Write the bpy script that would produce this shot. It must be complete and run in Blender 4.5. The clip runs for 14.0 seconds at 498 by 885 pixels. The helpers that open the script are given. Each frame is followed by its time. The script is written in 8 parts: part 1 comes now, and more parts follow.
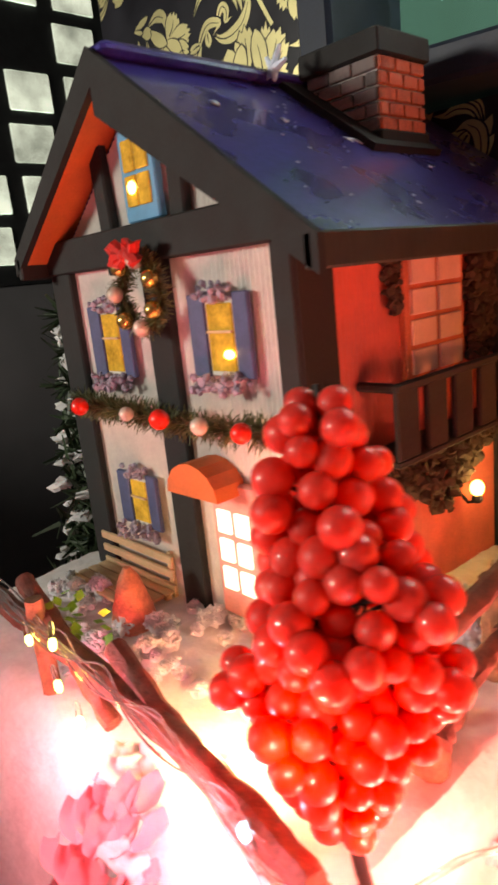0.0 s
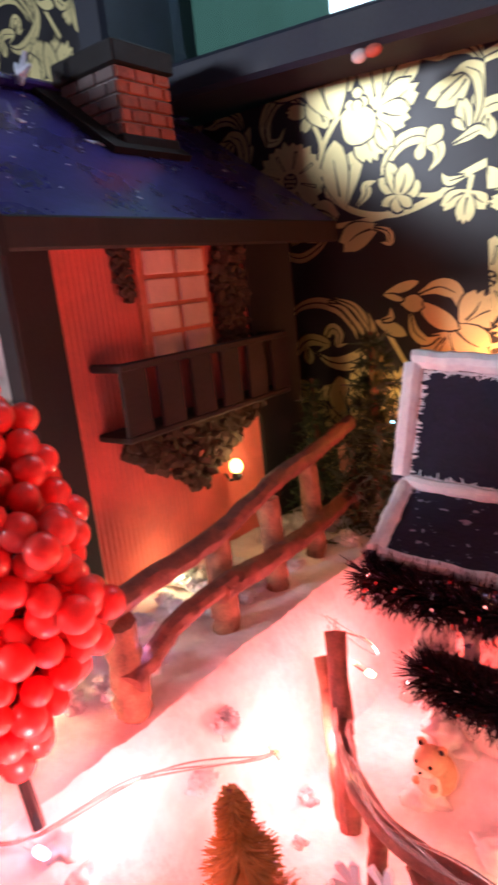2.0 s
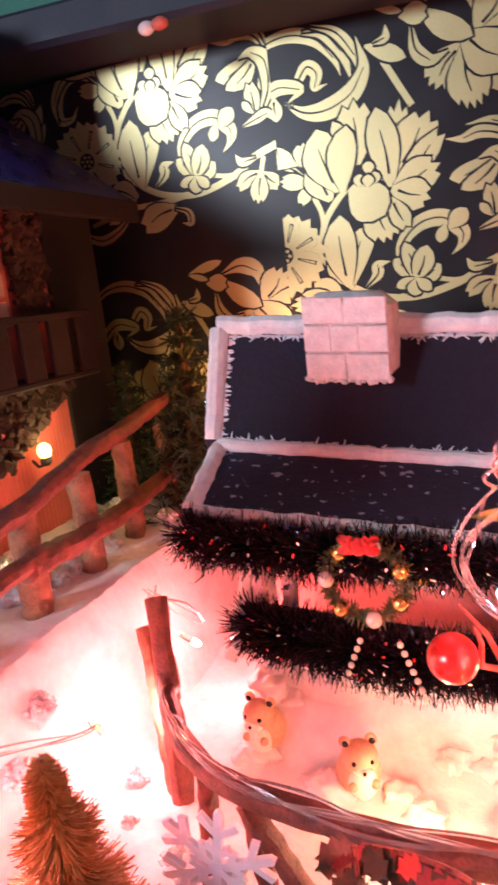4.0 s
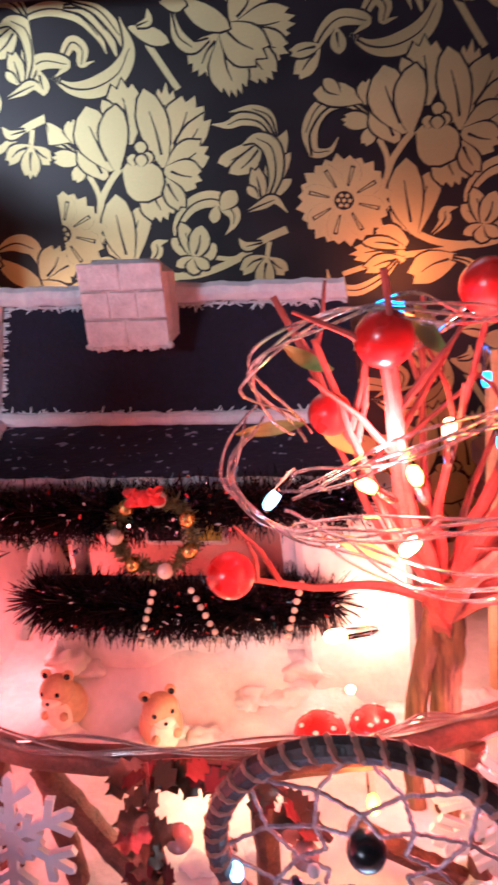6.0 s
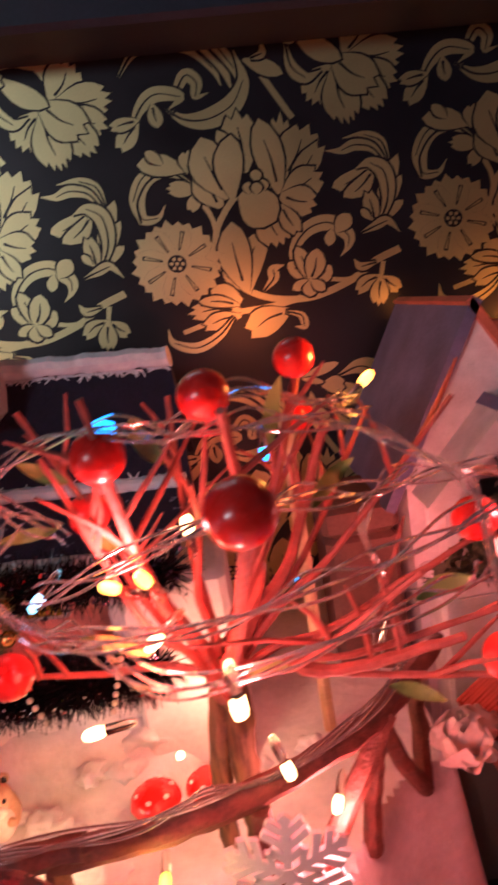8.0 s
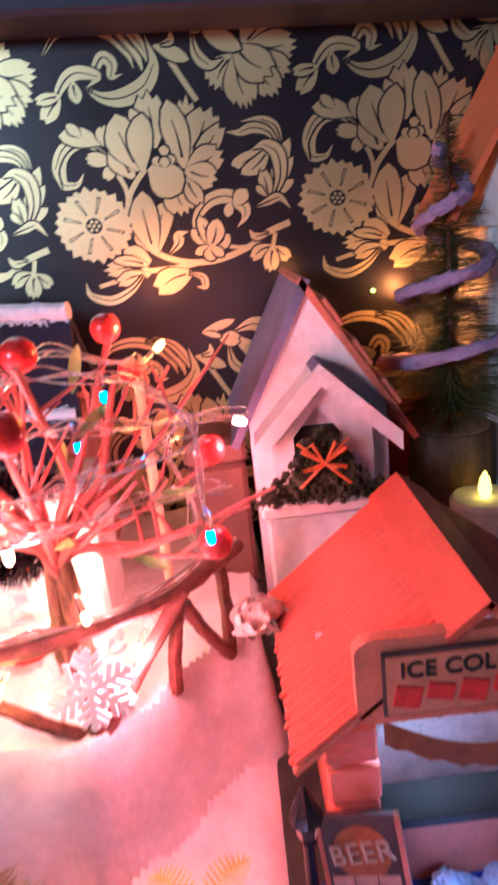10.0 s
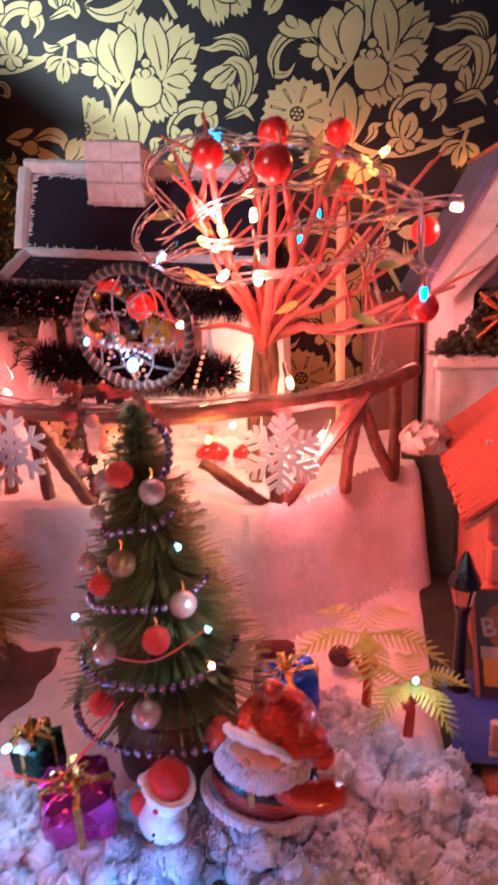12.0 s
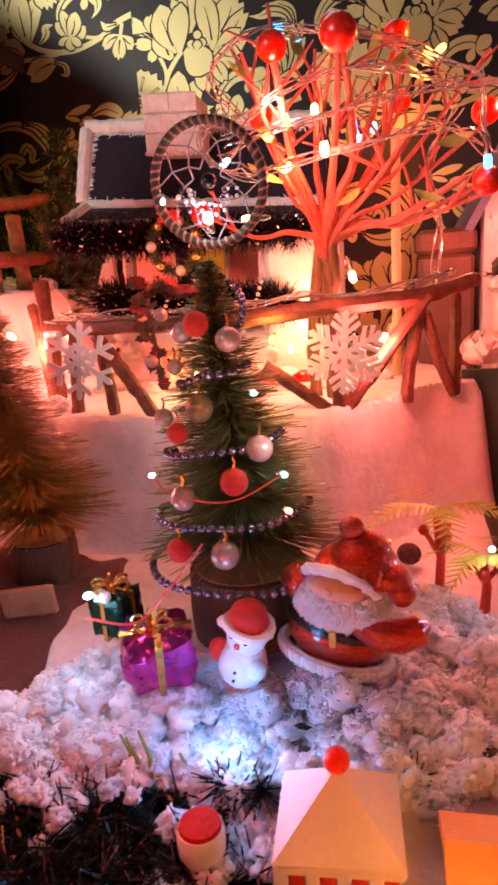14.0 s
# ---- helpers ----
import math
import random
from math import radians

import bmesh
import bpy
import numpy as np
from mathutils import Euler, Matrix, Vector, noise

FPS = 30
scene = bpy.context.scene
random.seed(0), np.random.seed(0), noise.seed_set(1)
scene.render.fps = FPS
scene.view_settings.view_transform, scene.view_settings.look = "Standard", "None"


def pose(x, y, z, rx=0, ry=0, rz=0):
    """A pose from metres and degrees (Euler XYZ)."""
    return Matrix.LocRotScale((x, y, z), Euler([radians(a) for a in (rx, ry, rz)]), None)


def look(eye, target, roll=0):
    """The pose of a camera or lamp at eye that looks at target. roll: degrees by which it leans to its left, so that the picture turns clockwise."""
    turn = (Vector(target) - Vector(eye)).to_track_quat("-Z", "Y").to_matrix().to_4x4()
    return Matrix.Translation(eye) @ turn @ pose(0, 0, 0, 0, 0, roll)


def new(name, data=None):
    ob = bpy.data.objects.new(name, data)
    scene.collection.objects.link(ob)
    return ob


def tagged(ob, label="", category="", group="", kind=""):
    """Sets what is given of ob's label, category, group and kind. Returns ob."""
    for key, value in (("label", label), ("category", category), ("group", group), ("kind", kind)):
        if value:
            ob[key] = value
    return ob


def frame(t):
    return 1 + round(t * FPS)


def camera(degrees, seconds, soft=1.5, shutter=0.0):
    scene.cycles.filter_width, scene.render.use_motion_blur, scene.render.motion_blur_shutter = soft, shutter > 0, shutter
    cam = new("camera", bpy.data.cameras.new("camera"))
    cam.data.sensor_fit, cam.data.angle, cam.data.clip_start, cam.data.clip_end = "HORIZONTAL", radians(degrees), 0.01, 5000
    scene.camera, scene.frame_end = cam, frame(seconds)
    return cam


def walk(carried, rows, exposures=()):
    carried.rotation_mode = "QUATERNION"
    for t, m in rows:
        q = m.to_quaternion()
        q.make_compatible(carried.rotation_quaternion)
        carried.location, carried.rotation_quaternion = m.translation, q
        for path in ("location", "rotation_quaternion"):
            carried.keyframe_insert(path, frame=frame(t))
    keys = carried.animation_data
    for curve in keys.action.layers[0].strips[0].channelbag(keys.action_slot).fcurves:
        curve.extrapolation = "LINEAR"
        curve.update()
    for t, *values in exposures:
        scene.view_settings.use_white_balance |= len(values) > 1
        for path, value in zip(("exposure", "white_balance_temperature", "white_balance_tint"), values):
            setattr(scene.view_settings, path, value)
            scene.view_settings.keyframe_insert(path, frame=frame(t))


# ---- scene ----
cam = camera(41.8, 14.0, soft=2.8, shutter=0.7)
EXPOSURES = [(0.0, 1.3, 8500, 9), (0.7, 1.12, 7800, 12), (1.5, 0.97, 6500, 18), (2.5, 0.88, 6200, 16), (5.0, 1.15, 6000, 16), (5.5, 0.7, 5900, 19), (6.0, 0.45, 5850, 20), (6.5, 0.22, 5800, 23), (7.0, -0.12, 6000, 24), (7.6, -0.4, 6300, 18), (8.2, -0.25, 6200, 14), (8.7, 0.5, 5500, 10), (10.8, 1.12, 5000, 10), (11.5, 0.42, 5400, 8), (12.5, 0.45, 6700, 8), (14.0, 0.6, 8300, 14)]
PATH = [
    (0, (0.077, 0.051, 0.509), (-1.369, 1.344, 0.023), -6.1),
    (0.5, (0.112, 0.068, 0.511), (-1.382, 1.31, 0.039), -6.6),
    (1, (0.134, 0.078, 0.493), (-1.319, 1.376, 0.042), -7.1),
    (1.5, (0.147, 0.085, 0.49), (-1.201, 1.495, 0.047), -7.0),
    (2, (0.152, 0.085, 0.485), (-1.068, 1.601, 0.024), -6.4),
    (2.5, (0.149, 0.081, 0.475), (-0.882, 1.737, 0.032), -5.8),
    (2.7, (0.15, 0.081, 0.475), (-0.818, 1.765, 0.003), -5.6),
    (4.8, (0.161, 0.092, 0.437), (-0.395, 1.964, 0.007), -6.9),
    (5, (0.163, 0.09, 0.435), (-0.304, 1.984, -0.007), -6.6),
    (5.5, (0.164, 0.086, 0.43), (-0.141, 2.004, -0.048), -6.5),
    (6, (0.164, 0.082, 0.432), (-0.033, 2.015, -0.042), -6.2),
    (6.5, (0.169, 0.079, 0.432), (0.12, 2.021, -0.045), -5.9),
    (7, (0.173, 0.076, 0.434), (0.163, 2.021, -0.032), -6.8),
    (7.5, (0.19, 0.075, 0.439), (0.208, 2.025, -0.005), -8.3),
    (8, (0.214, 0.077, 0.448), (0.244, 2.028, 0.012), -9.5),
    (8.5, (0.239, 0.064, 0.464), (0.39, 2.005, 0.008), -8.5),
    (8.7, (0.25, 0.058, 0.472), (0.462, 1.99, -0.002), -9.0),
    (10.8, (0.287, -0.035, 0.434), (0.198, 1.849, -0.232), -5.4),
    (11, (0.277, -0.043, 0.425), (0.19, 1.85, -0.214), -5.1),
    (11.5, (0.248, -0.054, 0.401), (0.069, 1.838, -0.223), -3.0),
    (12, (0.243, -0.063, 0.384), (-0.081, 1.816, -0.22), -2.4),
    (12.5, (0.236, -0.068, 0.358), (-0.121, 1.811, -0.227), -3.2),
    (13, (0.232, -0.077, 0.338), (-0.213, 1.795, -0.209), -3.2),
    (13.5, (0.234, -0.084, 0.328), (-0.178, 1.804, -0.19), -3.2),
    (14, (0.231, -0.088, 0.322), (-0.208, 1.799, -0.176), -4.2),
]
walk(cam, [(t, look(eye, target, roll)) for t, eye, target, roll in PATH], EXPOSURES)

# ---- world, lamps ----
world = bpy.data.worlds.new("room_dusk")
scene.world = world
world.use_nodes = True
world.node_tree.nodes["Background"].inputs[0].default_value = (0.10, 0.13, 0.2, 1)
world.node_tree.nodes["Background"].inputs[1].default_value = 0.25


def lamp(name, xyz, watts, colour, radius=0.004):
    d = bpy.data.lights.new(name, "POINT")
    d.energy, d.color, d.shadow_soft_size = watts, colour, radius
    ob = new(name, d)
    ob.location = xyz
    return ob


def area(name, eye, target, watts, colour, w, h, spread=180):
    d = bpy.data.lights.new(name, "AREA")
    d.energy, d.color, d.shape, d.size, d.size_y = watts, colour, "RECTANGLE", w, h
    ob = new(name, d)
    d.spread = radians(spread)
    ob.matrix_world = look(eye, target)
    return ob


RED, WARM, ORANGE = (1.0, 0.09, 0.06), (1.0, 0.62, 0.32), (1.0, 0.30, 0.06)
SALMON = (1.0, 0.20, 0.185)
COOL, BLUE, PINK = (0.62, 0.80, 1.0), (0.08, 0.35, 1.0), (1.0, 0.19, 0.30)
# unseen cool source behind the viewer, placed from its glare on the wallpaper
area("unseen_cool_light", (-0.93, -1.30, 0.87), (-0.05, 0.5, 0.55), 10.0, (0.84, 0.92, 1.0), 0.34, 0.26)
# bulbs of the light chains, as they lie in the snow and on the twigs, plus unseen fill lamps
lamp("bulb_slope", (0.012, 0.290, 0.288), 0.149, SALMON)
lamp("bulb_slope", (0.012, 0.350, 0.290), 0.149, SALMON)
lamp("bulb_slope", (0.000, 0.205, 0.310), 0.149, SALMON)
lamp("bulb_slope", (-0.075, 0.135, 0.345), 0.176, PINK)
lamp("bulb_slope", (-0.160, 0.125, 0.345), 0.162, PINK)
lamp("bulb_front", (-0.100, 0.182, 0.340), 0.11, WARM)
lamp("bulb_yard", (0.187, 0.308, 0.300), 0.09, (1.0, 0.45, 0.25))
lamp("bulb_yard", (0.118, 0.277, 0.270), 0.040, WARM)
lamp("bulb_yard", (0.205, 0.194, 0.362), 0.16, SALMON)
lamp("bulb_tree", (0.185, 0.228, 0.366), 0.230, RED)
lamp("bulb_tree", (0.226, 0.248, 0.284), 0.189, SALMON)
lamp("bulb_tree", (0.180, 0.226, 0.392), 0.149, SALMON)
lamp("bulb_behind", (0.232, 0.440, 0.430), 0.075, (1.0, 0.22, 0.05), 0.02)
lamp("bulb_behind", (0.330, 0.475, 0.425), 0.022, ORANGE, 0.01)
lamp("bulb_tree", (0.254, 0.269, 0.426), 0.075, ORANGE)
lamp("bulb_tree", (0.285, 0.232, 0.386), 0.07, SALMON)
lamp("bulb_behind", (0.418, 0.474, 0.404), 0.10, ORANGE)
lamp("bulb_behind", (0.012, 0.462, 0.415), 0.11, ORANGE, 0.01)
lamp("bulb_stall", (0.345, 0.228, 0.258), 0.045, COOL)
lamp("bulb_front", (0.178, 0.073, 0.196), 0.046, (0.03, 0.36, 1.0), 0.006)
lamp("bulb_front", (0.250, 0.006, 0.203), 0.055, (1.0, 0.36, 0.09))
lamp("bulb_front", (0.116, 0.100, 0.212), 0.017, (0.40, 0.64, 1.0), 0.006)
lamp("bulb_front", (0.122, 0.094, 0.206), 0.017, (0.12, 0.45, 1.0))
lamp("bulb_front", (0.268, 0.158, 0.216), 0.010, (0.85, 0.60, 1.0))
lamp("bulb_tree", (0.172, 0.228, 0.292), 0.041, (1.0, 0.5, 0.15))
# two unseen reddish lamps added as fill over the front snow
lamp("bulb_front", (0.150, 0.028, 0.225), 0.080, (1.0, 0.16, 0.13), 0.012)
lamp("bulb_front", (0.300, 0.080, 0.245), 0.022, SALMON, 0.012)
lamp("bulb_slope", (-0.012, 0.165, 0.345), 0.07, SALMON)
# unseen lamps added to brighten the berry spray and the fence beside it
lamp("bulb_spray", (-0.022, 0.140, 0.392), 0.06, SALMON)
lamp("bulb_spray", (-0.040, 0.236, 0.352), 0.05, (0.72, 0.50, 1.0))
# unseen lamp added to brighten the brown box and white house
lamp("bulb_behind", (0.272, 0.330, 0.330), 0.08, SALMON)
lamp("bulb_needles", (0.126, 0.132, 0.252), 0.010, COOL)
lamp("bulb_needles", (0.196, 0.122, 0.268), 0.012, COOL)
lamp("bulb_needles", (0.172, 0.106, 0.290), 0.010, (1.0, 0.6, 0.35))
# unseen lamp added to light the stall's snow lumps blue
lamp("bulb_stall", (0.352, 0.186, 0.210), 0.020, (0.30, 0.45, 1.0))

# ---- building helpers ----
rnd = random.Random(7)
ORIGIN = {}


class Geo:
    """Vertices and faces of one mesh, in world metres."""

    def __init__(self):
        self.v, self.f = [], []

    def add(self, verts, faces):
        n = len(self.v)
        self.v += [tuple(p) for p in verts]
        self.f += [tuple(i + n for i in f) for f in faces]
        return self

    def box(self, c, s, rz=0.0, rx=0.0, ry=0.0, bevel=0.0):
        m = pose(c[0], c[1], c[2], rx, ry, rz)
        hx, hy, hz = s[0] / 2, s[1] / 2, s[2] / 2
        b = min(bevel, hx * 0.9, hy * 0.9, hz * 0.9)
        if b <= 0:
            vs = [m @ Vector((x * hx, y * hy, z * hz)) for x in (-1, 1) for y in (-1, 1) for z in (-1, 1)]
            return self.add(vs, [(0, 1, 3, 2), (4, 6, 7, 5), (0, 4, 5, 1), (2, 3, 7, 6), (0, 2, 6, 4), (1, 5, 7, 3)])
        rings = []
        for z, k in ((-hz, b), (-hz + b, 0), (hz - b, 0), (hz, b)):
            x0, y0 = hx - k, hy - k
            rings.append([(x0 - b, -y0, z), (x0, -y0 + b, z), (x0, y0 - b, z), (x0 - b, y0, z), (-x0 + b, y0, z), (-x0, y0 - b, z), (-x0, -y0 + b, z), (-x0 + b, -y0, z)])
        vs = [m @ Vector(p) for r in rings for p in r]
        fs = [(k * 8 + i, k * 8 + (i + 1) % 8, k * 8 + 8 + (i + 1) % 8, k * 8 + 8 + i) for k in range(3) for i in range(8)]
        return self.add(vs, fs + [tuple(range(7, -1, -1)), tuple(range(24, 32))])

    def tube(self, pts, r, seg=8, cap=True, wob=0.0):
        pts = [Vector(p) for p in pts]
        n = len(pts)
        rs = r if isinstance(r, (list, tuple)) else [r] * n
        vs, fs, side = [], [], None
        for i, p in enumerate(pts):
            d = (pts[min(i + 1, n - 1)] - pts[max(i - 1, 0)]).normalized()
            if side is None:
                side = d.cross(Vector((0.3, 0.5, 0.81))).normalized()
            side = (side - d * side.dot(d)).normalized()
            up = d.cross(side)
            for k in range(seg):
                a = 2 * math.pi * k / seg
                q = rs[i] * (1 + wob * (rnd.random() - 0.5) * 2)
                vs.append(p + side * math.cos(a) * q + up * math.sin(a) * q)
        for i in range(n - 1):
            for k in range(seg):
                fs.append((i * seg + k, i * seg + (k + 1) % seg, (i + 1) * seg + (k + 1) % seg, (i + 1) * seg + k))
        if cap:
            fs += [tuple(range(seg - 1, -1, -1)), tuple(range((n - 1) * seg, n * seg))]
        return self.add(vs, fs)

    def ball(self, c, r, seg=14, rings=9, sq=(1, 1, 1)):
        vs, fs = [], []
        for i in range(rings + 1):
            a = math.pi * i / rings
            for k in range(seg):
                b = 2 * math.pi * k / seg
                vs.append((c[0] + r * sq[0] * math.sin(a) * math.cos(b), c[1] + r * sq[1] * math.sin(a) * math.sin(b), c[2] + r * sq[2] * math.cos(a)))
        for i in range(rings):
            for k in range(seg):
                fs.append((i * seg + k, (i + 1) * seg + k, (i + 1) * seg + (k + 1) % seg, i * seg + (k + 1) % seg))
        return self.add(vs, fs)

    def lump(self, c, r, jag=0.3, sq=(1, 1, 1)):
        """A small uneven chunk of 20 faces."""
        t = (1 + 5 ** 0.5) / 2
        base = [(-1, t, 0), (1, t, 0), (-1, -t, 0), (1, -t, 0), (0, -1, t), (0, 1, t), (0, -1, -t), (0, 1, -t), (t, 0, -1), (t, 0, 1), (-t, 0, -1), (-t, 0, 1)]
        fs = [(0, 11, 5), (0, 5, 1), (0, 1, 7), (0, 7, 10), (0, 10, 11), (1, 5, 9), (5, 11, 4), (11, 10, 2), (10, 7, 6), (7, 1, 8), (3, 9, 4), (3, 4, 2), (3, 2, 6), (3, 6, 8), (3, 8, 9), (4, 9, 5), (2, 4, 11), (6, 2, 10), (8, 6, 7), (9, 8, 1)]
        m = Euler((rnd.random() * 6, rnd.random() * 6, rnd.random() * 6)).to_matrix()
        vs = []
        for p in base:
            q = (m @ Vector(p)).normalized() * r * (1 + jag * (rnd.random() * 2 - 1))
            vs.append((c[0] + q.x * sq[0], c[1] + q.y * sq[1], c[2] + q.z * sq[2]))
        return self.add(vs, fs)

    def grain(self, c, r, jag=0.5):
        """A tiny crystal of 8 faces."""
        m = Euler((rnd.random() * 6, rnd.random() * 6, rnd.random() * 6)).to_matrix() * r
        vs = [Vector(c) + m @ Vector(p) * (1 + jag * (rnd.random() * 2 - 1)) for p in ((1, 0, 0), (0, 1, 0), (-1, 0, 0), (0, -1, 0), (0, 0, 1), (0, 0, -1))]
        return self.add(vs, [(0, 1, 4), (1, 2, 4), (2, 3, 4), (3, 0, 4), (1, 0, 5), (2, 1, 5), (3, 2, 5), (0, 3, 5)])

    def lathe(self, c, profile, seg=20, m=None):
        """profile: rows of radius, height."""
        vs, fs = [], []
        for r, h in profile:
            for k in range(seg):
                a = 2 * math.pi * k / seg
                p = Vector((r * math.cos(a), r * math.sin(a), h))
                p = m @ p if m else p
                vs.append((c[0] + p[0], c[1] + p[1], c[2] + p[2]))
        n = len(profile)
        for i in range(n - 1):
            for k in range(seg):
                fs.append((i * seg + k, i * seg + (k + 1) % seg, (i + 1) * seg + (k + 1) % seg, (i + 1) * seg + k))
        fs += [tuple(range(seg - 1, -1, -1)), tuple(range((n - 1) * seg, n * seg))]
        return self.add(vs, fs)

    def plate(self, outline, thick, m):
        """A flat outline in x, z, given a thickness along y and set by the matrix m."""
        n = len(outline)
        vs = [m @ Vector((x, 0, z)) for x, z in outline] + [m @ Vector((x, thick, z)) for x, z in outline]
        fs = [tuple(range(n)), tuple(range(2 * n - 1, n - 1, -1))]
        fs += [(i, i + n, (i + 1) % n + n, (i + 1) % n) for i in range(n)]
        return self.add(vs, fs)

    def prism(self, a, b, thick):
        """A slab: quad a0 a1 b1 b0, given a thickness downward along its normal."""
        a0, a1, b1, b0 = [Vector(p) for p in (*a, *b)]
        nrm = (a1 - a0).cross(b0 - a0).normalized() * thick
        vs = [a0, a1, b1, b0, a0 - nrm, a1 - nrm, b1 - nrm, b0 - nrm]
        return self.add(vs, [(0, 1, 2, 3), (7, 6, 5, 4), (0, 4, 5, 1), (1, 5, 6, 2), (2, 6, 7, 3), (3, 7, 4, 0)])


def curve_pts(points, steps=8):
    """A smooth line through a few points."""
    p = [Vector(q) for q in points]
    p = [p[0] * 2 - p[1], *p, p[-1] * 2 - p[-2]]
    out = []
    for i in range(1, len(p) - 2):
        for s in range(steps):
            t = s / steps
            out.append(0.5 * (2 * p[i] + (p[i + 1] - p[i - 1]) * t + (2 * p[i - 1] - 5 * p[i] + 4 * p[i + 1] - p[i + 2]) * t * t + (3 * p[i] - p[i - 1] - 3 * p[i + 1] + p[i + 2]) * t ** 3))
    return out + [p[-2]]


def thing(name, xyz, label, category, group="", kind=""):
    ob = new(name)
    ob.empty_display_size = 0.01
    ob.location = xyz
    ORIGIN[ob.name] = Vector(xyz)
    return tagged(ob, label, category, group, kind)


def mesh_of(name, geo, material, origin, smooth=True):
    me = bpy.data.meshes.new(name)
    me.from_pydata([tuple(Vector(p) - origin) for p in geo.v], [], geo.f)
    me.materials.append(material)
    if smooth == "soft":
        me.shade_smooth()
    elif smooth:
        me.shade_smooth()
        me.set_sharp_from_angle(angle=radians(38))
    me.update()
    return me


def part(name, geo, material, parent, label="", smooth=True):
    origin = ORIGIN[parent.name]
    ob = new(name, mesh_of(name, geo, material, origin, smooth))
    ob.parent = parent
    ORIGIN[ob.name] = origin
    return tagged(ob, label)


def solo(name, geo, material, label, category, group="", kind="", base=None, smooth=True):
    """A thing made of one mesh, its origin at its base."""
    if base is None:
        lo = np.min(np.array(geo.v), axis=0)
        hi = np.max(np.array(geo.v), axis=0)
        base = ((lo[0] + hi[0]) / 2, (lo[1] + hi[1]) / 2, lo[2])
    ob = new(name, mesh_of(name, geo, material, Vector(base), smooth))
    ob.location = base
    ORIGIN[ob.name] = Vector(base)
    return tagged(ob, label, category, group, kind)


# ---- materials ----
def material(name, colour, rough=0.6, metal=0.0, spread=0.25, scale=60.0, bump=0.2, fine=600.0, island=0.0, sheen=0.0, coat=0.0, sub=0.0, spots=None, glow=None, through_light=0.0, stretch=(1, 1, 1), piece=0.0):
    """A painted or natural surface: stains at one scale, grain at a finer one, and relief."""
    m = bpy.data.materials.new(name)
    m.use_nodes = True
    nt = m.node_tree
    b = nt.nodes["Principled BSDF"]
    tc = nt.nodes.new("ShaderNodeTexCoord")
    mp = nt.nodes.new("ShaderNodeMapping")
    mp.inputs["Scale"].default_value = stretch
    nt.links.new(tc.outputs["Object"], mp.inputs["Vector"])

    def noise_node(s, detail):
        n = nt.nodes.new("ShaderNodeTexNoise")
        n.inputs["Scale"].default_value, n.inputs["Detail"].default_value = s, detail
        nt.links.new(mp.outputs[0], n.inputs["Vector"])
        return n

    big, small = noise_node(scale, 4), noise_node(fine, 3)
    add = nt.nodes.new("ShaderNodeMath")
    add.operation = "MULTIPLY_ADD"
    add.inputs[1].default_value = 0.45
    nt.links.new(small.outputs["Fac"], add.inputs[0])
    nt.links.new(big.outputs["Fac"], add.inputs[2])
    fac = add.outputs[0]
    for amount, node, out in ((island, "ShaderNodeNewGeometry", "Random Per Island"), (piece, "ShaderNodeObjectInfo", "Random")):
        if amount:
            g = nt.nodes.new(node)
            a2 = nt.nodes.new("ShaderNodeMath")
            a2.operation = "MULTIPLY_ADD"
            a2.inputs[1].default_value = amount
            nt.links.new(g.outputs[out], a2.inputs[0])
            nt.links.new(fac, a2.inputs[2])
            fac = a2.outputs[0]
    ramp = nt.nodes.new("ShaderNodeValToRGB")
    lo = [max(0.0, c * (1 - spread)) for c in colour]
    hi = [min(1.0, c * (1 + spread) + 0.004) for c in colour]
    ramp.color_ramp.elements[0].color, ramp.color_ramp.elements[1].color = (*lo, 1), (*hi, 1)
    ramp.color_ramp.elements[0].position, ramp.color_ramp.elements[1].position = 0.45, 1.0 + island * 0.5 + piece * 0.5 if island or piece else 1.0
    nt.links.new(fac, ramp.inputs[0])
    col = ramp.outputs[0]
    if spots:
        tone, size, share = spots
        vn = noise_node(size, 2)
        st = nt.nodes.new("ShaderNodeValToRGB")
        st.color_ramp.elements[0].position, st.color_ramp.elements[1].position = share, share + 0.03
        nt.links.new(vn.outputs["Fac"], st.inputs[0])
        mix = nt.nodes.new("ShaderNodeMixRGB")
        mix.inputs[2].default_value = (*tone, 1)
        nt.links.new(st.outputs[0], mix.inputs[0])
        nt.links.new(col, mix.inputs[1])
        col = mix.outputs[0]
    nt.links.new(col, b.inputs["Base Color"])
    rr = nt.nodes.new("ShaderNodeMapRange")
    rr.inputs["To Min"].default_value, rr.inputs["To Max"].default_value = max(0.02, rough * 0.75), min(1, rough * 1.25)
    nt.links.new(big.outputs["Fac"], rr.inputs["Value"])
    nt.links.new(rr.outputs[0], b.inputs["Roughness"])
    b.inputs["Metallic"].default_value = metal
    b.inputs["Sheen Weight"].default_value = sheen
    b.inputs["Coat Weight"].default_value = coat
    b.inputs["Coat Roughness"].default_value = 0.08
    b.inputs["Transmission Weight"].default_value = through_light
    if sub:
        b.inputs["Subsurface Weight"].default_value = sub
        b.inputs["Subsurface Radius"].default_value = (0.006, 0.005, 0.004)
        b.inputs["Subsurface Scale"].default_value = 0.6 if sub < 0.6 else 1.6
    if glow:
        b.inputs["Emission Color"].default_value = (*glow[:3], 1)
        b.inputs["Emission Strength"].default_value = glow[3]
    if bump:
        bp = nt.nodes.new("ShaderNodeBump")
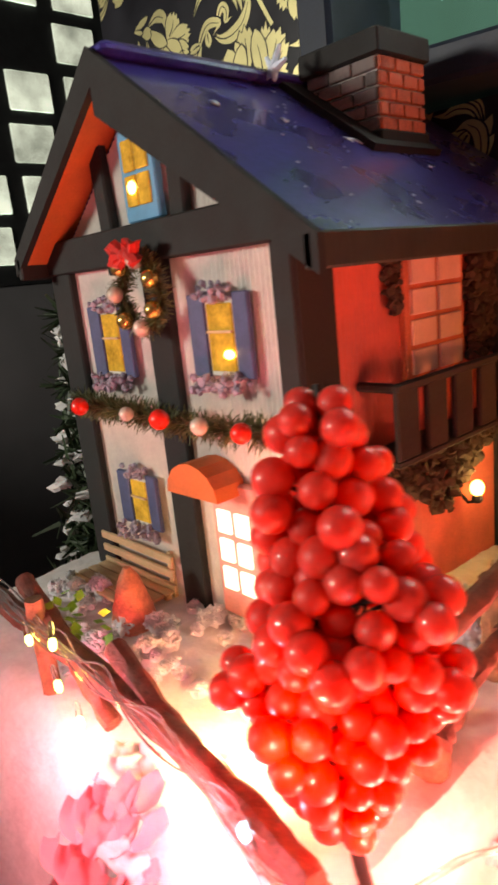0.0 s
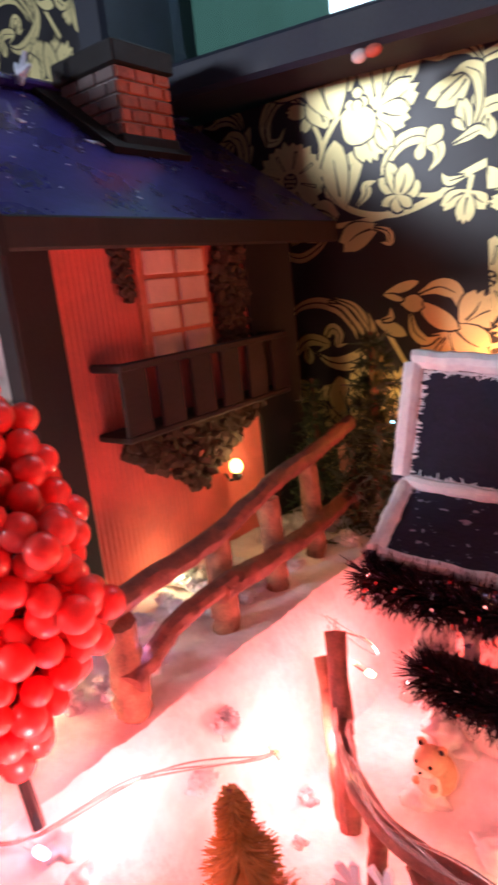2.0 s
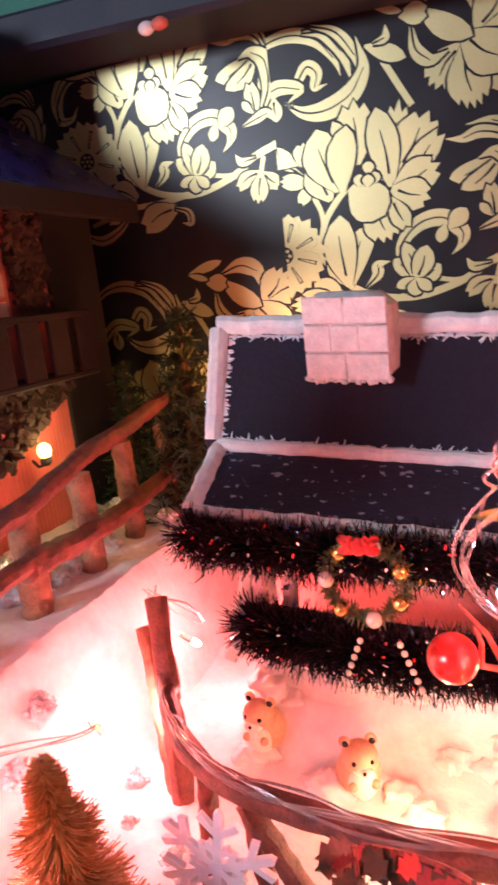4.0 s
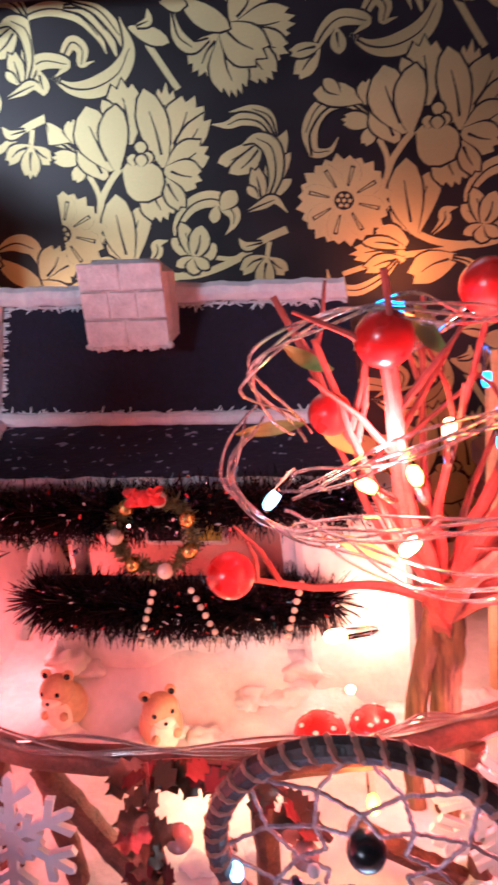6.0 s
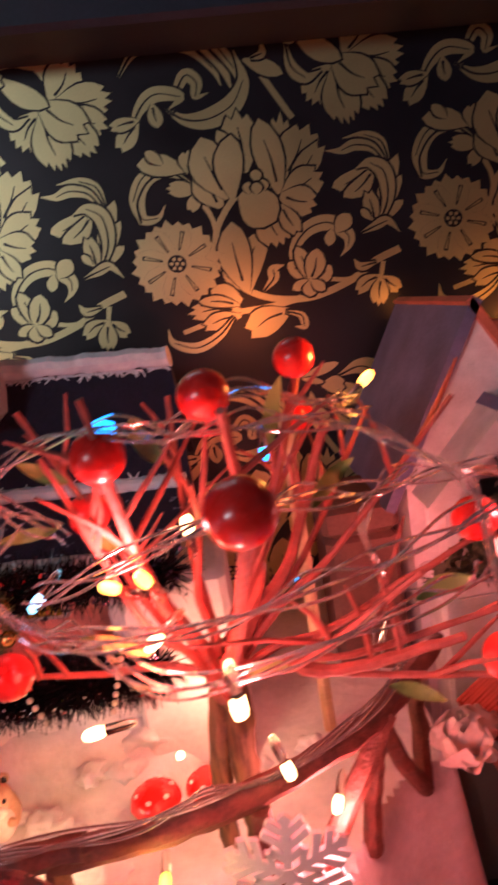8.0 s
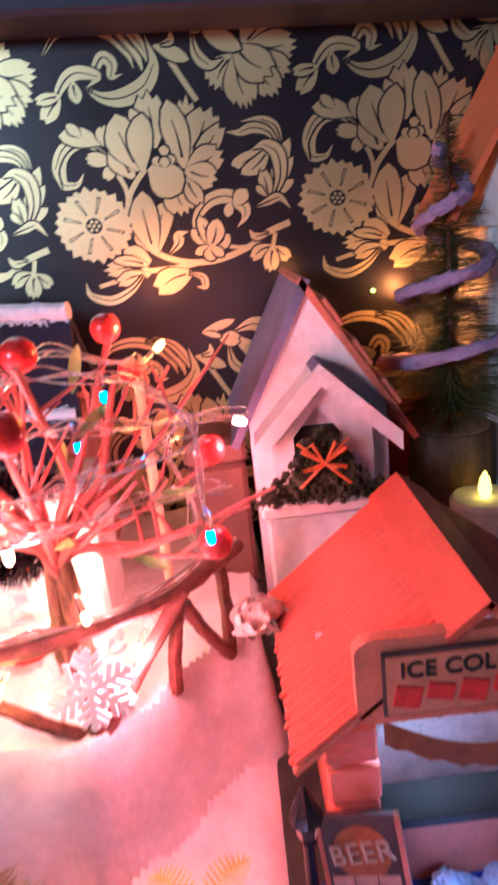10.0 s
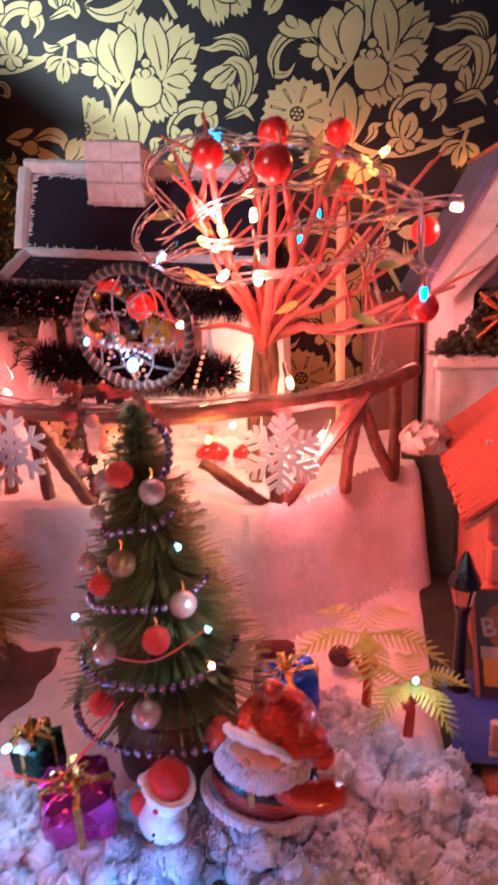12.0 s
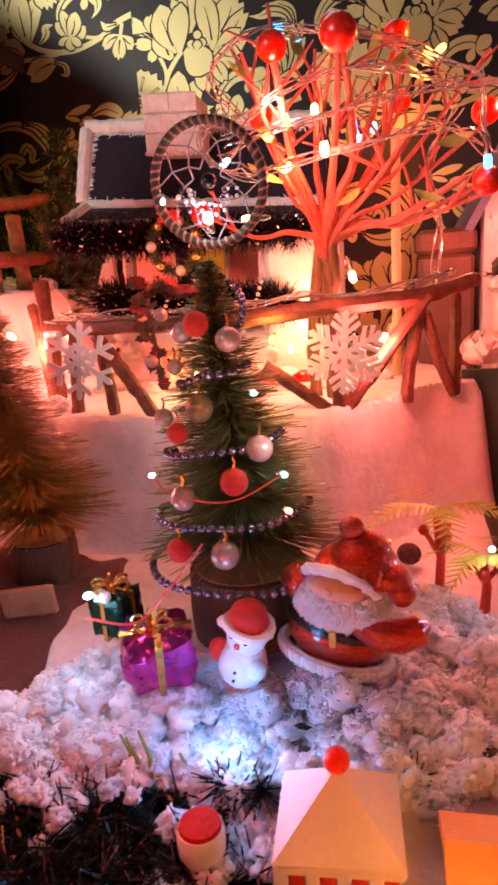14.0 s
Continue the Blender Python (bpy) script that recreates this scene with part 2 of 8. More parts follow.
        bp.inputs["Strength"].default_value, bp.inputs["Distance"].default_value = bump, 0.0012
        nt.links.new(fac if not (island or piece) else add.outputs[0], bp.inputs["Height"])
        nt.links.new(bp.outputs[0], b.inputs["Normal"])
    return m


def clear(name, colour=(1, 1, 1), rough=0.02, ior=1.45, glow=None):
    m = bpy.data.materials.new(name)
    m.use_nodes = True
    b = m.node_tree.nodes["Principled BSDF"]
    b.inputs["Base Color"].default_value = (*colour, 1)
    b.inputs["Roughness"].default_value, b.inputs["IOR"].default_value = rough, ior
    b.inputs["Transmission Weight"].default_value = 1.0
    if glow:
        b.inputs["Emission Color"].default_value = (*glow[:3], 1)
        b.inputs["Emission Strength"].default_value = glow[3]
    return m


def shining(name, colour, strength):
    m = bpy.data.materials.new(name)
    m.use_nodes = True
    b = m.node_tree.nodes["Principled BSDF"]
    b.inputs["Base Color"].default_value = (*colour, 1)
    b.inputs["Emission Color"].default_value = (*colour, 1)
    b.inputs["Emission Strength"].default_value = strength
    return m


COTTON = material("cotton_snow", (0.80, 0.77, 0.77), 0.95, spread=0.16, scale=55, bump=1.0, fine=260, sheen=0.6, sub=0.25)
CRYSTAL = material("snow_crystal", (0.92, 0.92, 0.94), 0.7, spread=0.04, scale=200, bump=0.1, fine=1500, sub=0.65, sheen=0.3)
WOOD_DARK = material("dark_wood", (0.016, 0.011, 0.010), 0.55, spread=0.4, scale=80, bump=0.35, fine=500, stretch=(1, 1, 0.25))
BLACK_TRIM = material("black_card", (0.013, 0.012, 0.012), 0.85, spread=0.3, scale=70, bump=0.15)
BARK = material("twig_bark", (0.17, 0.055, 0.038), 0.55, spread=0.55, scale=160, bump=0.9, fine=900)
BARK_CUT = material("cut_twig", (0.24, 0.115, 0.065), 0.75, spread=0.55, scale=150, bump=0.7, fine=900)
SIDING = material("white_ribbed_card", (0.66, 0.62, 0.58), 0.65, spread=0.12, scale=90, bump=0.1)
SIDING_RED = material("ribbed_card_red_tint", (0.64, 0.15, 0.10), 0.65, spread=0.16, scale=60, bump=0.1)
SOFFIT = material("orange_card", (0.62, 0.15, 0.045), 0.7, spread=0.15, scale=60)
NAVY = material("navy_glazed_roof", (0.052, 0.040, 0.27), 0.28, spread=0.5, scale=28, bump=0.12, fine=260, coat=0.5)
FLECK = material("snow_fleck", (0.76, 0.80, 0.95), 0.6, spread=0.1, scale=300)
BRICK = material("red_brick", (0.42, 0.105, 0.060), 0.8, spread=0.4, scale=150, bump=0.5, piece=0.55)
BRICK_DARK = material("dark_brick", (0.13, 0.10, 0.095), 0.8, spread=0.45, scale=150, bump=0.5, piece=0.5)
MORTAR = material("mortar", (0.46, 0.41, 0.38), 0.9, spread=0.2, scale=200, bump=0.4)
SHUTTER = material("slate_blue_shutter", (0.075, 0.085, 0.19), 0.6, spread=0.25, scale=90)
WIN_BLUE = material("sky_blue_frame", (0.10, 0.33, 0.56), 0.55, spread=0.12, scale=90)
AMBER = material("amber_pane", (0.42, 0.25, 0.035), 0.18, spread=0.7, scale=110, glow=(1.0, 0.55, 0.08, 0.10))
PALE_PANE = material("pale_pink_pane", (0.74, 0.52, 0.45), 0.35, spread=0.12, scale=70)
FLOWERS = material("dried_mauve_flowers", (0.26, 0.22, 0.28), 0.8, spread=0.45, scale=500, island=0.7)
PINE = material("dark_pine_needle", (0.070, 0.080, 0.028), 0.5, spread=0.5, scale=120, island=0.7)
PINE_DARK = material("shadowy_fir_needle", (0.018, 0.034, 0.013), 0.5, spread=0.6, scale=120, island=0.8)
PINE_TREE = material("blue_green_needle", (0.105, 0.120, 0.045), 0.4, spread=0.6, scale=120, island=0.8)
PINE_GOLD = material("olive_pine_needle", (0.26, 0.15, 0.04), 0.4, spread=0.5, scale=120, island=0.7)
TINSEL = material("dark_tinsel", (0.014, 0.009, 0.012), 0.2, 0.4, spread=0.6, scale=200, island=0.9)
RED_GLOSS = material("red_gloss", (0.84, 0.022, 0.014), 0.28, spread=0.2, scale=120, bump=0.05, coat=0.5, sub=0.45, piece=0.25)
RED_FELT = material("red_cloth", (0.62, 0.025, 0.02), 0.85, spread=0.25, scale=200, bump=0.5, sheen=0.08)
PEARL = material("pearl", (0.74, 0.62, 0.52), 0.2, 0.25, spread=0.12, scale=200, bump=0, coat=0.7)
GOLD = material("gold_foil", (0.75, 0.46, 0.14), 0.25, 0.9, spread=0.3, scale=200, bump=0.2)
GOLD_DULL = material("dull_gold", (0.24, 0.12, 0.055), 0.35, 0.3, spread=0.3, scale=200, bump=0.2)
SILVER = material("silver_bead", (0.26, 0.19, 0.30), 0.12, 0.9, spread=0.2, scale=200, bump=0)
BENCH = material("pale_bench_wood", (0.62, 0.42, 0.24), 0.6, spread=0.25, scale=60, bump=0.25, stretch=(0.3, 1, 1))
CRAFT_WHITE = material("white_clay", (0.80, 0.73, 0.71), 0.75, spread=0.12, scale=90, bump=0.45, fine=350)
FELT_NAVY = material("navy_felt_roof", (0.008, 0.008, 0.026), 0.95, spread=0.4, scale=140, bump=0.8, fine=500, sheen=0.03)
FROST = material("frost_white", (0.84, 0.88, 0.96), 0.75, spread=0.12, scale=160, bump=0.6)
FROST_SPARSE = material("navy_felt_dusted", (0.010, 0.010, 0.034), 0.9, spread=0.4, scale=140, bump=0.8, spots=((0.30, 0.30, 0.42), 210, 0.64))
PAPER_PINK = material("pink_card", (0.75, 0.34, 0.30), 0.7, spread=0.2, scale=50)
STALL_RED = material("red_stained_slats", (0.52, 0.085, 0.045), 0.6, spread=0.25, scale=70, bump=0.35, stretch=(1, 0.3, 1))
STALL_WOOD = material("salmon_wood", (0.56, 0.16, 0.095), 0.65, spread=0.3, scale=70, bump=0.3)
BLUE_FELT = material("royal_blue_felt", (0.02, 0.06, 0.32), 0.9, spread=0.3, scale=120, bump=0.5, sheen=0.4)
ICE_FLAKE = material("white_plastic_flake", (0.78, 0.80, 0.86), 0.45, spread=0.06, scale=200, bump=0.05)
LOG_SIDE = material("log_bark", (0.10, 0.055, 0.035), 0.85, spread=0.5, scale=120, bump=1.0, stretch=(1, 1, 0.3))
LOG_CUT = material("log_end_grain", (0.36, 0.21, 0.12), 0.75, spread=0.3, scale=90, bump=0.3)
SKIN_CLAY = material("peach_clay", (0.72, 0.36, 0.24), 0.6, spread=0.1, scale=90)
PALM_GREEN = material("lime_plastic_frond", (0.36, 0.42, 0.07), 0.4, spread=0.3, scale=150, island=0.4)
PALM_RED = material("red_plastic_stem", (0.62, 0.05, 0.03), 0.35, spread=0.2, scale=150)
LEAF = material("green_leaf", (0.14, 0.20, 0.04), 0.5, spread=0.5, scale=150, island=0.6)
GLINT = material("glint_metal", (0.92, 0.88, 0.88), 0.14, 1.0, spread=0.1, scale=300, bump=0)
WIRE = material("clear_pvc_wire", (0.97, 0.92, 0.90), 0.08, spread=0.04, scale=300, bump=0, coat=1.0, through_light=0.9)
BULB_GLASS = clear("bulb_glass", (1.0, 0.9, 0.85), 0.05)
GLASS = clear("window_glass", (0.75, 0.88, 0.85), 0.02)
BAUBLE = material("pearl_bauble", (0.52, 0.32, 0.30), 0.16, 0.3, spread=0.2, scale=150, bump=0.0, coat=0.9, sub=0.3)
HAMSTER = material("tan_clay", (0.62, 0.36, 0.22), 0.75, spread=0.2, scale=200, bump=0.3)
GIFT_BLUE = material("blue_foil", (0.02, 0.10, 0.62), 0.22, 0.8, spread=0.3, scale=120, bump=0.6, fine=250)
GIFT_PINK = material("magenta_foil", (0.62, 0.06, 0.36), 0.16, 0.85, spread=0.3, scale=120, bump=0.6, fine=250)
GIFT_GREEN = material("green_foil", (0.004, 0.030, 0.018), 0.25, 0.7, spread=0.3, scale=120, bump=0.5)
GLITTER_RED = material("red_glitter", (0.86, 0.045, 0.02), 0.22, 0.8, spread=0.8, scale=950, bump=0.6, fine=2400, coat=0.9)
BLACK_GLOSS = material("black_enamel", (0.01, 0.01, 0.012), 0.25, spread=0.2, scale=90)
MUG_AMBER = material("amber_print", (0.72, 0.26, 0.03), 0.5, spread=0.2, scale=90)
SIGN_TAN = material("sign_tan", (0.54, 0.20, 0.12), 0.65, spread=0.25, scale=90)
SIGN_DARK = material("sign_dark_border", (0.07, 0.045, 0.045), 0.6, spread=0.4, scale=90)
L_WARM = shining("bulb_warm", (1.0, 0.62, 0.26), 15.0)
L_RED = shining("bulb_red", (1.0, 0.34, 0.20), 8.0)
L_ORANGE = shining("bulb_orange", (1.0, 0.42, 0.07), 9.0)
L_BLUE = shining("bulb_blue", (0.01, 0.28, 1.0), 8.0)
L_CYAN = shining("bulb_cyan", (0.22, 0.66, 1.0), 6.0)
L_LIME = shining("bulb_lime", (0.80, 1.0, 0.22), 6.0)
L_LANTERN = shining("lantern_flame", (1.0, 0.58, 0.14), 5.0)
L_GREEN = shining("bulb_green", (0.45, 0.9, 0.12), 2.0)

# ---- the room ----
WALL_Y = 0.505
PAPER_BLACK = material("black_satin_wallpaper", (0.008, 0.008, 0.014), 0.36, spread=0.35, scale=25, bump=0.06, fine=900)
PAPER_GOLD = material("gold_ink", (0.74, 0.66, 0.34), 0.44, 0.93, spread=0.12, scale=18, bump=0.05, fine=900)
SILL = material("black_painted_sill", (0.013, 0.020, 0.040), 0.6, spread=0.35, scale=30, bump=0.1)
ROOM = material("dim_room_paint", (0.22, 0.21, 0.22), 0.85, spread=0.15, scale=4)
FLOOR = material("dark_floorboards", (0.10, 0.07, 0.05), 0.5, spread=0.3, scale=12, stretch=(0.2, 1, 1))
TABLE = material("stained_table_top", (0.14, 0.075, 0.045), 0.5, spread=0.3, scale=20, bump=0.2, stretch=(0.25, 1, 1))
# curtain emits a bluish glow in place of daylight behind it
CURTAIN = material("glowing_net_curtain", (0.72, 0.78, 0.82), 0.8, spread=0.2, scale=20, glow=(0.75, 0.88, 1.0, 0.9))


def setting(name, geo, mat, smooth=False):
    return solo(name, geo, mat, "", "", kind="structure", smooth=smooth)


wall = setting("wall_north", Geo().box((0.35, WALL_Y + 0.05, 0.005), (1.90, 0.10, 1.21)), PAPER_BLACK)
setting("wall_north_pier", Geo().box((-0.452, WALL_Y + 0.05, 1.205), (0.296, 0.10, 1.19)), PAPER_BLACK)
setting("wall_north_end", Geo().box((0.95, WALL_Y + 0.05, 1.205), (0.70, 0.10, 1.19)), PAPER_BLACK)
setting("wall_north_top", Geo().box((0.148, WALL_Y + 0.05, 1.60), (0.902, 0.10, 0.40)), PAPER_BLACK)
setting("window_sill", Geo().box((0.148, WALL_Y + 0.015, 0.6085), (0.904, 0.128, 0.023), ry=3.4, bevel=0.003), SILL)
jamb = Geo().box((-0.286, WALL_Y + 0.03, 1.01), (0.034, 0.10, 0.75), bevel=0.004).box((0.58, WALL_Y + 0.03, 1.01), (0.034, 0.10, 0.75), bevel=0.004).box((0.15, WALL_Y + 0.05, 1.01), (0.03, 0.06, 0.75), bevel=0.004)
jamb.box((0.15, WALL_Y + 0.03, 1.40), (0.83, 0.10, 0.03), bevel=0.004)
setting("window_frame", jamb, SILL)
pane = setting("window_1", Geo().box((0.148, WALL_Y + 0.06, 1.01), (0.85, 0.004, 0.75)), GLASS)
pane.visible_shadow = False
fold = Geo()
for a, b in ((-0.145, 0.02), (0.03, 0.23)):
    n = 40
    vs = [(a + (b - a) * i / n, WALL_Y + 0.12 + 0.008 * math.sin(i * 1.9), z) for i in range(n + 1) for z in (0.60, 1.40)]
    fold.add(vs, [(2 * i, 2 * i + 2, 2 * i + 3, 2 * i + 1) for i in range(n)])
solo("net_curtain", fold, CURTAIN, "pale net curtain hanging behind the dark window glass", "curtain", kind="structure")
# plain green backdrop, its own dim emission standing for light outside
setting("backdrop_outside", Geo().box((0.2, WALL_Y + 0.5, 1.0), (1.6, 0.01, 1.4)), material("dim_glowing_backdrop", (0.03, 0.06, 0.055), 0.9, spread=0.8, scale=5, glow=(0.09, 0.22, 0.19, 0.30), stretch=(2, 1, 0.3)))

# far end of the room with a lattice window
setting("wall_west", Geo().box((-1.9, 0.0, 0.6), (0.1, 4.2, 2.4)), ROOM)
setting("wall_south", Geo().box((0.0, -2.0, 0.6), (3.9, 0.1, 2.4)), ROOM)
# unseen low wall, added to keep the cool light off the front snow
setting("wall_parapet", Geo().box((-0.25, -0.49, -0.03), (3.2, 0.08, 1.15)), ROOM)
setting("wall_east", Geo().box((1.35, -0.7, 0.6), (0.1, 2.5, 2.4)), ROOM)
setting("wall_passage", Geo().box((-0.62, 1.05, 0.6), (0.03, 1.0, 2.4)), PAPER_BLACK)
DARK_WALL = material("dark_passage_paint", (0.012, 0.018, 0.022), 0.8, spread=0.3, scale=6)
setting("wall_passage_end", Geo().box((-1.25, 1.55, 0.6), (1.3, 0.06, 2.4)), DARK_WALL)
setting("floor", Geo().box((-0.2, -0.2, -0.63), (3.6, 3.6, 0.06)), FLOOR)
setting("ceiling", Geo().box((-0.2, -0.2, 1.83), (3.6, 3.6, 0.06)), ROOM)
LATTICE = setting("window_2", Geo().box((-1.845, 1.16, 1.05), (0.012, 0.78, 0.98)), material("dark_lattice", (0.02, 0.02, 0.022), 0.6))
PANE_SKY = material("frosted_bright_pane", (0.42, 0.50, 0.48), 0.5, spread=0.9, scale=7, glow=(0.80, 0.95, 0.92, 0.45))
PANE_SKY.node_tree.links.new(PANE_SKY.node_tree.nodes["Color Ramp"].outputs[0], PANE_SKY.node_tree.nodes["Principled BSDF"].inputs["Emission Color"])
for i in range(4):
    for j in range(6):
        if (i + 2 * j) % 5 == 4:
            continue
        p = Geo().box((-1.836, 0.86 + 0.185 * i + 0.012 * (j % 2), 0.67 + 0.142 * j), (0.008, 0.135, 0.105), bevel=0.003)
        ob = new("pane", mesh_of("pane", p, PANE_SKY, ORIGIN[LATTICE.name], False))
        ob.parent = LATTICE

# ---- table ----
table = thing("table", (0.1, 0.14, -0.6), "brown stained wooden table under the snow display", "table")
part("tabletop", Geo().box((0.1, 0.14, 0.135), (1.42, 0.71, 0.03), bevel=0.006), TABLE, table)
for x in (-0.55, 0.75):
    for y in (-0.15, 0.43):
        part("leg", Geo().box((x, y, -0.24), (0.06, 0.06, 0.72), bevel=0.005), TABLE, table)


# ---- wallpaper ornament: petals, blades and stems of gold ink, each with a thin dark outline ----
def petal(g, bx, bz, tx, tz, wd, teeth=3, bend=0.0, line=4.0, rib=True):
    """A petal from its foot to its tip, broadest past the middle, with a toothed end."""
    dx, dz = tx - bx, tz - bz
    ln = math.hypot(dx, dz)
    a = math.atan2(dz, dx)

    def place(s, q):
        s2, q2 = s * ln, q + bend * ln * math.sin(math.pi * s) * 0.5
        return (bx + s2 * math.cos(a) - q2 * math.sin(a), bz + s2 * math.sin(a) + q2 * math.cos(a))

    side = [(0.0, 0.10), (0.12, 0.22), (0.26, 0.36), (0.42, 0.47), (0.58, 0.50), (0.70, 0.47)]
    end = []
    n = 2 * teeth - 1
    for i in range(n):
        u = -1 + 2 * (i + 1) / (n + 1)
        peak = 1.0 if i % 2 == 0 else 0.86
        end.append((peak - 0.20 * u * u, u * 0.42))
    if teeth == 1:
        end = [(0.88, -0.30), (1.0, 0.0), (0.88, 0.30)]
    for grow, ink in ((line, 0), (0.0, 1)):
        k, e = wd + 2 * grow, grow / ln
        out = [place(s, -w * k) for s, w in side] + [place(s + e, w * k) for s, w in end] + [place(s, w * k) for s, w in side[::-1]]
        g.append((ink, out))
    if rib:
        stroke(g, [place(0.16, 0.0), place(0.45, 0.03 * wd), place(0.72, -0.02 * wd)], 5.0, 1.6, 0)


def stroke(g, points, w0, w1, ink=1, belly=0.0, line=0.0):
    """A ribbon along a smooth line, w0 wide at its foot and w1 at its end, belly wider between."""
    q = curve_pts([Vector((a, 0, b)) for a, b in points], 6)
    n = len(q)
    for grow, tone in ((line, 0), (0.0, ink)) if line else ((0.0, ink),):
        left, right = [], []
        for i in range(n):
            d = (q[min(i + 1, n - 1)] - q[max(i - 1, 0)]).normalized()
            t = i / (n - 1)
            w = (w0 + (w1 - w0) * t + belly * math.sin(math.pi * t) ** 1.3) / 2 + grow
            left.append((q[i].x - d.z * w, q[i].z + d.x * w))
            right.append((q[i].x + d.z * w, q[i].z - d.x * w))
        g.append((tone, left + right[::-1]))


def blade(g, points, wd, foot=5.0):
    """A curling leaf blade that ends in a point, with a thin rib."""
    stroke(g, points, foot, 1.5, 1, wd, 4.0)
    stroke(g, points[:-1], 4.4, 1.6, 0)


def ornament():
    """One repeat of the pattern, its daisy at 374, 427 of a drawing board 507 wide, z downward."""
    g = []
    # the long stem from the peony down and out to the cut tail, and its side stems
    stroke(g, [(481, 304), (462, 332), (446, 368), (446, 412), (462, 450), (500, 480), (552, 497), (620, 494), (690, 462), (730, 428), (776, 404)], 11, 14)
    stroke(g, [(424, 316), (440, 346), (446, 380)], 10, 8)
    stroke(g, [(596, 496), (540, 512), (480, 522), (430, 540), (380, 560)], 13, 9)
    stroke(g, [(634, 459), (684, 461), (722, 440)], 9, 7)
    stroke(g, [(531, 92), (556, 128), (583, 166)], 11, 11)
    # scroll above
    blade(g, [(290, 95), (318, 55), (365, 38), (415, 48), (448, 80), (462, 110)], 22)
    blade(g, [(390, 36), (430, 40), (462, 72), (482, 122)], 20)
    blade(g, [(405, 26), (450, 40), (485, 80), (496, 120)], 16)
    blade(g, [(366, 150), (400, 168), (440, 166), (480, 142), (500, 100), (484, 50)], 34)
    blade(g, [(374, 160), (386, 120), (402, 92), (420, 104), (418, 128), (440, 122)], 20)
    blade(g, [(300, 205), (322, 150), (350, 124), (392, 128), (372, 150)], 24)
    petal(g, 318, 172, 282, 222, 34, 2)
    petal(g, 320, 168, 268, 182, 24, 2)
    petal(g, 344, 140, 352, 182, 26, 1)
    # carnation above
    blade(g, [(582, 6), (622, -13), (656, -4), (671, 40)], 32)
    for bx, bz, tx, tz, wd, teeth in ((672, 58, 712, -10, 64, 4), (680, 60, 776, 50, 64, 4), (690, 72, 766, 104, 52, 3), (694, 80, 738, 152, 58, 4), (652, 76, 612, 142, 60, 4), (656, 78, 682, 178, 64, 5), (652, 62, 730, 112, 70, 3)):
        petal(g, bx, bz, tx, tz, wd, teeth, 0.06)
    petal(g, 584, 18, 668, 66, 38, 1, 0.1, rib=False)
    blade(g, [(572, 40), (582, 78), (606, 97), (634, 84)], 20)
    petal(g, 552, 24, 598, 22, 36, 2, rib=False)
    petal(g, 500, 66, 568, 90, 28, 1, rib=False)
    petal(g, 516, 8, 584, -22, 20, 1, rib=False)
    petal(g, 514, 10, 556, 18, 13, 1, rib=False)
    blade(g, [(512, 64), (532, 56), (531, 36)], 11)
    # tall acanthus
    blade(g, [(752, 240), (738, 208), (708, 196), (670, 202)], 13)
    blade(g, [(748, 250), (724, 220), (692, 214), (668, 224), (640, 224)], 18)
    petal(g, 722, 250, 652, 290, 36, 1, -0.2)
    petal(g, 726, 254, 672, 308, 32, 1, -0.25)
    for tx, tz, wd in ((768, 230, 30), (776, 268, 24), (780, 314, 20)):
        petal(g, 742, 356, tx, tz, wd, 1, -0.1, rib=False)
    blade(g, [(736, 362), (752, 310), (744, 262), (718, 246), (694, 256)], 26)
    petal(g, 730, 358, 716, 294, 28, 2)
    petal(g, 722, 350, 704, 330, 14, 1, rib=False)
    blade(g, [(706, 374), (730, 362), (752, 352), (776, 374)], 15)
    # tail of the stem
    blade(g, [(734, 430), (706, 438), (692, 424)], 13)
    stroke(g, [(746, 428), (742, 462), (742, 480)], 9, 7)
    petal(g, 744, 456, 696, 490, 28, 2, 0.2)
    petal(g, 744, 458, 780, 486, 30, 2)
    petal(g, 742, 458, 738, 516, 34, 3)
    # hooked leaf
    blade(g, [(598, 462), (582, 412), (606, 368), (646, 354), (680, 376), (682, 398), (668, 418)], 27)
    petal(g, 660, 372, 684, 338, 30, 1, rib=False)
    petal(g, 652, 366, 646, 398, 20, 1, rib=False)
    for tx, tz, wd, teeth in ((572, 428, 30, 1), (588, 398, 28, 1), (652, 436, 34, 1), (626, 402, 36, 1)):
        petal(g, 612, 466, tx, tz, wd, teeth, 0.08)
    for tx, tz, wd in ((580, 480, 20), (612, 494, 28), (640, 482, 20)):
        petal(g, 614, 462, tx, tz, wd, 1, rib=False)
    # lower tulip
    blade(g, [(498, 482), (472, 456), (470, 424), (450, 412)], 28)
    blade(g, [(528, 482), (546, 458), (546, 440), (566, 432)], 18)
    petal(g, 500, 484, 530, 366, 50, 1, -0.18)
    petal(g, 498, 482, 473, 350, 58, 1, -0.12)
    # leaves along the lower stem
    petal(g, 488, 500, 432, 478, 42, 1, rib=False)
    for bx, bz, tx, tz, wd, teeth in ((486, 518, 388, 524, 40, 3), (484, 508, 410, 500, 22, 1), (486, 528, 414, 552, 32, 2), (575, 520, 494, 566, 56, 2)):
        petal(g, bx, bz, tx, tz, wd, teeth, 0.1)
    blade(g, [(566, 522), (596, 530), (602, 552), (584, 552)], 12)
    blade(g, [(474, 530), (446, 566), (404, 590), (362, 580), (352, 552)], 18)
    # curl beside the peony
    blade(g, [(410, 284), (372, 262), (334, 268), (312, 300), (316, 342), (344, 342), (358, 318)], 22)
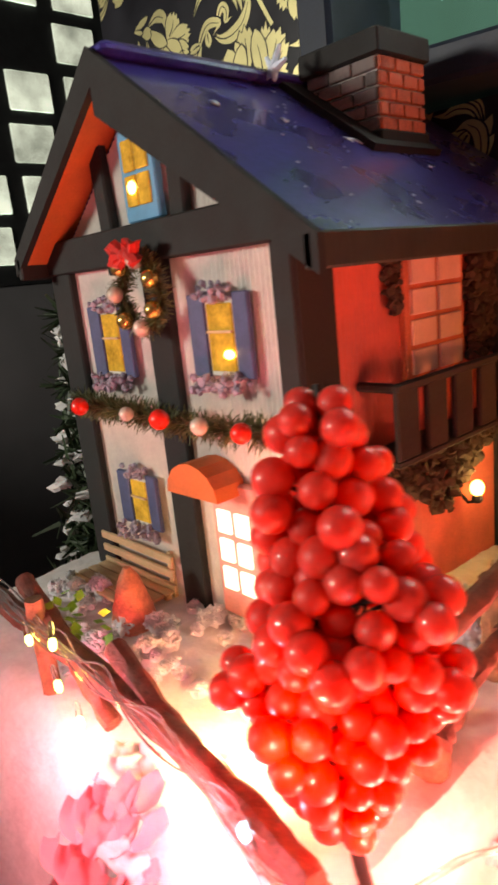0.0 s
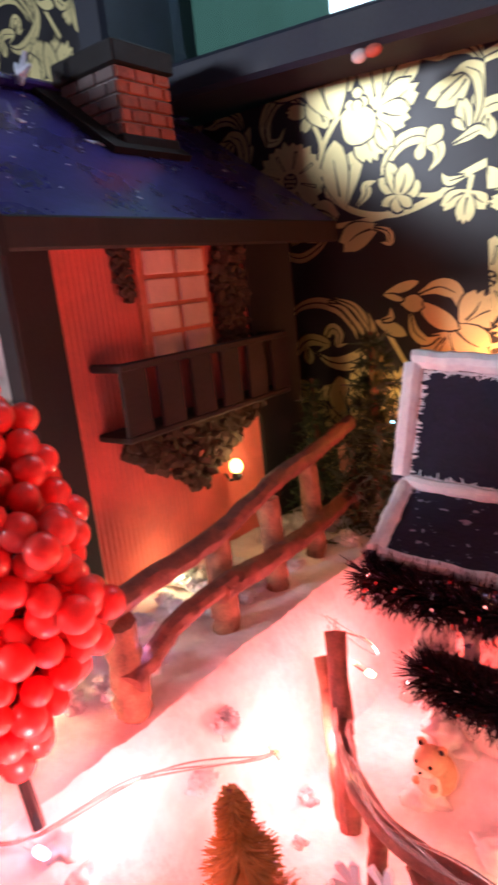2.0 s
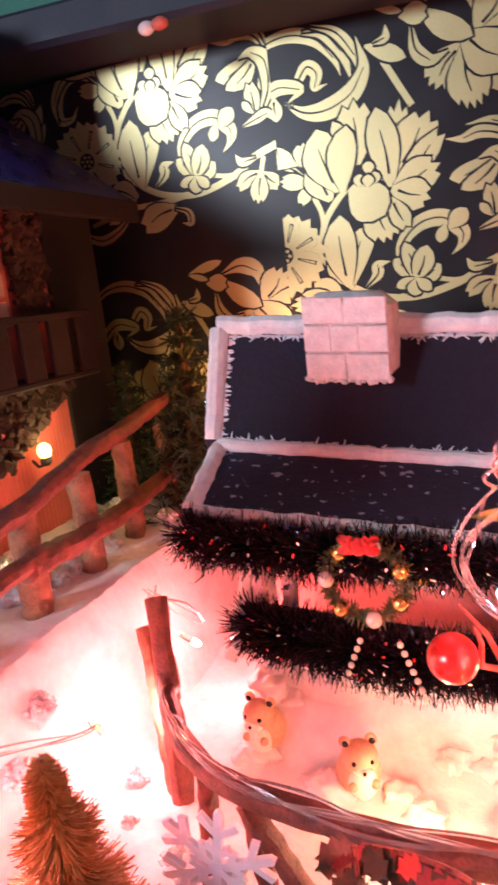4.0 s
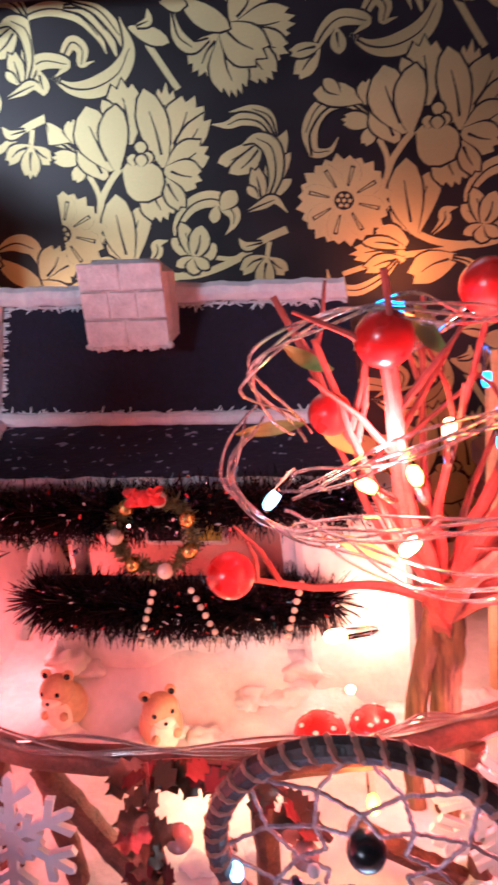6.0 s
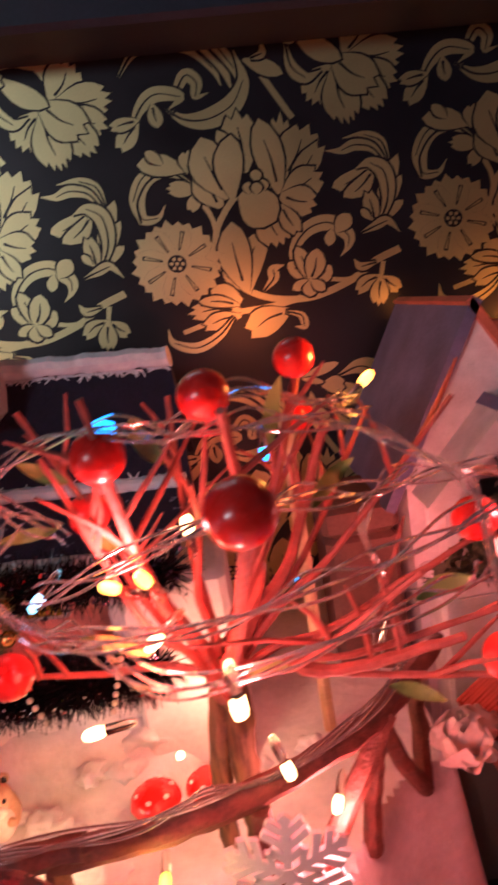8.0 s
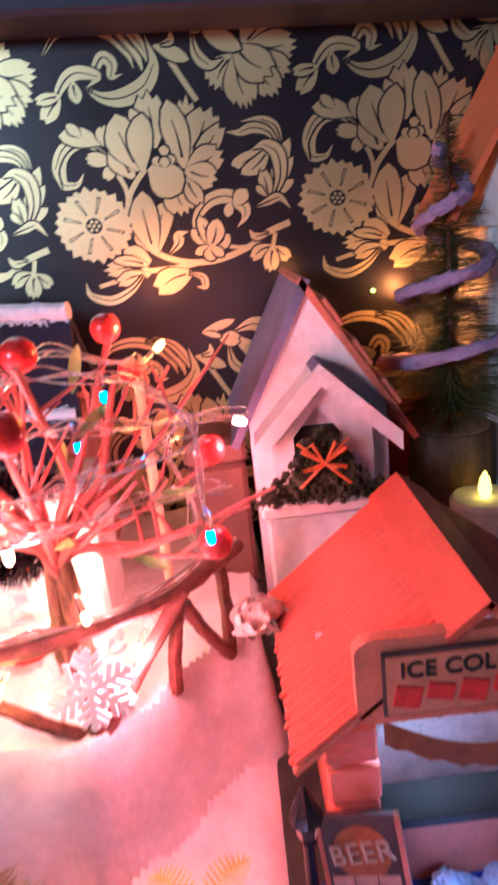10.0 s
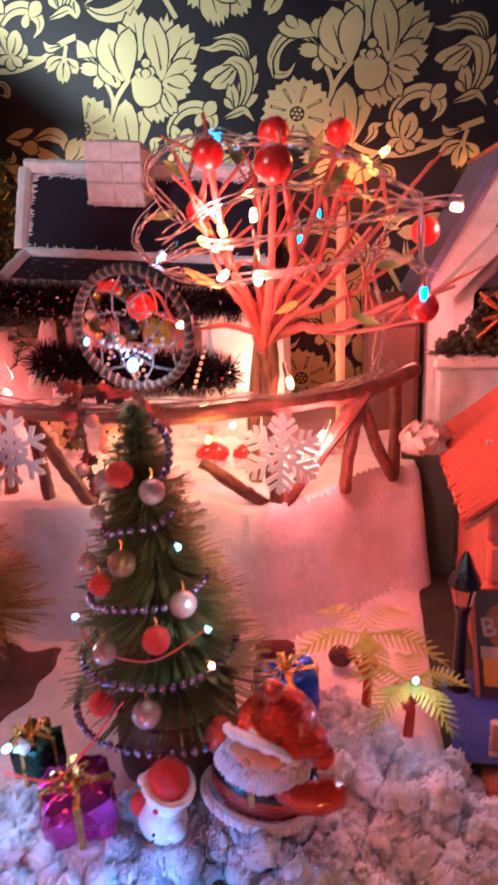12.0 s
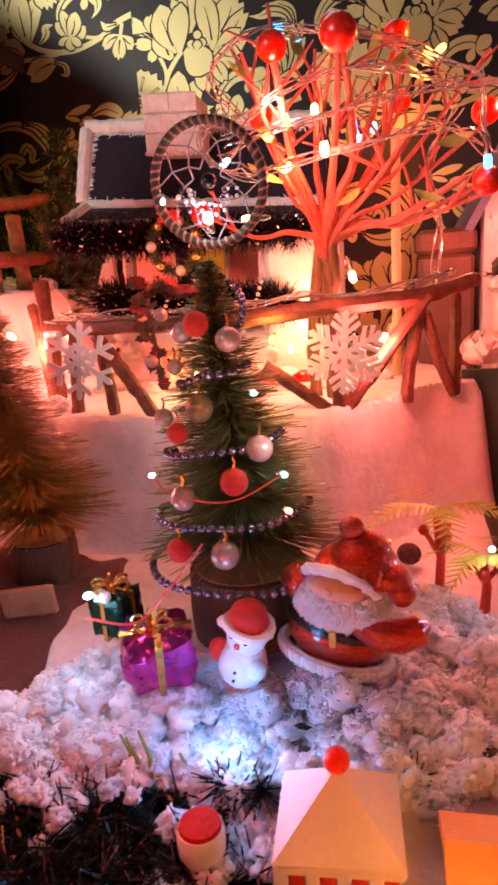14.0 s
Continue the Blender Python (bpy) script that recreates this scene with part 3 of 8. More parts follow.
    blade(g, [(406, 262), (358, 250), (320, 270), (302, 312), (312, 352)], 16)
    petal(g, 396, 256, 312, 246, 40, 1, 0.1, rib=False)
    petal(g, 356, 246, 328, 222, 20, 1, rib=False)
    petal(g, 402, 262, 402, 220, 36, 3, rib=False)
    petal(g, 416, 292, 360, 288, 30, 3, rib=False)
    petal(g, 418, 296, 400, 332, 24, 2, rib=False)
    # peony: back petals first
    for bx, bz, tx, tz, wd, teeth, bend in ((498, 262, 486, 150, 64, 3, 0.0), (496, 262, 452, 186, 30, 1, 0.0), (546, 290, 562, 154, 46, 3, 0.06), (568, 276, 612, 176, 72, 3, 0.0), (572, 300, 636, 206, 40, 2, 0.0), (560, 300, 524, 166, 52, 1, 0.0), (564, 304, 636, 262, 58, 3, 0.0), (560, 304, 626, 322, 56, 3, 0.0), (534, 326, 560, 398, 64, 4, 0.0), (560, 320, 592, 376, 34, 2, 0.0)):
        petal(g, bx, bz, tx, tz, wd, teeth, bend)
    petal(g, 456, 324, 414, 262, 52, 2, 0.0)
    petal(g, 470, 308, 424, 198, 66, 1, -0.16)
    petal(g, 476, 308, 476, 194, 50, 1, -0.1, rib=False)
    petal(g, 490, 300, 552, 350, 74, 1, 0.0, rib=False)
    for x, z in ((504, 290), (530, 286), (518, 268), (519, 291)):
        petal(g, x, z + 10, x, z - 12, 20, 1, rib=False)
    # daisy
    for k in range(8):
        q = radians(k * 45 + 12)
        petal(g, 374, 427, 374 + 84 * math.cos(q), 427 - 84 * math.sin(q), 74, 3, 0.0, 0.2, False)
    for k in range(8):
        q = radians(k * 45 + 34)
        c, s = math.cos(q), math.sin(q)
        stroke(g, [(374 + 26 * c, 427 - 26 * s), (374 + 44 * c, 427 - 44 * s), (374 + 62 * c, 427 - 62 * s)], 4, 8, 0)
        stroke(g, [(374 + 30 * c, 427 - 30 * s), (374 + 44 * c, 427 - 44 * s), (374 + 59 * c, 427 - 59 * s)], 1, 4, 1)
    g.append((0, [(374 + 17 * math.cos(k * 0.449), 427 + 17 * math.sin(k * 0.449)) for k in range(14)]))
    for k in range(7):
        cx, cz = (10 * math.cos(k * 1.047), 10 * math.sin(k * 1.047)) if k < 6 else (0, 0)
        g.append((1, [(374 + cx + 3.7 * math.cos(q * 0.785), 427 + cz + 3.7 * math.sin(q * 0.785)) for q in range(8)]))
    # from the board to metres; the board's up axis leans a little
    return [(ink, [(0.00035 * (u - 374) + 0.000044 * (427 - v), -0.00005 * (u - 374) + 0.000321 * (427 - v)) for u, v in p]) for ink, p in g]


def clip(poly, x0, x1, z0, z1):
    """The part of an outline inside a window of the wall."""
    for axis, lim, keep in ((0, x0, 1), (0, x1, -1), (1, z0, 1), (1, z1, -1)):
        out = []
        for i, p in enumerate(poly):
            q = poly[i - 1]
            pin, qin = keep * (p[axis] - lim) >= 0, keep * (q[axis] - lim) >= 0
            if pin != qin:
                t = (lim - q[axis]) / (p[axis] - q[axis])
                out.append((q[0] + (p[0] - q[0]) * t, q[1] + (p[1] - q[1]) * t))
            if pin:
                out.append(p)
        poly = out
        if len(poly) < 3:
            return []
    return poly


ORN = ornament()
REPEAT_X, REPEAT_Z = 0.1775, 0.212


def paper_strip(name, x0, x1, z0, z1, daisy_x, daisy_z):
    """Gold print on one length of wallpaper, with its thin dark lines."""
    gold, line = Geo(), Geo()
    for i in range(-8, 9):
        for j in range(-3, 8):
            for k, (ink, s) in enumerate(ORN):
                p = clip([(x + daisy_x + i * REPEAT_X, z + daisy_z + j * REPEAT_Z) for x, z in s], x0, x1, z0, z1)
                if p:
                    y = WALL_Y - 0.0001 - 0.0000012 * k
                    (gold if ink else line).add([(a, y, b) for a, b in p], [tuple(range(len(p)))])
    setting("wallpaper_print_" + name, gold, PAPER_GOLD)
    setting("wallpaper_lines_" + name, line, PAPER_BLACK)


paper_strip("main", 0.018, 1.25, 0.18, 0.610, 0.1945, 0.474)
paper_strip("left", -0.30, 0.018, 0.18, 0.610, -0.121, 0.555)
paper_strip("pier", -0.598, -0.306, 0.30, 1.00, -0.43, 0.64)

# ---- snow: two terraces of cotton on the table ----
def smooth(a, b, x):
    t = min(1.0, max(0.0, (x - a) / (b - a)))
    return t * t * (3 - 2 * t)


def snow_height(x, y):
    n1 = noise.noise((x * 9, y * 9, 0.3))
    n2 = noise.noise((x * 38, y * 38, 1.7))
    n3 = noise.noise((x * 130, y * 130, 4.1))
    h = 0.166 + 0.006 * n1 + 0.002 * n2
    h -= 0.012 * smooth(0.085, 0.045, y)
    h += 0.012 * smooth(0.10, 0.16, y) * (1 - smooth(0.27, 0.30, x))
    front = 0.232 + 0.003 * n1 + smooth(0.19, 0.285, x) * 0.075 + 0.004 * n2
    yard = smooth(front - 0.010, front + 0.004, y) * (1 - smooth(0.278, 0.292, x))
    left_spread = smooth(0.05, -0.06, x)
    yard = max(yard, smooth(0.135, 0.232, y) * left_spread)
    h = h + (0.252 + 0.004 * n1 + 0.003 * n2 - h) * yard
    side = 1 - smooth(-0.034, -0.006 + 0.006 * n1, x)
    rim = smooth(0.075, 0.155, y)
    h = h + (0.322 + 0.004 * n1 + 0.002 * n2 - h) * side * rim
    h += 0.034 * math.exp(-((y - 0.338) / 0.013) ** 2) * smooth(0.030, 0.045, x) * (1 - smooth(0.165, 0.180, x)) * (0.8 + 0.5 * n2)
    h = 0.152 + (h - 0.152) * smooth(-0.365, -0.345, x)
    return h + 0.0012 * n3


snow = Geo()
X0, X1, Y0, Y1, STEP = -0.43, 0.79, -0.20, 0.494, 0.0034
nx, ny = int((X1 - X0) / STEP), int((Y1 - Y0) / STEP)
snow.v = [(X0 + i * STEP, Y0 + j * STEP, snow_height(X0 + i * STEP, Y0 + j * STEP)) for i in range(nx + 1) for j in range(ny + 1)]
snow.f = [(i * (ny + 1) + j, (i + 1) * (ny + 1) + j, (i + 1) * (ny + 1) + j + 1, i * (ny + 1) + j + 1) for i in range(nx) for j in range(ny)]
solo("ground", snow, COTTON, "white cotton batting snow laid in terraces on the table", "snow", kind="structure")


def clumps(name, label, spots, mat, grain, fluff_r, lift=0.0):
    """Fluffy heaps of grains round some spots: x, y, radius, number of clumps."""
    g = Geo()
    for x, y, rad, count in spots:
        for _ in range(count):
            a, d = rnd.random() * 6.283, rad * math.sqrt(rnd.random())
            px, py = x + d * math.cos(a), y + d * math.sin(a)
            cr = fluff_r * (0.45 + 0.75 * rnd.random())
            if fluff_r > 0.0055 and py < 0.070 + 0.008 * math.sin(px * 90):
                continue
            pz = snow_height(px, py) + 0.012 * (1 - (d / rad) ** 2) * rnd.random() ** 1.5 + cr * 0.25 + lift
            n0 = len(g.v)
            g.ball((0, 0, 0), cr, 18, 12, (1, 1, 0.9))
            off = Vector((px * 900, py * 900, 0))
            for k in range(n0, len(g.v)):
                q = Vector(g.v[k])
                q *= 0.92 + 0.42 * noise.noise(q * 260 + off) + 0.30 * noise.noise(q * 780 + off)
                g.v[k] = (px + q.x, py + q.y, pz + q.z)
            for _ in range(int(80 * (cr / fluff_r) ** 2)):
                q = Vector((rnd.gauss(0, 1), rnd.gauss(0, 1), abs(rnd.gauss(0, 1)) * 1.2)).normalized() * cr * (0.80 + 0.36 * rnd.random())
                g.grain((px + q.x, py + q.y, pz + q.z * 0.85), grain * (0.5 + 1.0 * rnd.random() ** 2), 0.5)
    return solo(name, g, mat, label, "snow", kind="stuff", smooth="soft")


clumps("snow_crystals", "fluffy loose artificial snow heaped before the Christmas tree", ((0.155, 0.088, 0.040, 110), (0.205, 0.092, 0.042, 140), (0.235, 0.100, 0.030, 60), (0.122, 0.102, 0.028, 56), (0.178, 0.074, 0.020, 36), (0.225, 0.082, 0.020, 24), (0.25, 0.14, 0.030, 70), (0.235, 0.165, 0.025, 30), (0.285, 0.130, 0.028, 46), (0.262, 0.110, 0.030, 40), (0.300, 0.100, 0.030, 30), (0.104, 0.090, 0.024, 44), (0.084, 0.080, 0.022, 34), (0.110, 0.116, 0.014, 14)), CRYSTAL, 0.0008, 0.0060)
clumps("snow_crystals", "blue-lit loose snow lumps in front of the stall", ((0.350, 0.205, 0.011, 22), (0.372, 0.203, 0.012, 24)), CRYSTAL, 0.0015, 0.0045, 0.010)
clumps("snow_crystals", "grainy loose snow along the path and house foundation", ((-0.19, 0.215, 0.05, 40), (-0.08, 0.25, 0.035, 26), (-0.085, 0.33, 0.03, 24), (-0.075, 0.42, 0.03, 20), (-0.29, 0.21, 0.04, 24), (-0.10, 0.10, 0.04, 20), (0.00, 0.25, 0.04, 10)), CRYSTAL, 0.0015, 0.0056)
clumps("snow_crystals", "pinkish snow tufts caught in the dark tinsel grass", ((0.150, 0.052, 0.030, 16), (0.120, 0.050, 0.025, 9), (0.180, 0.044, 0.018, 8)), CRYSTAL, 0.0014, 0.0042, 0.006)


def tuft_heap(label, spots, r0, r1):
    """Soft pulled tufts of cotton lying on the snow: x, y, spread, number."""
    g = Geo()
    for x, y, rad, count in spots:
        for _ in range(count):
            a, d = rnd.random() * 6.283, rad * math.sqrt(rnd.random())
            px, py = x + d * math.cos(a), y + d * math.sin(a)
            r = r0 + (r1 - r0) * rnd.random()
            n0 = len(g.v)
            g.ball((0, 0, 0), r, 22, 15, (1.2, 1.0, 0.62))
            base = snow_height(px, py) + r * 0.12
            for i in range(n0, len(g.v)):
                q = Vector(g.v[i])
                k = 0.92 + 0.60 * noise.noise(q * 230 + Vector((px * 300, py * 300, 0))) + 0.26 * noise.noise(q * 430 + Vector((px * 70, 0, py * 90)))
                g.v[i] = (px + q.x * k, py + q.y * k, base + q.z * k)
    solo("cotton_tufts", g, COTTON, label, "cotton", kind="stuff", smooth="soft")


tuft_heap("soft pulled cotton tufts on the yard snow", ((0.10, 0.322, 0.035, 10), (0.055, 0.330, 0.020, 4), (0.150, 0.318, 0.022, 5), (0.205, 0.310, 0.025, 5), (0.125, 0.262, 0.020, 3)), 0.005, 0.010)
tuft_heap("soft pulled cotton tufts beside the palms and stall", ((0.285, 0.135, 0.028, 18), (0.262, 0.118, 0.022, 10), (0.236, 0.140, 0.012, 6), (0.240, 0.162, 0.012, 6), (0.300, 0.100, 0.03, 14)), 0.0025, 0.0065)
tuft_heap("soft pulled cotton tufts on the upper slope", ((-0.13, 0.115, 0.05, 9), (-0.06, 0.120, 0.03, 5), (-0.02, 0.20, 0.02, 3), (-0.07, 0.36, 0.02, 4), (-0.075, 0.30, 0.015, 3)), 0.006, 0.011)


# ---- things: the timbered house on the upper terrace ----
def ribs(a, b, z0, z1, inward, pitch=0.0033, depth=0.0011):
    """Ribbed card between plan points a and b; inward: unit normal pointing into the house. z1 may be a function of the plan place."""
    a, b, n = Vector((*a, 0)), Vector((*b, 0)), Vector((*inward, 0))
    ln = (b - a).length
    count = int(ln / pitch)
    g = Geo()
    vs = []
    for i in range(count * 4 + 1):
        t = i / (count * 4)
        d = depth * (0.5 - 0.5 * math.cos(2 * math.pi * i / 4))
        p = a + (b - a) * t + n * d
        top = z1(p) if callable(z1) else z1
        vs += [(p.x, p.y, z0), (p.x, p.y, max(top, z0 + 0.0001))]
    g.add(vs, [(2 * i, 2 * i + 2, 2 * i + 3, 2 * i + 1) for i in range(count * 4)])
    return g


def blossoms(g, c, w, h, d, count, r=0.0022):
    for _ in range(count):
        g.lump((c[0] + w * (rnd.random() - 0.5), c[1] - d * rnd.random(), c[2] + h * (rnd.random() - 0.5)), r * (0.6 + 0.8 * rnd.random()), 0.4)
    return g


def bristles(g, pts, count, ln, w, spread=1.0):
    """Fine needles standing out round a line: pairs of crossed slivers."""
    pts = [Vector(p) for p in pts]
    for _ in range(count):
        i = rnd.randrange(len(pts) - 1)
        p = pts[i].lerp(pts[i + 1], rnd.random())
        d = Vector((rnd.gauss(0, 1), rnd.gauss(0, 1), rnd.gauss(0, 1) * spread)).normalized()
        s = d.cross(Vector((rnd.random() - 0.5, rnd.random() - 0.5, rnd.random() - 0.5))).normalized() * w
        k = ln * (0.55 + 0.6 * rnd.random())
        q = p + d * k
        g.add([p - s, p + s, q + s * 0.3, q - s * 0.3], [(0, 1, 2, 3)])
    return g


HX0, HX1, HY0, HY1, HZ0, HZE = -0.325, -0.118, 0.262, 0.492, 0.318, 0.524
RX, RZ, RSLOPE = -0.2175, 0.619, 0.735


def roof_z(x):
    return RZ - abs(x - RX) * RSLOPE


house = thing("timbered_house", (-0.22, 0.38, HZ0), "half-timbered model house with glazed navy roof, ribbed walls and black beams", "model house")
core = Geo().box((-0.2215, 0.379, (HZ0 + HZE) / 2), (HX1 - HX0 - 0.012, HY1 - HY0 - 0.012, HZE - HZ0))
core.add([(HX0 + 0.01, HY0 + 0.007, HZE), (HX1 - 0.01, HY0 + 0.007, HZE), (RX, HY0 + 0.007, RZ - 0.012), (HX0 + 0.01, HY1 - 0.006, HZE), (HX1 - 0.01, HY1 - 0.006, HZE), (RX, HY1 - 0.006, RZ - 0.012)], [(0, 1, 2), (5, 4, 3), (0, 2, 5, 3), (1, 4, 5, 2)])
part("wall", core, BLACK_TRIM, house, smooth=False)
front = part("front_panel", ribs((HX0 + 0.01, HY0), (HX1 - 0.008, HY0), HZ0, HZE, (0, 1)), SIDING, house, "white ribbed card panel")
part("gable_panel", ribs((HX0 + 0.02, HY0 + 0.001), (HX1 - 0.01, HY0 + 0.001), HZE, lambda p: roof_z(p.x) - 0.012, (0, 1)), SIDING, house, "white ribbed card gable")
# the side wall's card has red bulb light mixed into its colour
part("side_panel", ribs((HX1, HY0 + 0.020), (HX1, 0.434), HZ0, HZE, (-1, 0), 0.0036, 0.0012), SIDING_RED, house, "ribbed card side wall tinted with red light")
# posts and beams
for x, w in ((HX0 + 0.008, 0.024), (-0.2165, 0.022), (HX1 - 0.0045, 0.013)):
    part("post", Geo().box((x, HY0 - 0.001, (HZ0 + HZE) / 2), (w, 0.007, HZE - HZ0), bevel=0.001), BLACK_TRIM, house)
part("post", Geo().box((HX1 - 0.001, HY0 + 0.0095, (HZ0 + HZE) / 2), (0.008, 0.025, HZE - HZ0), bevel=0.001), BLACK_TRIM, house)
part("post", Geo().box((HX1 - 0.001, 0.461, (HZ0 + HZE) / 2), (0.007, 0.054, HZE - HZ0), bevel=0.001), BLACK_TRIM, house)
part("beam", Geo().box((-0.222, HY0 - 0.002, HZE + 0.009), (0.213, 0.009, 0.020), bevel=0.001), BLACK_TRIM, house)
part("post", Geo().box((-0.2555, HY0 - 0.0015, 0.556), (0.012, 0.006, 0.075), ry=-3, bevel=0.001), BLACK_TRIM, house)
part("post", Geo().box((-0.1885, HY0 - 0.0015, 0.551), (0.012, 0.006, 0.045), ry=3, bevel=0.001), BLACK_TRIM, house)
# roof
for s, nm in ((1, "roof"), (-1, "roof")):
    ex = RX + (0.130 if s > 0 else -0.113)
    g = Geo()
    a = (RX, HY0 - 0.0205, RZ), (ex, HY0 - 0.0205, roof_z(ex))
    b = (ex, HY1 + 0.012, roof_z(ex)), (RX, HY1 + 0.012, RZ)
    g.prism(a if s > 0 else a[::-1], b if s > 0 else b[::-1], 0.004)
    slab = part(nm, g, NAVY, house, "glossy navy glazed roof slope")
    fas = Geo()
    a = (RX, HY0 - 0.0230, RZ + 0.003), (ex + s * 0.004, HY0 - 0.0230, roof_z(ex) - 0.001)
    fas.plate([(a[0][0], a[0][2]), (a[1][0], a[1][2]), (a[1][0], a[1][2] - (0.015 if s > 0 else 0.010)), (a[0][0], a[0][2] - (0.030 if s > 0 else 0.017))], 0.004, Matrix.Translation((0, HY0 - 0.0245, 0)))
    part("barge_board", fas, BLACK_TRIM, house, smooth=False)
    sof = Geo()
    q = roof_z(ex) - 0.0065
    sof.add([(RX, HY0 - 0.0205, RZ - 0.0065), (ex, HY0 - 0.0205, q), (ex, HY0 + 0.004, q), (RX, HY0 + 0.004, RZ - 0.0065), (RX, HY0 - 0.0205, RZ - 0.0075), (ex, HY0 - 0.0205, q - 0.001), (ex, HY0 + 0.004, q - 0.001), (RX, HY0 + 0.004, RZ - 0.0075)], [(0, 1, 2, 3), (7, 6, 5, 4), (0, 4, 5, 1), (1, 5, 6, 2), (2, 6, 7, 3)])
    part("soffit", sof, SOFFIT, house, "orange underside of the eaves", smooth=False)
    eave = Geo().box((ex - s * 0.001, 0.375, roof_z(ex) - 0.007), (0.005, 0.275, 0.014), bevel=0.001)
    part("eave_board", eave, WOOD_DARK, house)
part("ridge", Geo().box((RX, 0.376, RZ + 0.002), (0.017, 0.268, 0.006), bevel=0.002), NAVY, house)
for _ in range(34):
    x, y = RX + 0.012 + 0.105 * rnd.random(), HY0 + 0.21 * rnd.random()
    if rnd.random() < 0.5:
        x, y = RX + 0.03 + 0.05 * rnd.random(), HY0 + 0.02 + 0.10 * rnd.random()
    g = Geo().lump((0, 0, 0), 0.0010 + 0.0030 * rnd.random() ** 2, 0.6, (0.9, 1.0, 0.12))
    m = pose(x, y, roof_z(x) + 0.0004, 0, math.degrees(math.atan(RSLOPE)), 0)
    g.v = [tuple(m @ Vector(p)) for p in g.v]
    part("snow_fleck", g, FLECK, house, "white glue snow fleck", smooth="soft")
g = Geo()
for k in range(5):
    g.tube([(-0.205, 0.352, RZ + 0.003), (-0.205 + 0.010 * math.cos(k * 1.26), 0.352 + 0.004 * math.sin(k), RZ + 0.006 + 0.010 * math.sin(k * 1.26))], [0.003, 0.0012], 6)
part("ridge_star", g, FLECK, house, "pale blue star on the ridge")
# chimney with single bricks, darker and greyer on the front face than on the side
chim = part("chimney", Geo().box((-0.180, 0.4025, 0.593), (0.050, 0.043, 0.066)), MORTAR, house, "brick chimney with black cap")
for row in range(5):
    z = 0.5905 + row * 0.0078
    for face in range(2):
        for k in range(4):
            if face == 0:
                x = -0.2045 + (k - (row % 2) * 0.5) * 0.0168
                a, b = max(x, -0.2055), min(x + 0.0158, -0.1545)
                if b - a < 0.003:
                    continue
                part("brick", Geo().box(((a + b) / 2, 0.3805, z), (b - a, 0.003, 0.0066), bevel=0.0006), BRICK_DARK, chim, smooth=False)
            else:
                y = 0.381 + (k - (row % 2) * 0.5) * 0.0150
                a, b = max(y, 0.3805), min(y + 0.0140, 0.4245)
                if b - a < 0.003:
                    continue
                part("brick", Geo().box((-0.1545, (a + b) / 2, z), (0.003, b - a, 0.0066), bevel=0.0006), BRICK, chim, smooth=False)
part("cap", Geo().box((-0.180, 0.4025, 0.632), (0.058, 0.051, 0.013), bevel=0.001), BLACK_TRIM, chim)
part("flashing", Geo().prism(((RX + 0.006, 0.364, roof_z(RX + 0.006) + 0.011), (-0.146, 0.364, roof_z(-0.146) + 0.011)), ((-0.146, 0.430, roof_z(-0.146) + 0.011), (RX + 0.006, 0.430, roof_z(RX + 0.006) + 0.011)), 0.005), BLACK_TRIM, chim, "black sloping flashing board", smooth=False)
part("flashing", Geo().box((-0.180, 0.4025, 0.5715), (0.056, 0.049, 0.032), bevel=0.001), BLACK_TRIM, chim)
chim.location.z -= 0.006


# windows of the front
def front_window(x, z0, z1, w, flowers=True):
    win = part("window", Geo().box((x, HY0 - 0.0012, (z0 + z1) / 2), (w + 0.006, 0.004, z1 - z0 + 0.006), bevel=0.0008), SIDING, house)
    part("pane", Geo().box((x, HY0 - 0.0036, (z0 + z1) / 2), (w, 0.0016, z1 - z0), bevel=0.0004), AMBER, win, "amber lit pane", smooth=False)
    part("rail", Geo().box((x, HY0 - 0.0048, (z0 + z1) / 2 + 0.003), (w, 0.0016, 0.0012)), BENCH, win, smooth=False)
    for s in (-1, 1):
        part("shutter", Geo().box((x + s * (w / 2 + 0.0075), HY0 - 0.0036, (z0 + z1) / 2 + 0.001), (0.0115, 0.0030, z1 - z0 + 0.008), rz=-s * 5, bevel=0.0005), SHUTTER, win, "slate blue shutter")
    part("flower_arch", blossoms(Geo(), (x, HY0 - 0.003, z1 + 0.006), w + 0.006, 0.008, 0.006, 34, 0.0017), FLOWERS, win, smooth=False)
    part("flower_box", blossoms(Geo(), (x, HY0 - 0.004, z0 - 0.006), w + 0.018, 0.009, 0.009, 60, 0.0019), FLOWERS, win, smooth=False)


# small glowing balls stand in for the bright highlights on two panes
part("pane_bright_spot", Geo().ball((-0.1605, HY0 - 0.0052, 0.4745), 0.0030, 10, 7, (1.3, 0.5, 0.8)), L_LANTERN, house, "glowing bright spot put on a pane")
part("pane_bright_spot", Geo().ball((-0.2200, HY0 - 0.0070, 0.560), 0.0034, 10, 7, (1, 0.5, 1)), L_LANTERN, house, "glowing bright spot put on a pane")
front_window(-0.2665, 0.463, 0.497, 0.017)
front_window(-0.1665, 0.466, 0.499, 0.018)
front_window(-0.2625, 0.367, 0.394, 0.016)
gw = part("window", Geo().box((-0.2165, HY0 - 0.0025, 0.566), (0.030, 0.005, 0.046), bevel=0.001), WIN_BLUE, house, "sky blue gable window frame")
for i in (-1, 1):
    for j in (-1, 1):
        part("pane", Geo().box((-0.2165 + i * 0.0056, HY0 - 0.0056, 0.567 + j * 0.0085), (0.0098, 0.0016, 0.0150), bevel=0.0004), AMBER, gw, "amber lit pane", smooth=False)
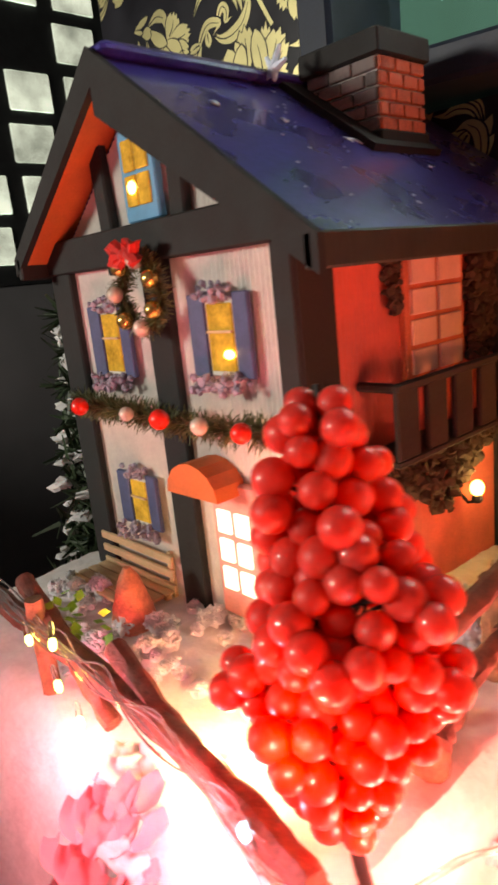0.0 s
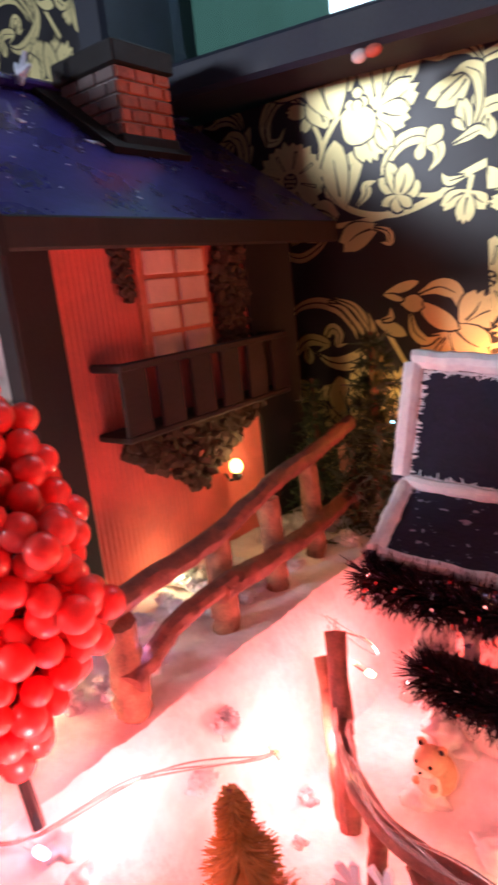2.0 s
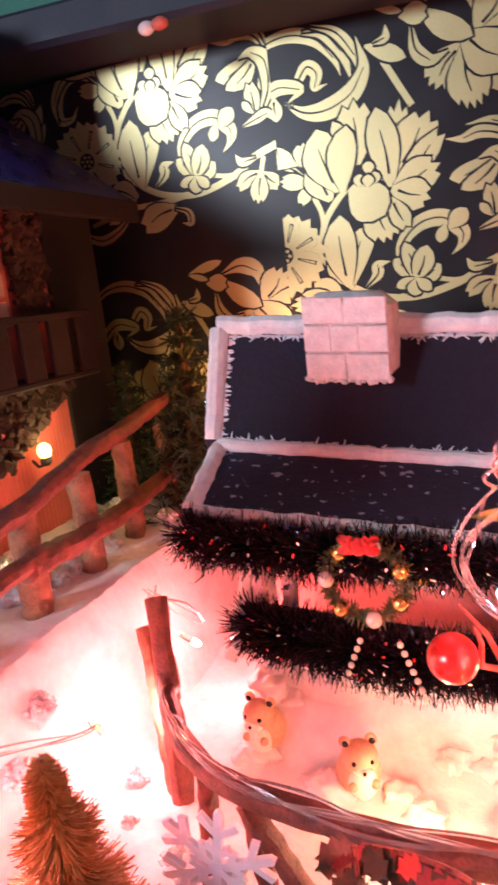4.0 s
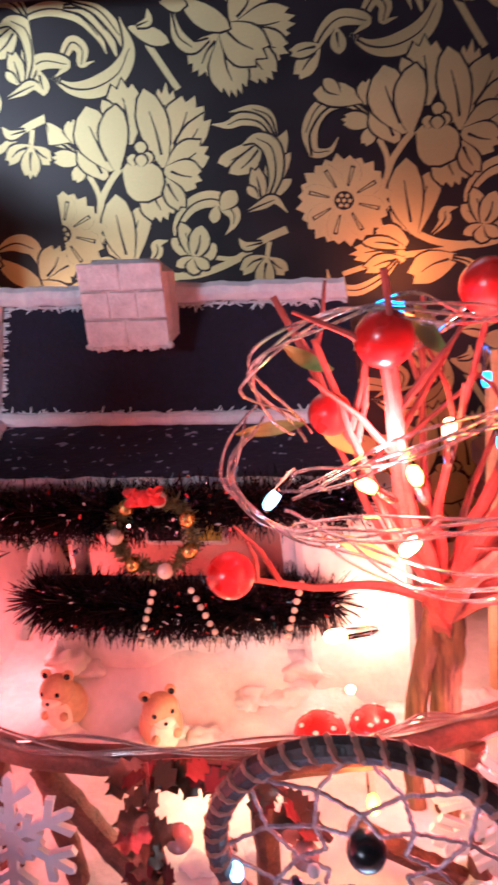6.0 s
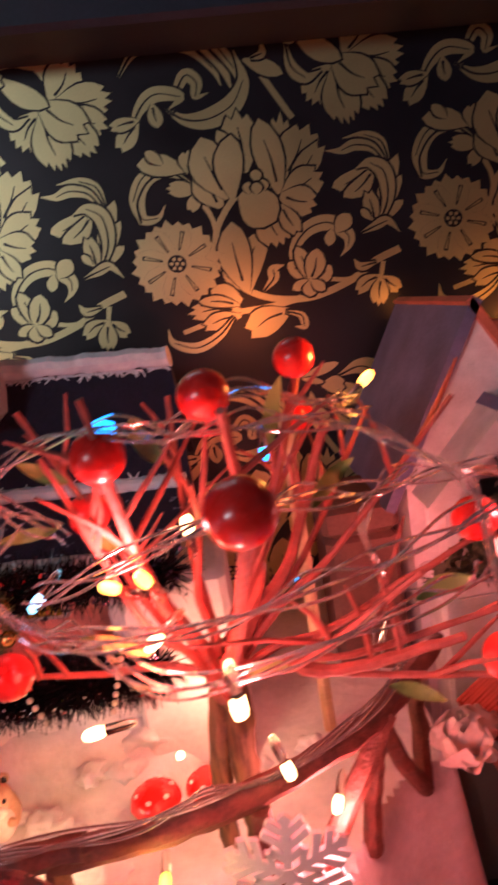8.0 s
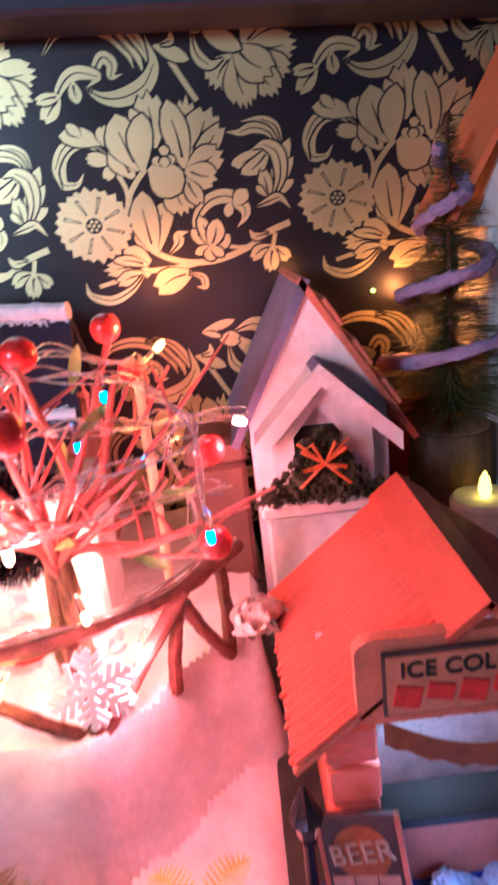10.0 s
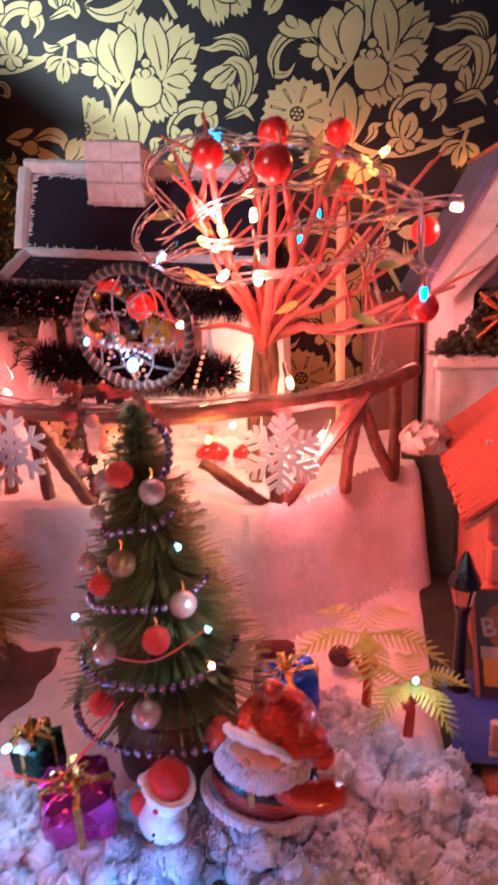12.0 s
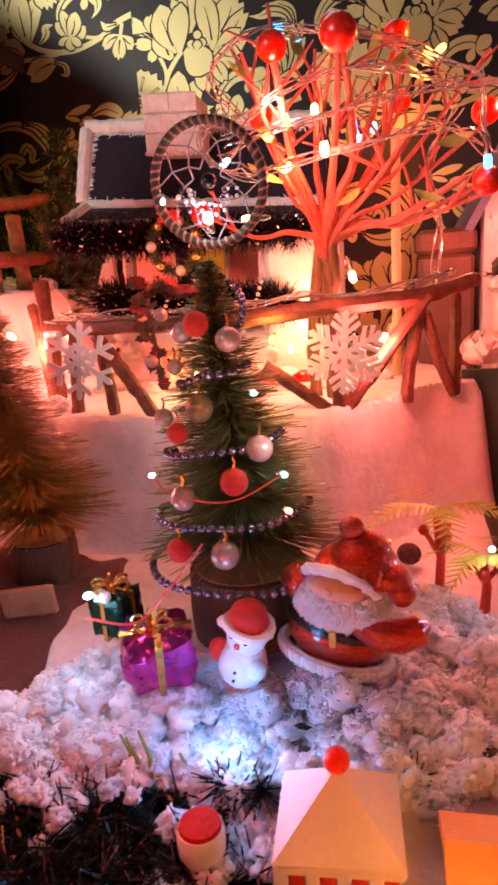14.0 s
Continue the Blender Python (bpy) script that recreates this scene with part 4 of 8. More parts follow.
# round-headed door with a hood
door = part("door", Geo().box((-0.172, HY0 - 0.002, 0.368), (0.034, 0.006, 0.078), bevel=0.001), PAPER_PINK, house, "pale pink door with glazed squares")
for i in range(2):
    for j in range(3):
        part("pane", Geo().box((-0.179 + 0.014 * i, HY0 - 0.0056, 0.352 + 0.0165 * j), (0.0105, 0.0020, 0.0130), bevel=0.0005), shining("lit_door_pane", (1.0, 0.72, 0.66), 0.9) if (i, j) == (0, 0) else bpy.data.materials["lit_door_pane"], door, smooth=False)
hood = Geo()
for k in range(9):
    a = math.pi * k / 8
    hood.v += [(-0.186 + 0.021 * math.cos(a), HY0 - y, 0.402 + 0.018 * math.sin(a)) for y in (0.0, 0.020)]
hood.f = [(2 * k, 2 * k + 1, 2 * k + 3, 2 * k + 2) for k in range(8)] + [tuple(range(1, 18, 2)), tuple(range(16, -1, -2))]
part("door_hood", hood, SOFFIT, house, "orange rounded door hood", smooth=False)
# side window, balcony, painted shrub
sw = part("window", Geo().box((HX1 + 0.0005, 0.3670, 0.481), (0.004, 0.058, 0.066), bevel=0.0006), STALL_WOOD, house, "gridded side window")
for i in range(2):
    for j in range(4):
        part("pane", Geo().box((HX1 + 0.003, 0.3540 + 0.0260 * i, 0.4575 + 0.0155 * j), (0.0024, 0.0225, 0.0130), bevel=0.0005), PALE_PANE, sw, smooth=False)
BALCONY_BLACK = material("black_stained_wood", (0.018, 0.011, 0.009), 0.8, spread=0.5, scale=60, bump=0.4, stretch=(1, 0.3, 1))
balc = part("balcony", Geo().box((HX1 + 0.011, 0.370, 0.4165), (0.026, 0.146, 0.004), bevel=0.001), BALCONY_BLACK, house, "black wooden balcony")
part("rail", Geo().box((HX1 + 0.0225, 0.370, 0.4530), (0.004, 0.146, 0.0045), bevel=0.001), BALCONY_BLACK, balc)
for k in range(6):
    part("slat", Geo().box((HX1 + 0.0225, 0.306 + 0.0255 * k, 0.4350), (0.003, 0.018, 0.034), bevel=0.0008), BALCONY_BLACK, balc)
for y in (0.299, 0.441):
    part("rail", Geo().box((HX1 + 0.011, y, 0.4530), (0.022, 0.004, 0.0045), bevel=0.001), BALCONY_BLACK, balc)
MOSS = material("dried_brown_moss", (0.034, 0.019, 0.011), 0.9, spread=0.6, scale=120, island=0.8)
part("creeper", blossoms(Geo(), (HX1 + 0.006, 0.365, 0.400), 0.010, 0.030, 0.0, 1, 0.004), MOSS, house)
g = Geo()
for _ in range(520):
    y = 0.312 + 0.118 * rnd.random()
    top = 0.414
    low = 0.368 + 0.034 * abs(y - 0.365) / 0.055
    g.lump((HX1 + 0.001 + 0.007 * rnd.random(), y, low + (top - low) * rnd.random()), 0.002 + 0.0022 * rnd.random(), 0.5)
for _ in range(240):
    g.lump((HX1 + 0.001 + 0.005 * rnd.random(), 0.404 + 0.020 * rnd.random() + 0.006 * math.sin(rnd.random() * 6), 0.452 + 0.066 * rnd.random()), 0.002 + 0.002 * rnd.random(), 0.5)
for _ in range(60):
    g.lump((HX1 + 0.001 + 0.004 * rnd.random(), 0.322 + 0.010 * rnd.random(), 0.485 + 0.030 * rnd.random()), 0.0016 + 0.0014 * rnd.random(), 0.5)
part("creeper", g, MOSS, house, "dried brown moss creeper", smooth=False)


def lantern(xyz, mat, label):
    t = thing("wall_lantern", xyz, label, "lantern")
    x, y, z = xyz
    part("flame", Geo().ball((x, y, z), 0.0042, 10, 7, (1, 1, 1.2)), mat, t)
    part("holder", Geo().lathe((x, y, z - 0.009), [(0.002, 0), (0.0035, 0.002), (0.0030, 0.004), (0.0022, 0.006)], 8), BLACK_TRIM, t)
    part("arm", Geo().tube([(x, y, z - 0.008), (x - 0.006, y, z - 0.010), (x - 0.010, y, z - 0.006)], 0.0010, 6), BLACK_TRIM, t)


lantern((-0.106, 0.390, 0.376), L_LANTERN, "small glowing warm lantern on the house wall")
lamp("bulb_lantern", (-0.096, 0.392, 0.380), 0.020, (1.0, 0.72, 0.3))
# unseen lamp added by the path to light the foot of the wall
lamp("bulb_path", (-0.098, 0.318, 0.335), 0.013, (1.0, 0.75, 0.35))


# wreath and garland on the front
def wreath(centre, r, tube_r, mats, label, bow=1.0, name="wreath"):
    t = thing(name, (centre[0], centre[1], centre[2] - r), label, "wreath")
    ring = [(centre[0] + r * math.cos(a * 0.2618), centre[1] - 0.002, centre[2] + r * math.sin(a * 0.2618)) for a in range(25)]
    part("ring", bristles(Geo(), ring, 1300, tube_r, 0.0006), mats, t, smooth=False)
    for k in range(7):
        a = k * 0.898 + 0.4
        g = Geo().ball((centre[0] + r * math.cos(a), centre[1] - tube_r * 0.8, centre[2] + r * math.sin(a)), 0.0010 + tube_r * 0.46, 12, 8)
        part("bauble", g, PEARL if k % 2 else GOLD, t)
    if bow:
        g = Geo()
        for s in (-1, 1):
            for lift in (0.5, -0.25):
                top = (centre[0], centre[1] - 0.008, centre[2] + r + 0.002)
                g.tube([top, (top[0] + s * 0.006 * bow, top[1] - 0.002, top[2] + (0.007 * lift + 0.002) * bow), (top[0] + s * 0.011 * bow, top[1] - 0.001, top[2] + 0.011 * lift * bow), (top[0] + s * 0.006 * bow, top[1], top[2] + (0.004 * lift - 0.003) * bow), top], [0.002 * bow, 0.0034 * bow, 0.0036 * bow, 0.0030 * bow, 0.002 * bow], 6)
        g.ball((centre[0], centre[1] - 0.009, centre[2] + r + 0.002), 0.0034, 8, 6)
        part("bow", g, RED_FELT, t, "red ribbon bow")
    return t


wreath((-0.2150, HY0 - 0.012, 0.507), 0.0175, 0.0080, PINE, "green Christmas wreath with pearl and gold baubles and red bow")
gar = thing("garland", (-0.225, HY0 - 0.008, 0.425), "green pine garland with red and pearl baubles across the front", "garland")
line = curve_pts([(-0.318, 0.258, 0.442), (-0.285, 0.251, 0.442), (-0.240, 0.250, 0.441), (-0.190, 0.250, 0.438), (-0.128, 0.251, 0.440)], 8)
part("greenery", bristles(Geo(), line, 3000, 0.0105, 0.0006), PINE, gar, smooth=False)
for k, (x, m, r) in enumerate(((-0.284, RED_GLOSS, 0.0055), (-0.232, PEARL, 0.0042), (-0.201, RED_GLOSS, 0.0055), (-0.168, PEARL, 0.0046), (-0.138, RED_GLOSS, 0.005))):
    part("bauble", Geo().ball((x, 0.239, 0.444 - 0.0005 * k), r), m, gar)

# bench by the door
bench = thing("bench", (-0.278, 0.240, 0.32), "small pale wooden slatted bench before the house", "bench")
for k in range(3):
    part("back_slat", Geo().box((-0.276, 0.2575, 0.347 - 0.0095 * k), (0.082, 0.0025, 0.0055), bevel=0.0005), BENCH, bench)
for k in range(4):
    part("seat_slat", Geo().box((-0.276, 0.2525 - 0.0078 * k, 0.3235 + 0.003), (0.080, 0.0068, 0.0024), bevel=0.0005), BENCH, bench)
for x in (-0.312, -0.241):
    part("back_post", Geo().box((x, 0.2600, 0.3345), (0.004, 0.003, 0.033), bevel=0.0005), BENCH, bench)
    part("leg", Geo().box((x, 0.2305, 0.3220), (0.004, 0.004, 0.012), bevel=0.0005), BENCH, bench)
    part("leg", Geo().box((x, 0.2540, 0.3200), (0.004, 0.004, 0.010), bevel=0.0005), BENCH, bench)
g = Geo().lathe((-0.232, 0.224, 0.318), [(0.0115, 0), (0.0135, 0.006), (0.012, 0.014), (0.009, 0.024), (0.006, 0.033), (0.002, 0.039)], 14)
solo("cone_tree", g, material("orange_frosted_cone", (0.70, 0.24, 0.14), 0.8, spread=0.3, scale=200, bump=0.8), "orange-pink frosted cone tree by the bench", "cone tree")

# frosted fir behind the house corner
def fir(base, h, r, mat, label, count=2600, tip_mat=None, frost=0):
    t = thing("fir_tree", base, label, "fir tree")
    x, y, z = base
    part("trunk", Geo().tube([(x, y, z), (x, y, z + h)], [r * 0.10, r * 0.03], 8), BARK, t)
    g = Geo()
    for k in range(12):
        f = k / 11
        zz, rr = z + h * (0.10 + 0.86 * f), r * (1 - 0.9 * f)
        nb = max(4, int(13 * (1 - f) + 3))
        for b in range(nb):
            a = b * 6.283 / nb + k * 0.7 + 0.3 * rnd.random()
            ln = rr * (0.75 + 0.35 * rnd.random())
            tip = (x + ln * math.cos(a), y + ln * math.sin(a), zz - ln * 0.32)
            bristles(g, [(x, y, zz), tip], max(6, count // 60), h * 0.07, h * 0.0062)
    part("foliage", g, mat, t, smooth=False)
    if frost:
        g = Geo()
        for _ in range(frost):
            f = rnd.random()
            a, rr = rnd.random() * 6.283, r * (1 - 0.9 * f) * (0.5 + 0.5 * rnd.random())
            g.lump((x + rr * math.cos(a), y + rr * math.sin(a), z + h * (0.08 + 0.86 * f) - rr * 0.25), h * 0.018 * (0.5 + rnd.random()), 0.5, (1.3, 1.3, 0.6))
        part("frost", g, COTTON, t, "clumps of white frost", smooth=False)
    return t


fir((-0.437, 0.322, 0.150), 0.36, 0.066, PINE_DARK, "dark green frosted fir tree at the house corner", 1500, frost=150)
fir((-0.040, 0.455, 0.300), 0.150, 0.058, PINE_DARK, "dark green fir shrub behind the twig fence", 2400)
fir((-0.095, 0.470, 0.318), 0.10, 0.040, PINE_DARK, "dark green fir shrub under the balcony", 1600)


# ---- the house with the frosted navy roof ----
def tilt2(p):
    return (p[0], p[1], p[2] - 0.075 * (p[0] - 0.005))


def tgeo(g):
    g.v = [tilt2(p) for p in g.v]
    return g


cot = thing("frosted_cottage", (0.095, 0.38, 0.25), "craft cottage with navy felt roof, frosted edges and white chimney", "model house")
WX0, WX1, WY0, WY1 = 0.036, 0.182, 0.372, 0.470
part("wall", tgeo(Geo().box(((WX0 + WX1) / 2, (WY0 + WY1) / 2 + 0.004, 0.307), (WX1 - WX0, WY1 - WY0 - 0.008, 0.122), bevel=0.002)), PAPER_PINK, cot, "pale pink card walls")
part("wall", tgeo(Geo().box((0.176, 0.350, 0.303), (0.046, 0.050, 0.106), bevel=0.003)), CRAFT_WHITE, cot, "white front bay")
up = Geo().prism(((0.004, 0.384, 0.379), (0.188, 0.384, 0.379)), ((0.186, 0.416, 0.438), (0.003, 0.416, 0.438)), 0.006)
part("roof", tgeo(up), FELT_NAVY, cot, "navy felt roof")
part("roof", tgeo(Geo().prism(((0.186, 0.470, 0.379), (0.004, 0.470, 0.379)), ((0.003, 0.417, 0.438), (0.186, 0.417, 0.438)), 0.006)), FELT_NAVY, cot)
part("porch_roof", tgeo(Geo().prism(((0.016, 0.330, 0.364), (0.180, 0.330, 0.364)), ((0.186, 0.386, 0.379), (0.010, 0.386, 0.379)), 0.006)), FROST_SPARSE, cot, "navy felt porch roof dusted with frost")


def frost_edge(a, b, w, h=0.004):
    """A rough painted band of frost between two points."""
    a, b = Vector(a), Vector(b)
    n = int((b - a).length / 0.0016)
    pts = [a.lerp(b, i / n) + Vector((0, 0.0003 * math.sin(i * 0.7), 0.0003 * math.sin(i * 0.45))) for i in range(n + 1)]
    return Geo().tube(pts, [w * (1 + 0.16 * noise.noise((i * 0.35, w * 900, a.x * 50))) for i in range(len(pts))], 9)


for a, b, w in (((0.006, 0.4145, 0.438), (0.186, 0.4145, 0.438), 0.0054), ((0.0065, 0.4130, 0.436), (0.0085, 0.386, 0.382), 0.0052), ((0.012, 0.3835, 0.3795), (0.186, 0.3835, 0.3795), 0.0038), ((0.012, 0.384, 0.378), (0.020, 0.332, 0.364), 0.0046), ((0.022, 0.3315, 0.3635), (0.178, 0.3315, 0.3635), 0.0030)):
    part("frost_edge", tgeo(frost_edge(a, b, w)), FROST, cot, "brushed white frost edging")
# brush strokes of frost that run from the edges onto the felt
brushed = Geo()
up_way, out = Vector((0, 0.032, 0.059)).normalized(), Vector((0, -0.059, 0.032)).normalized() * 0.0006


def brush_mark(p, d, ln, w):
    p, d = Vector(p) + out, Vector(d).normalized()
    s = d.cross(out).normalized() * w
    brushed.add([p - s, p + s, p + d * ln + s * 0.4, p + d * ln - s * 0.4], [(0, 1, 2, 3)])


for _ in range(260):
    x = 0.010 + 0.174 * rnd.random()
    brush_mark((x, 0.4130, 0.4325), (rnd.gauss(0, 0.35), -0.032, -0.059), 0.002 + 0.0035 * rnd.random(), 0.0006)
for _ in range(130):
    f = rnd.random()
    brush_mark((0.0105, 0.384 + 0.032 * f, 0.3795 + 0.059 * f), (1, 0.3 * rnd.gauss(0, 0.3), 0.0), 0.002 + 0.004 * rnd.random(), 0.0007)
for _ in range(170):
    x = 0.014 + 0.168 * rnd.random()
    brush_mark((x, 0.3855, 0.3822), (rnd.gauss(0, 0.4), 0.032, 0.059), 0.0015 + 0.003 * rnd.random(), 0.0006)
part("frost_stroke", tgeo(brushed), FROST, cot, "ragged brush strokes of frost", smooth=False)
ch = Geo().box((0.0815, 0.402, 0.4335), (0.042, 0.030, 0.042), bevel=0.0060)
for k in range(70):
    # ragged cotton round the chimney's foot
    ch.lump((0.0605 + 0.042 * rnd.random(), 0.3875 + 0.0015 * rnd.random(), 0.4135 + 0.0016 * rnd.random()), 0.0010 + 0.0010 * rnd.random(), 0.5)
CHIM_WHITE = material("chalk_white_clay", (0.86, 0.83, 0.84), 0.85, spread=0.16, scale=160, bump=0.8, fine=700)
chim2 = part("chimney", tgeo(ch), CHIM_WHITE, cot, "white clay block chimney")
for r in range(3):
    for k in range(2 + r % 2):
        x = 0.0615 + 0.040 * (k + 0.5) / (2 + r % 2)
        part("brick", tgeo(Geo().box((x, 0.3872, 0.4205 + 0.0130 * r), (0.0390 / (2 + r % 2), 0.0016, 0.0126), bevel=0.0006)), CHIM_WHITE, chim2)
# porch: posts, windows, tinsel
for x in (0.046, 0.060, 0.150):
    part("post", tgeo(Geo().box((x, 0.338, 0.312), (0.006, 0.006, 0.105), bevel=0.001)), CRAFT_WHITE, cot)
part("window", tgeo(Geo().box((0.100, 0.3705, 0.338), (0.040, 0.004, 0.034), bevel=0.001)), CRAFT_WHITE, cot)
for x, m in ((0.090, GLASS), (0.109, AMBER)):
    part("pane", tgeo(Geo().box((x, 0.368, 0.338), (0.016, 0.002, 0.028))), BLACK_GLOSS if m is GLASS else AMBER, cot, smooth=False)
part("side_strut", Geo().tube([(0.040, 0.345, 0.335), (0.032, 0.328, 0.292)], 0.0034, 6), CRAFT_WHITE, cot)
for pts, cnt, ln, nm in (((( 0.018, 0.326, 0.353), (0.060, 0.322, 0.350), (0.110, 0.322, 0.349), (0.178, 0.324, 0.346)), 8500, 0.0145, "dark sparkling tinsel along the porch roof"), (((0.044, 0.326, 0.312), (0.080, 0.320, 0.309), (0.120, 0.320, 0.306), (0.166, 0.326, 0.304)), 10500, 0.0155, "dark sparkling tinsel along the porch rail")):
    t = thing("tinsel_garland", (pts[1][0], pts[1][1], pts[1][2] - 0.01), nm, "garland")
    q = curve_pts(pts, 8)
    part("tinsel", bristles(Geo(), q, cnt, ln, 0.0005), TINSEL, t, smooth=False)
    # glints and reflected lights on the tinsel are built as small bright pieces
    g = Geo()
    for _ in range(190):
        p = q[rnd.randrange(len(q))]
        g.lump((p[0] + 0.005 * rnd.gauss(0, 1), p[1] - 0.007 * rnd.random(), p[2] + 0.006 * rnd.gauss(0, 1)), 0.0006 + 0.0006 * rnd.random(), 0.4)
    tagged(part("tinsel_glint", g, SILVER, t, smooth=False), "tiny silver lumps put in as glints", kind="stuff")
    for mat, count in ((GLINT, 110), (RED_GLOSS, 24), (GIFT_GREEN, 50)):
        g = Geo()
        for _ in range(count):
            p = q[rnd.randrange(len(q))]
            a = rnd.random() * 6.283
            c = Vector((p[0] + 0.004 * rnd.gauss(0, 1), p[1] - 0.011 * abs(math.cos(a)), p[2] + 0.010 * math.sin(a)))
            d = Vector((rnd.gauss(0, 1), rnd.gauss(0, 1), rnd.gauss(0, 1))).normalized() * (0.0005 + 0.0007 * rnd.random())
            w = d.cross(Vector((0.3, 1, 0.2))).normalized() * 0.0004
            g.add([c - d - w, c + d - w, c + d + w, c - d + w], [(0, 1, 2, 3)])
        tagged(part("tinsel_glint", g, mat, t, smooth=False), "tiny coloured strips put in for reflected lights", kind="stuff")
part("porch_rail", tgeo(Geo().box((0.105, 0.332, 0.314), (0.124, 0.008, 0.016), bevel=0.003)), BLACK_TRIM, cot)
part("porch_floor", tgeo(Geo().box((0.105, 0.348, 0.272), (0.124, 0.030, 0.050), bevel=0.004)), CRAFT_WHITE, cot)
wreath((0.100, 0.316, 0.342), 0.0150, 0.0050, PINE, "small green wreath with red star and pale baubles on the porch", 0.55)
for k in range(3):
    t = thing("bead_string", ((0.098, 0.113, 0.155)[k], 0.3065, 0.296), "string of small pale beads hanging from the porch rail", "bead string")
    for i in range(7):
        part("bead", Geo().ball(((0.098, 0.113, 0.155)[k] + (-0.0014, 0.0014, -0.0012)[k] * i, 0.3065, 0.321 - 0.0036 * i), 0.0013, 8, 6), PEARL, t)


# ---- twig fences ----
def twig(points, r0, r1, seg=9):
    q = curve_pts(points, 7)
    n = len(q)
    q = [p + Vector((rnd.gauss(0, 1), rnd.gauss(0, 1), rnd.gauss(0, 1))) * r0 * 0.05 for p in q]
    return Geo().tube(q, [(r0 + (r1 - r0) * i / (n - 1)) * (0.93 + 0.14 * rnd.random()) for i in range(n)], seg, wob=0.06)


fence = thing("twig_fence", (-0.05, 0.33, 0.32), "rustic twig fence with thick cut posts along the path", "fence")
for y, x, top, r in ((0.232, -0.043, 0.362, 0.0078), (0.303, -0.051, 0.369, 0.0074), (0.350, -0.053, 0.373, 0.0068), (0.396, -0.056, 0.379, 0.0062), (0.450, -0.060, 0.379, 0.0060)):
    part("post", twig([(x, y, 0.312), (x + 0.001, y, 0.338), (x - 0.001, y + 0.001, top)], r, r * 0.92, 10), BARK_CUT, fence)
part("rail", twig([(-0.040, 0.205, 0.364), (-0.046, 0.240, 0.368), (-0.049, 0.298, 0.371), (-0.050, 0.357, 0.383), (-0.050, 0.400, 0.388), (-0.050, 0.440, 0.396)], 0.0058, 0.0046), BARK, fence)
part("rail", twig([(-0.036, 0.228, 0.338), (-0.038, 0.246, 0.345), (-0.039, 0.264, 0.350), (-0.041, 0.300, 0.351)], 0.0052, 0.0046), BARK, fence)
part("rail", twig([(-0.041, 0.290, 0.349), (-0.043, 0.320, 0.347), (-0.046, 0.366, 0.345), (-0.050, 0.420, 0.347), (-0.054, 0.472, 0.352)], 0.0062, 0.0050), BARK, fence)

front_fence = thing("twig_fence", (-0.14, 0.158, 0.32), "low dark twig rail along the front of the upper terrace", "fence")
part("rail", twig([(-0.34, 0.162, 0.360), (-0.255, 0.160, 0.357), (-0.180, 0.162, 0.352), (-0.105, 0.160, 0.350), (-0.060, 0.156, 0.346), (-0.028, 0.152, 0.343)], 0.0062, 0.0056), BARK, front_fence)
part("rail", twig([(-0.235, 0.166, 0.372), (-0.190, 0.164, 0.352), (-0.150, 0.160, 0.332)], 0.0050, 0.0044), BARK, front_fence)
part("rail", twig([(-0.150, 0.166, 0.366), (-0.095, 0.162, 0.344), (-0.055, 0.158, 0.326)], 0.0048, 0.0042), BARK, front_fence)
part("post", twig([(-0.030, 0.153, 0.296), (-0.029, 0.153, 0.322), (-0.030, 0.154, 0.340)], 0.0054, 0.0050), BARK, front_fence)
part("post", twig([(-0.210, 0.160, 0.306), (-0.210, 0.160, 0.372)], 0.0050, 0.0046), BARK_CUT, front_fence)
g = Geo()
for _ in range(26):
    c = Vector((-0.215 + 0.05 * rnd.random(), 0.168 + 0.012 * rnd.random(), 0.352 + 0.022 * rnd.random()))
    d = Vector((rnd.gauss(0, 1), rnd.gauss(0, 1), rnd.gauss(0, 0.6))).normalized() * 0.007
    s = d.cross(Vector((0.2, 0.1, 1))).normalized() * 0.0028
    g.add([c, c + d * 0.5 + s, c + d, c + d * 0.5 - s], [(0, 1, 2, 3)])
part("leaf_sprig", g, material("lime_leaf", (0.20, 0.42, 0.04), 0.5, spread=0.4, scale=150, island=0.5), front_fence, "small bright green leaves", smooth=False)

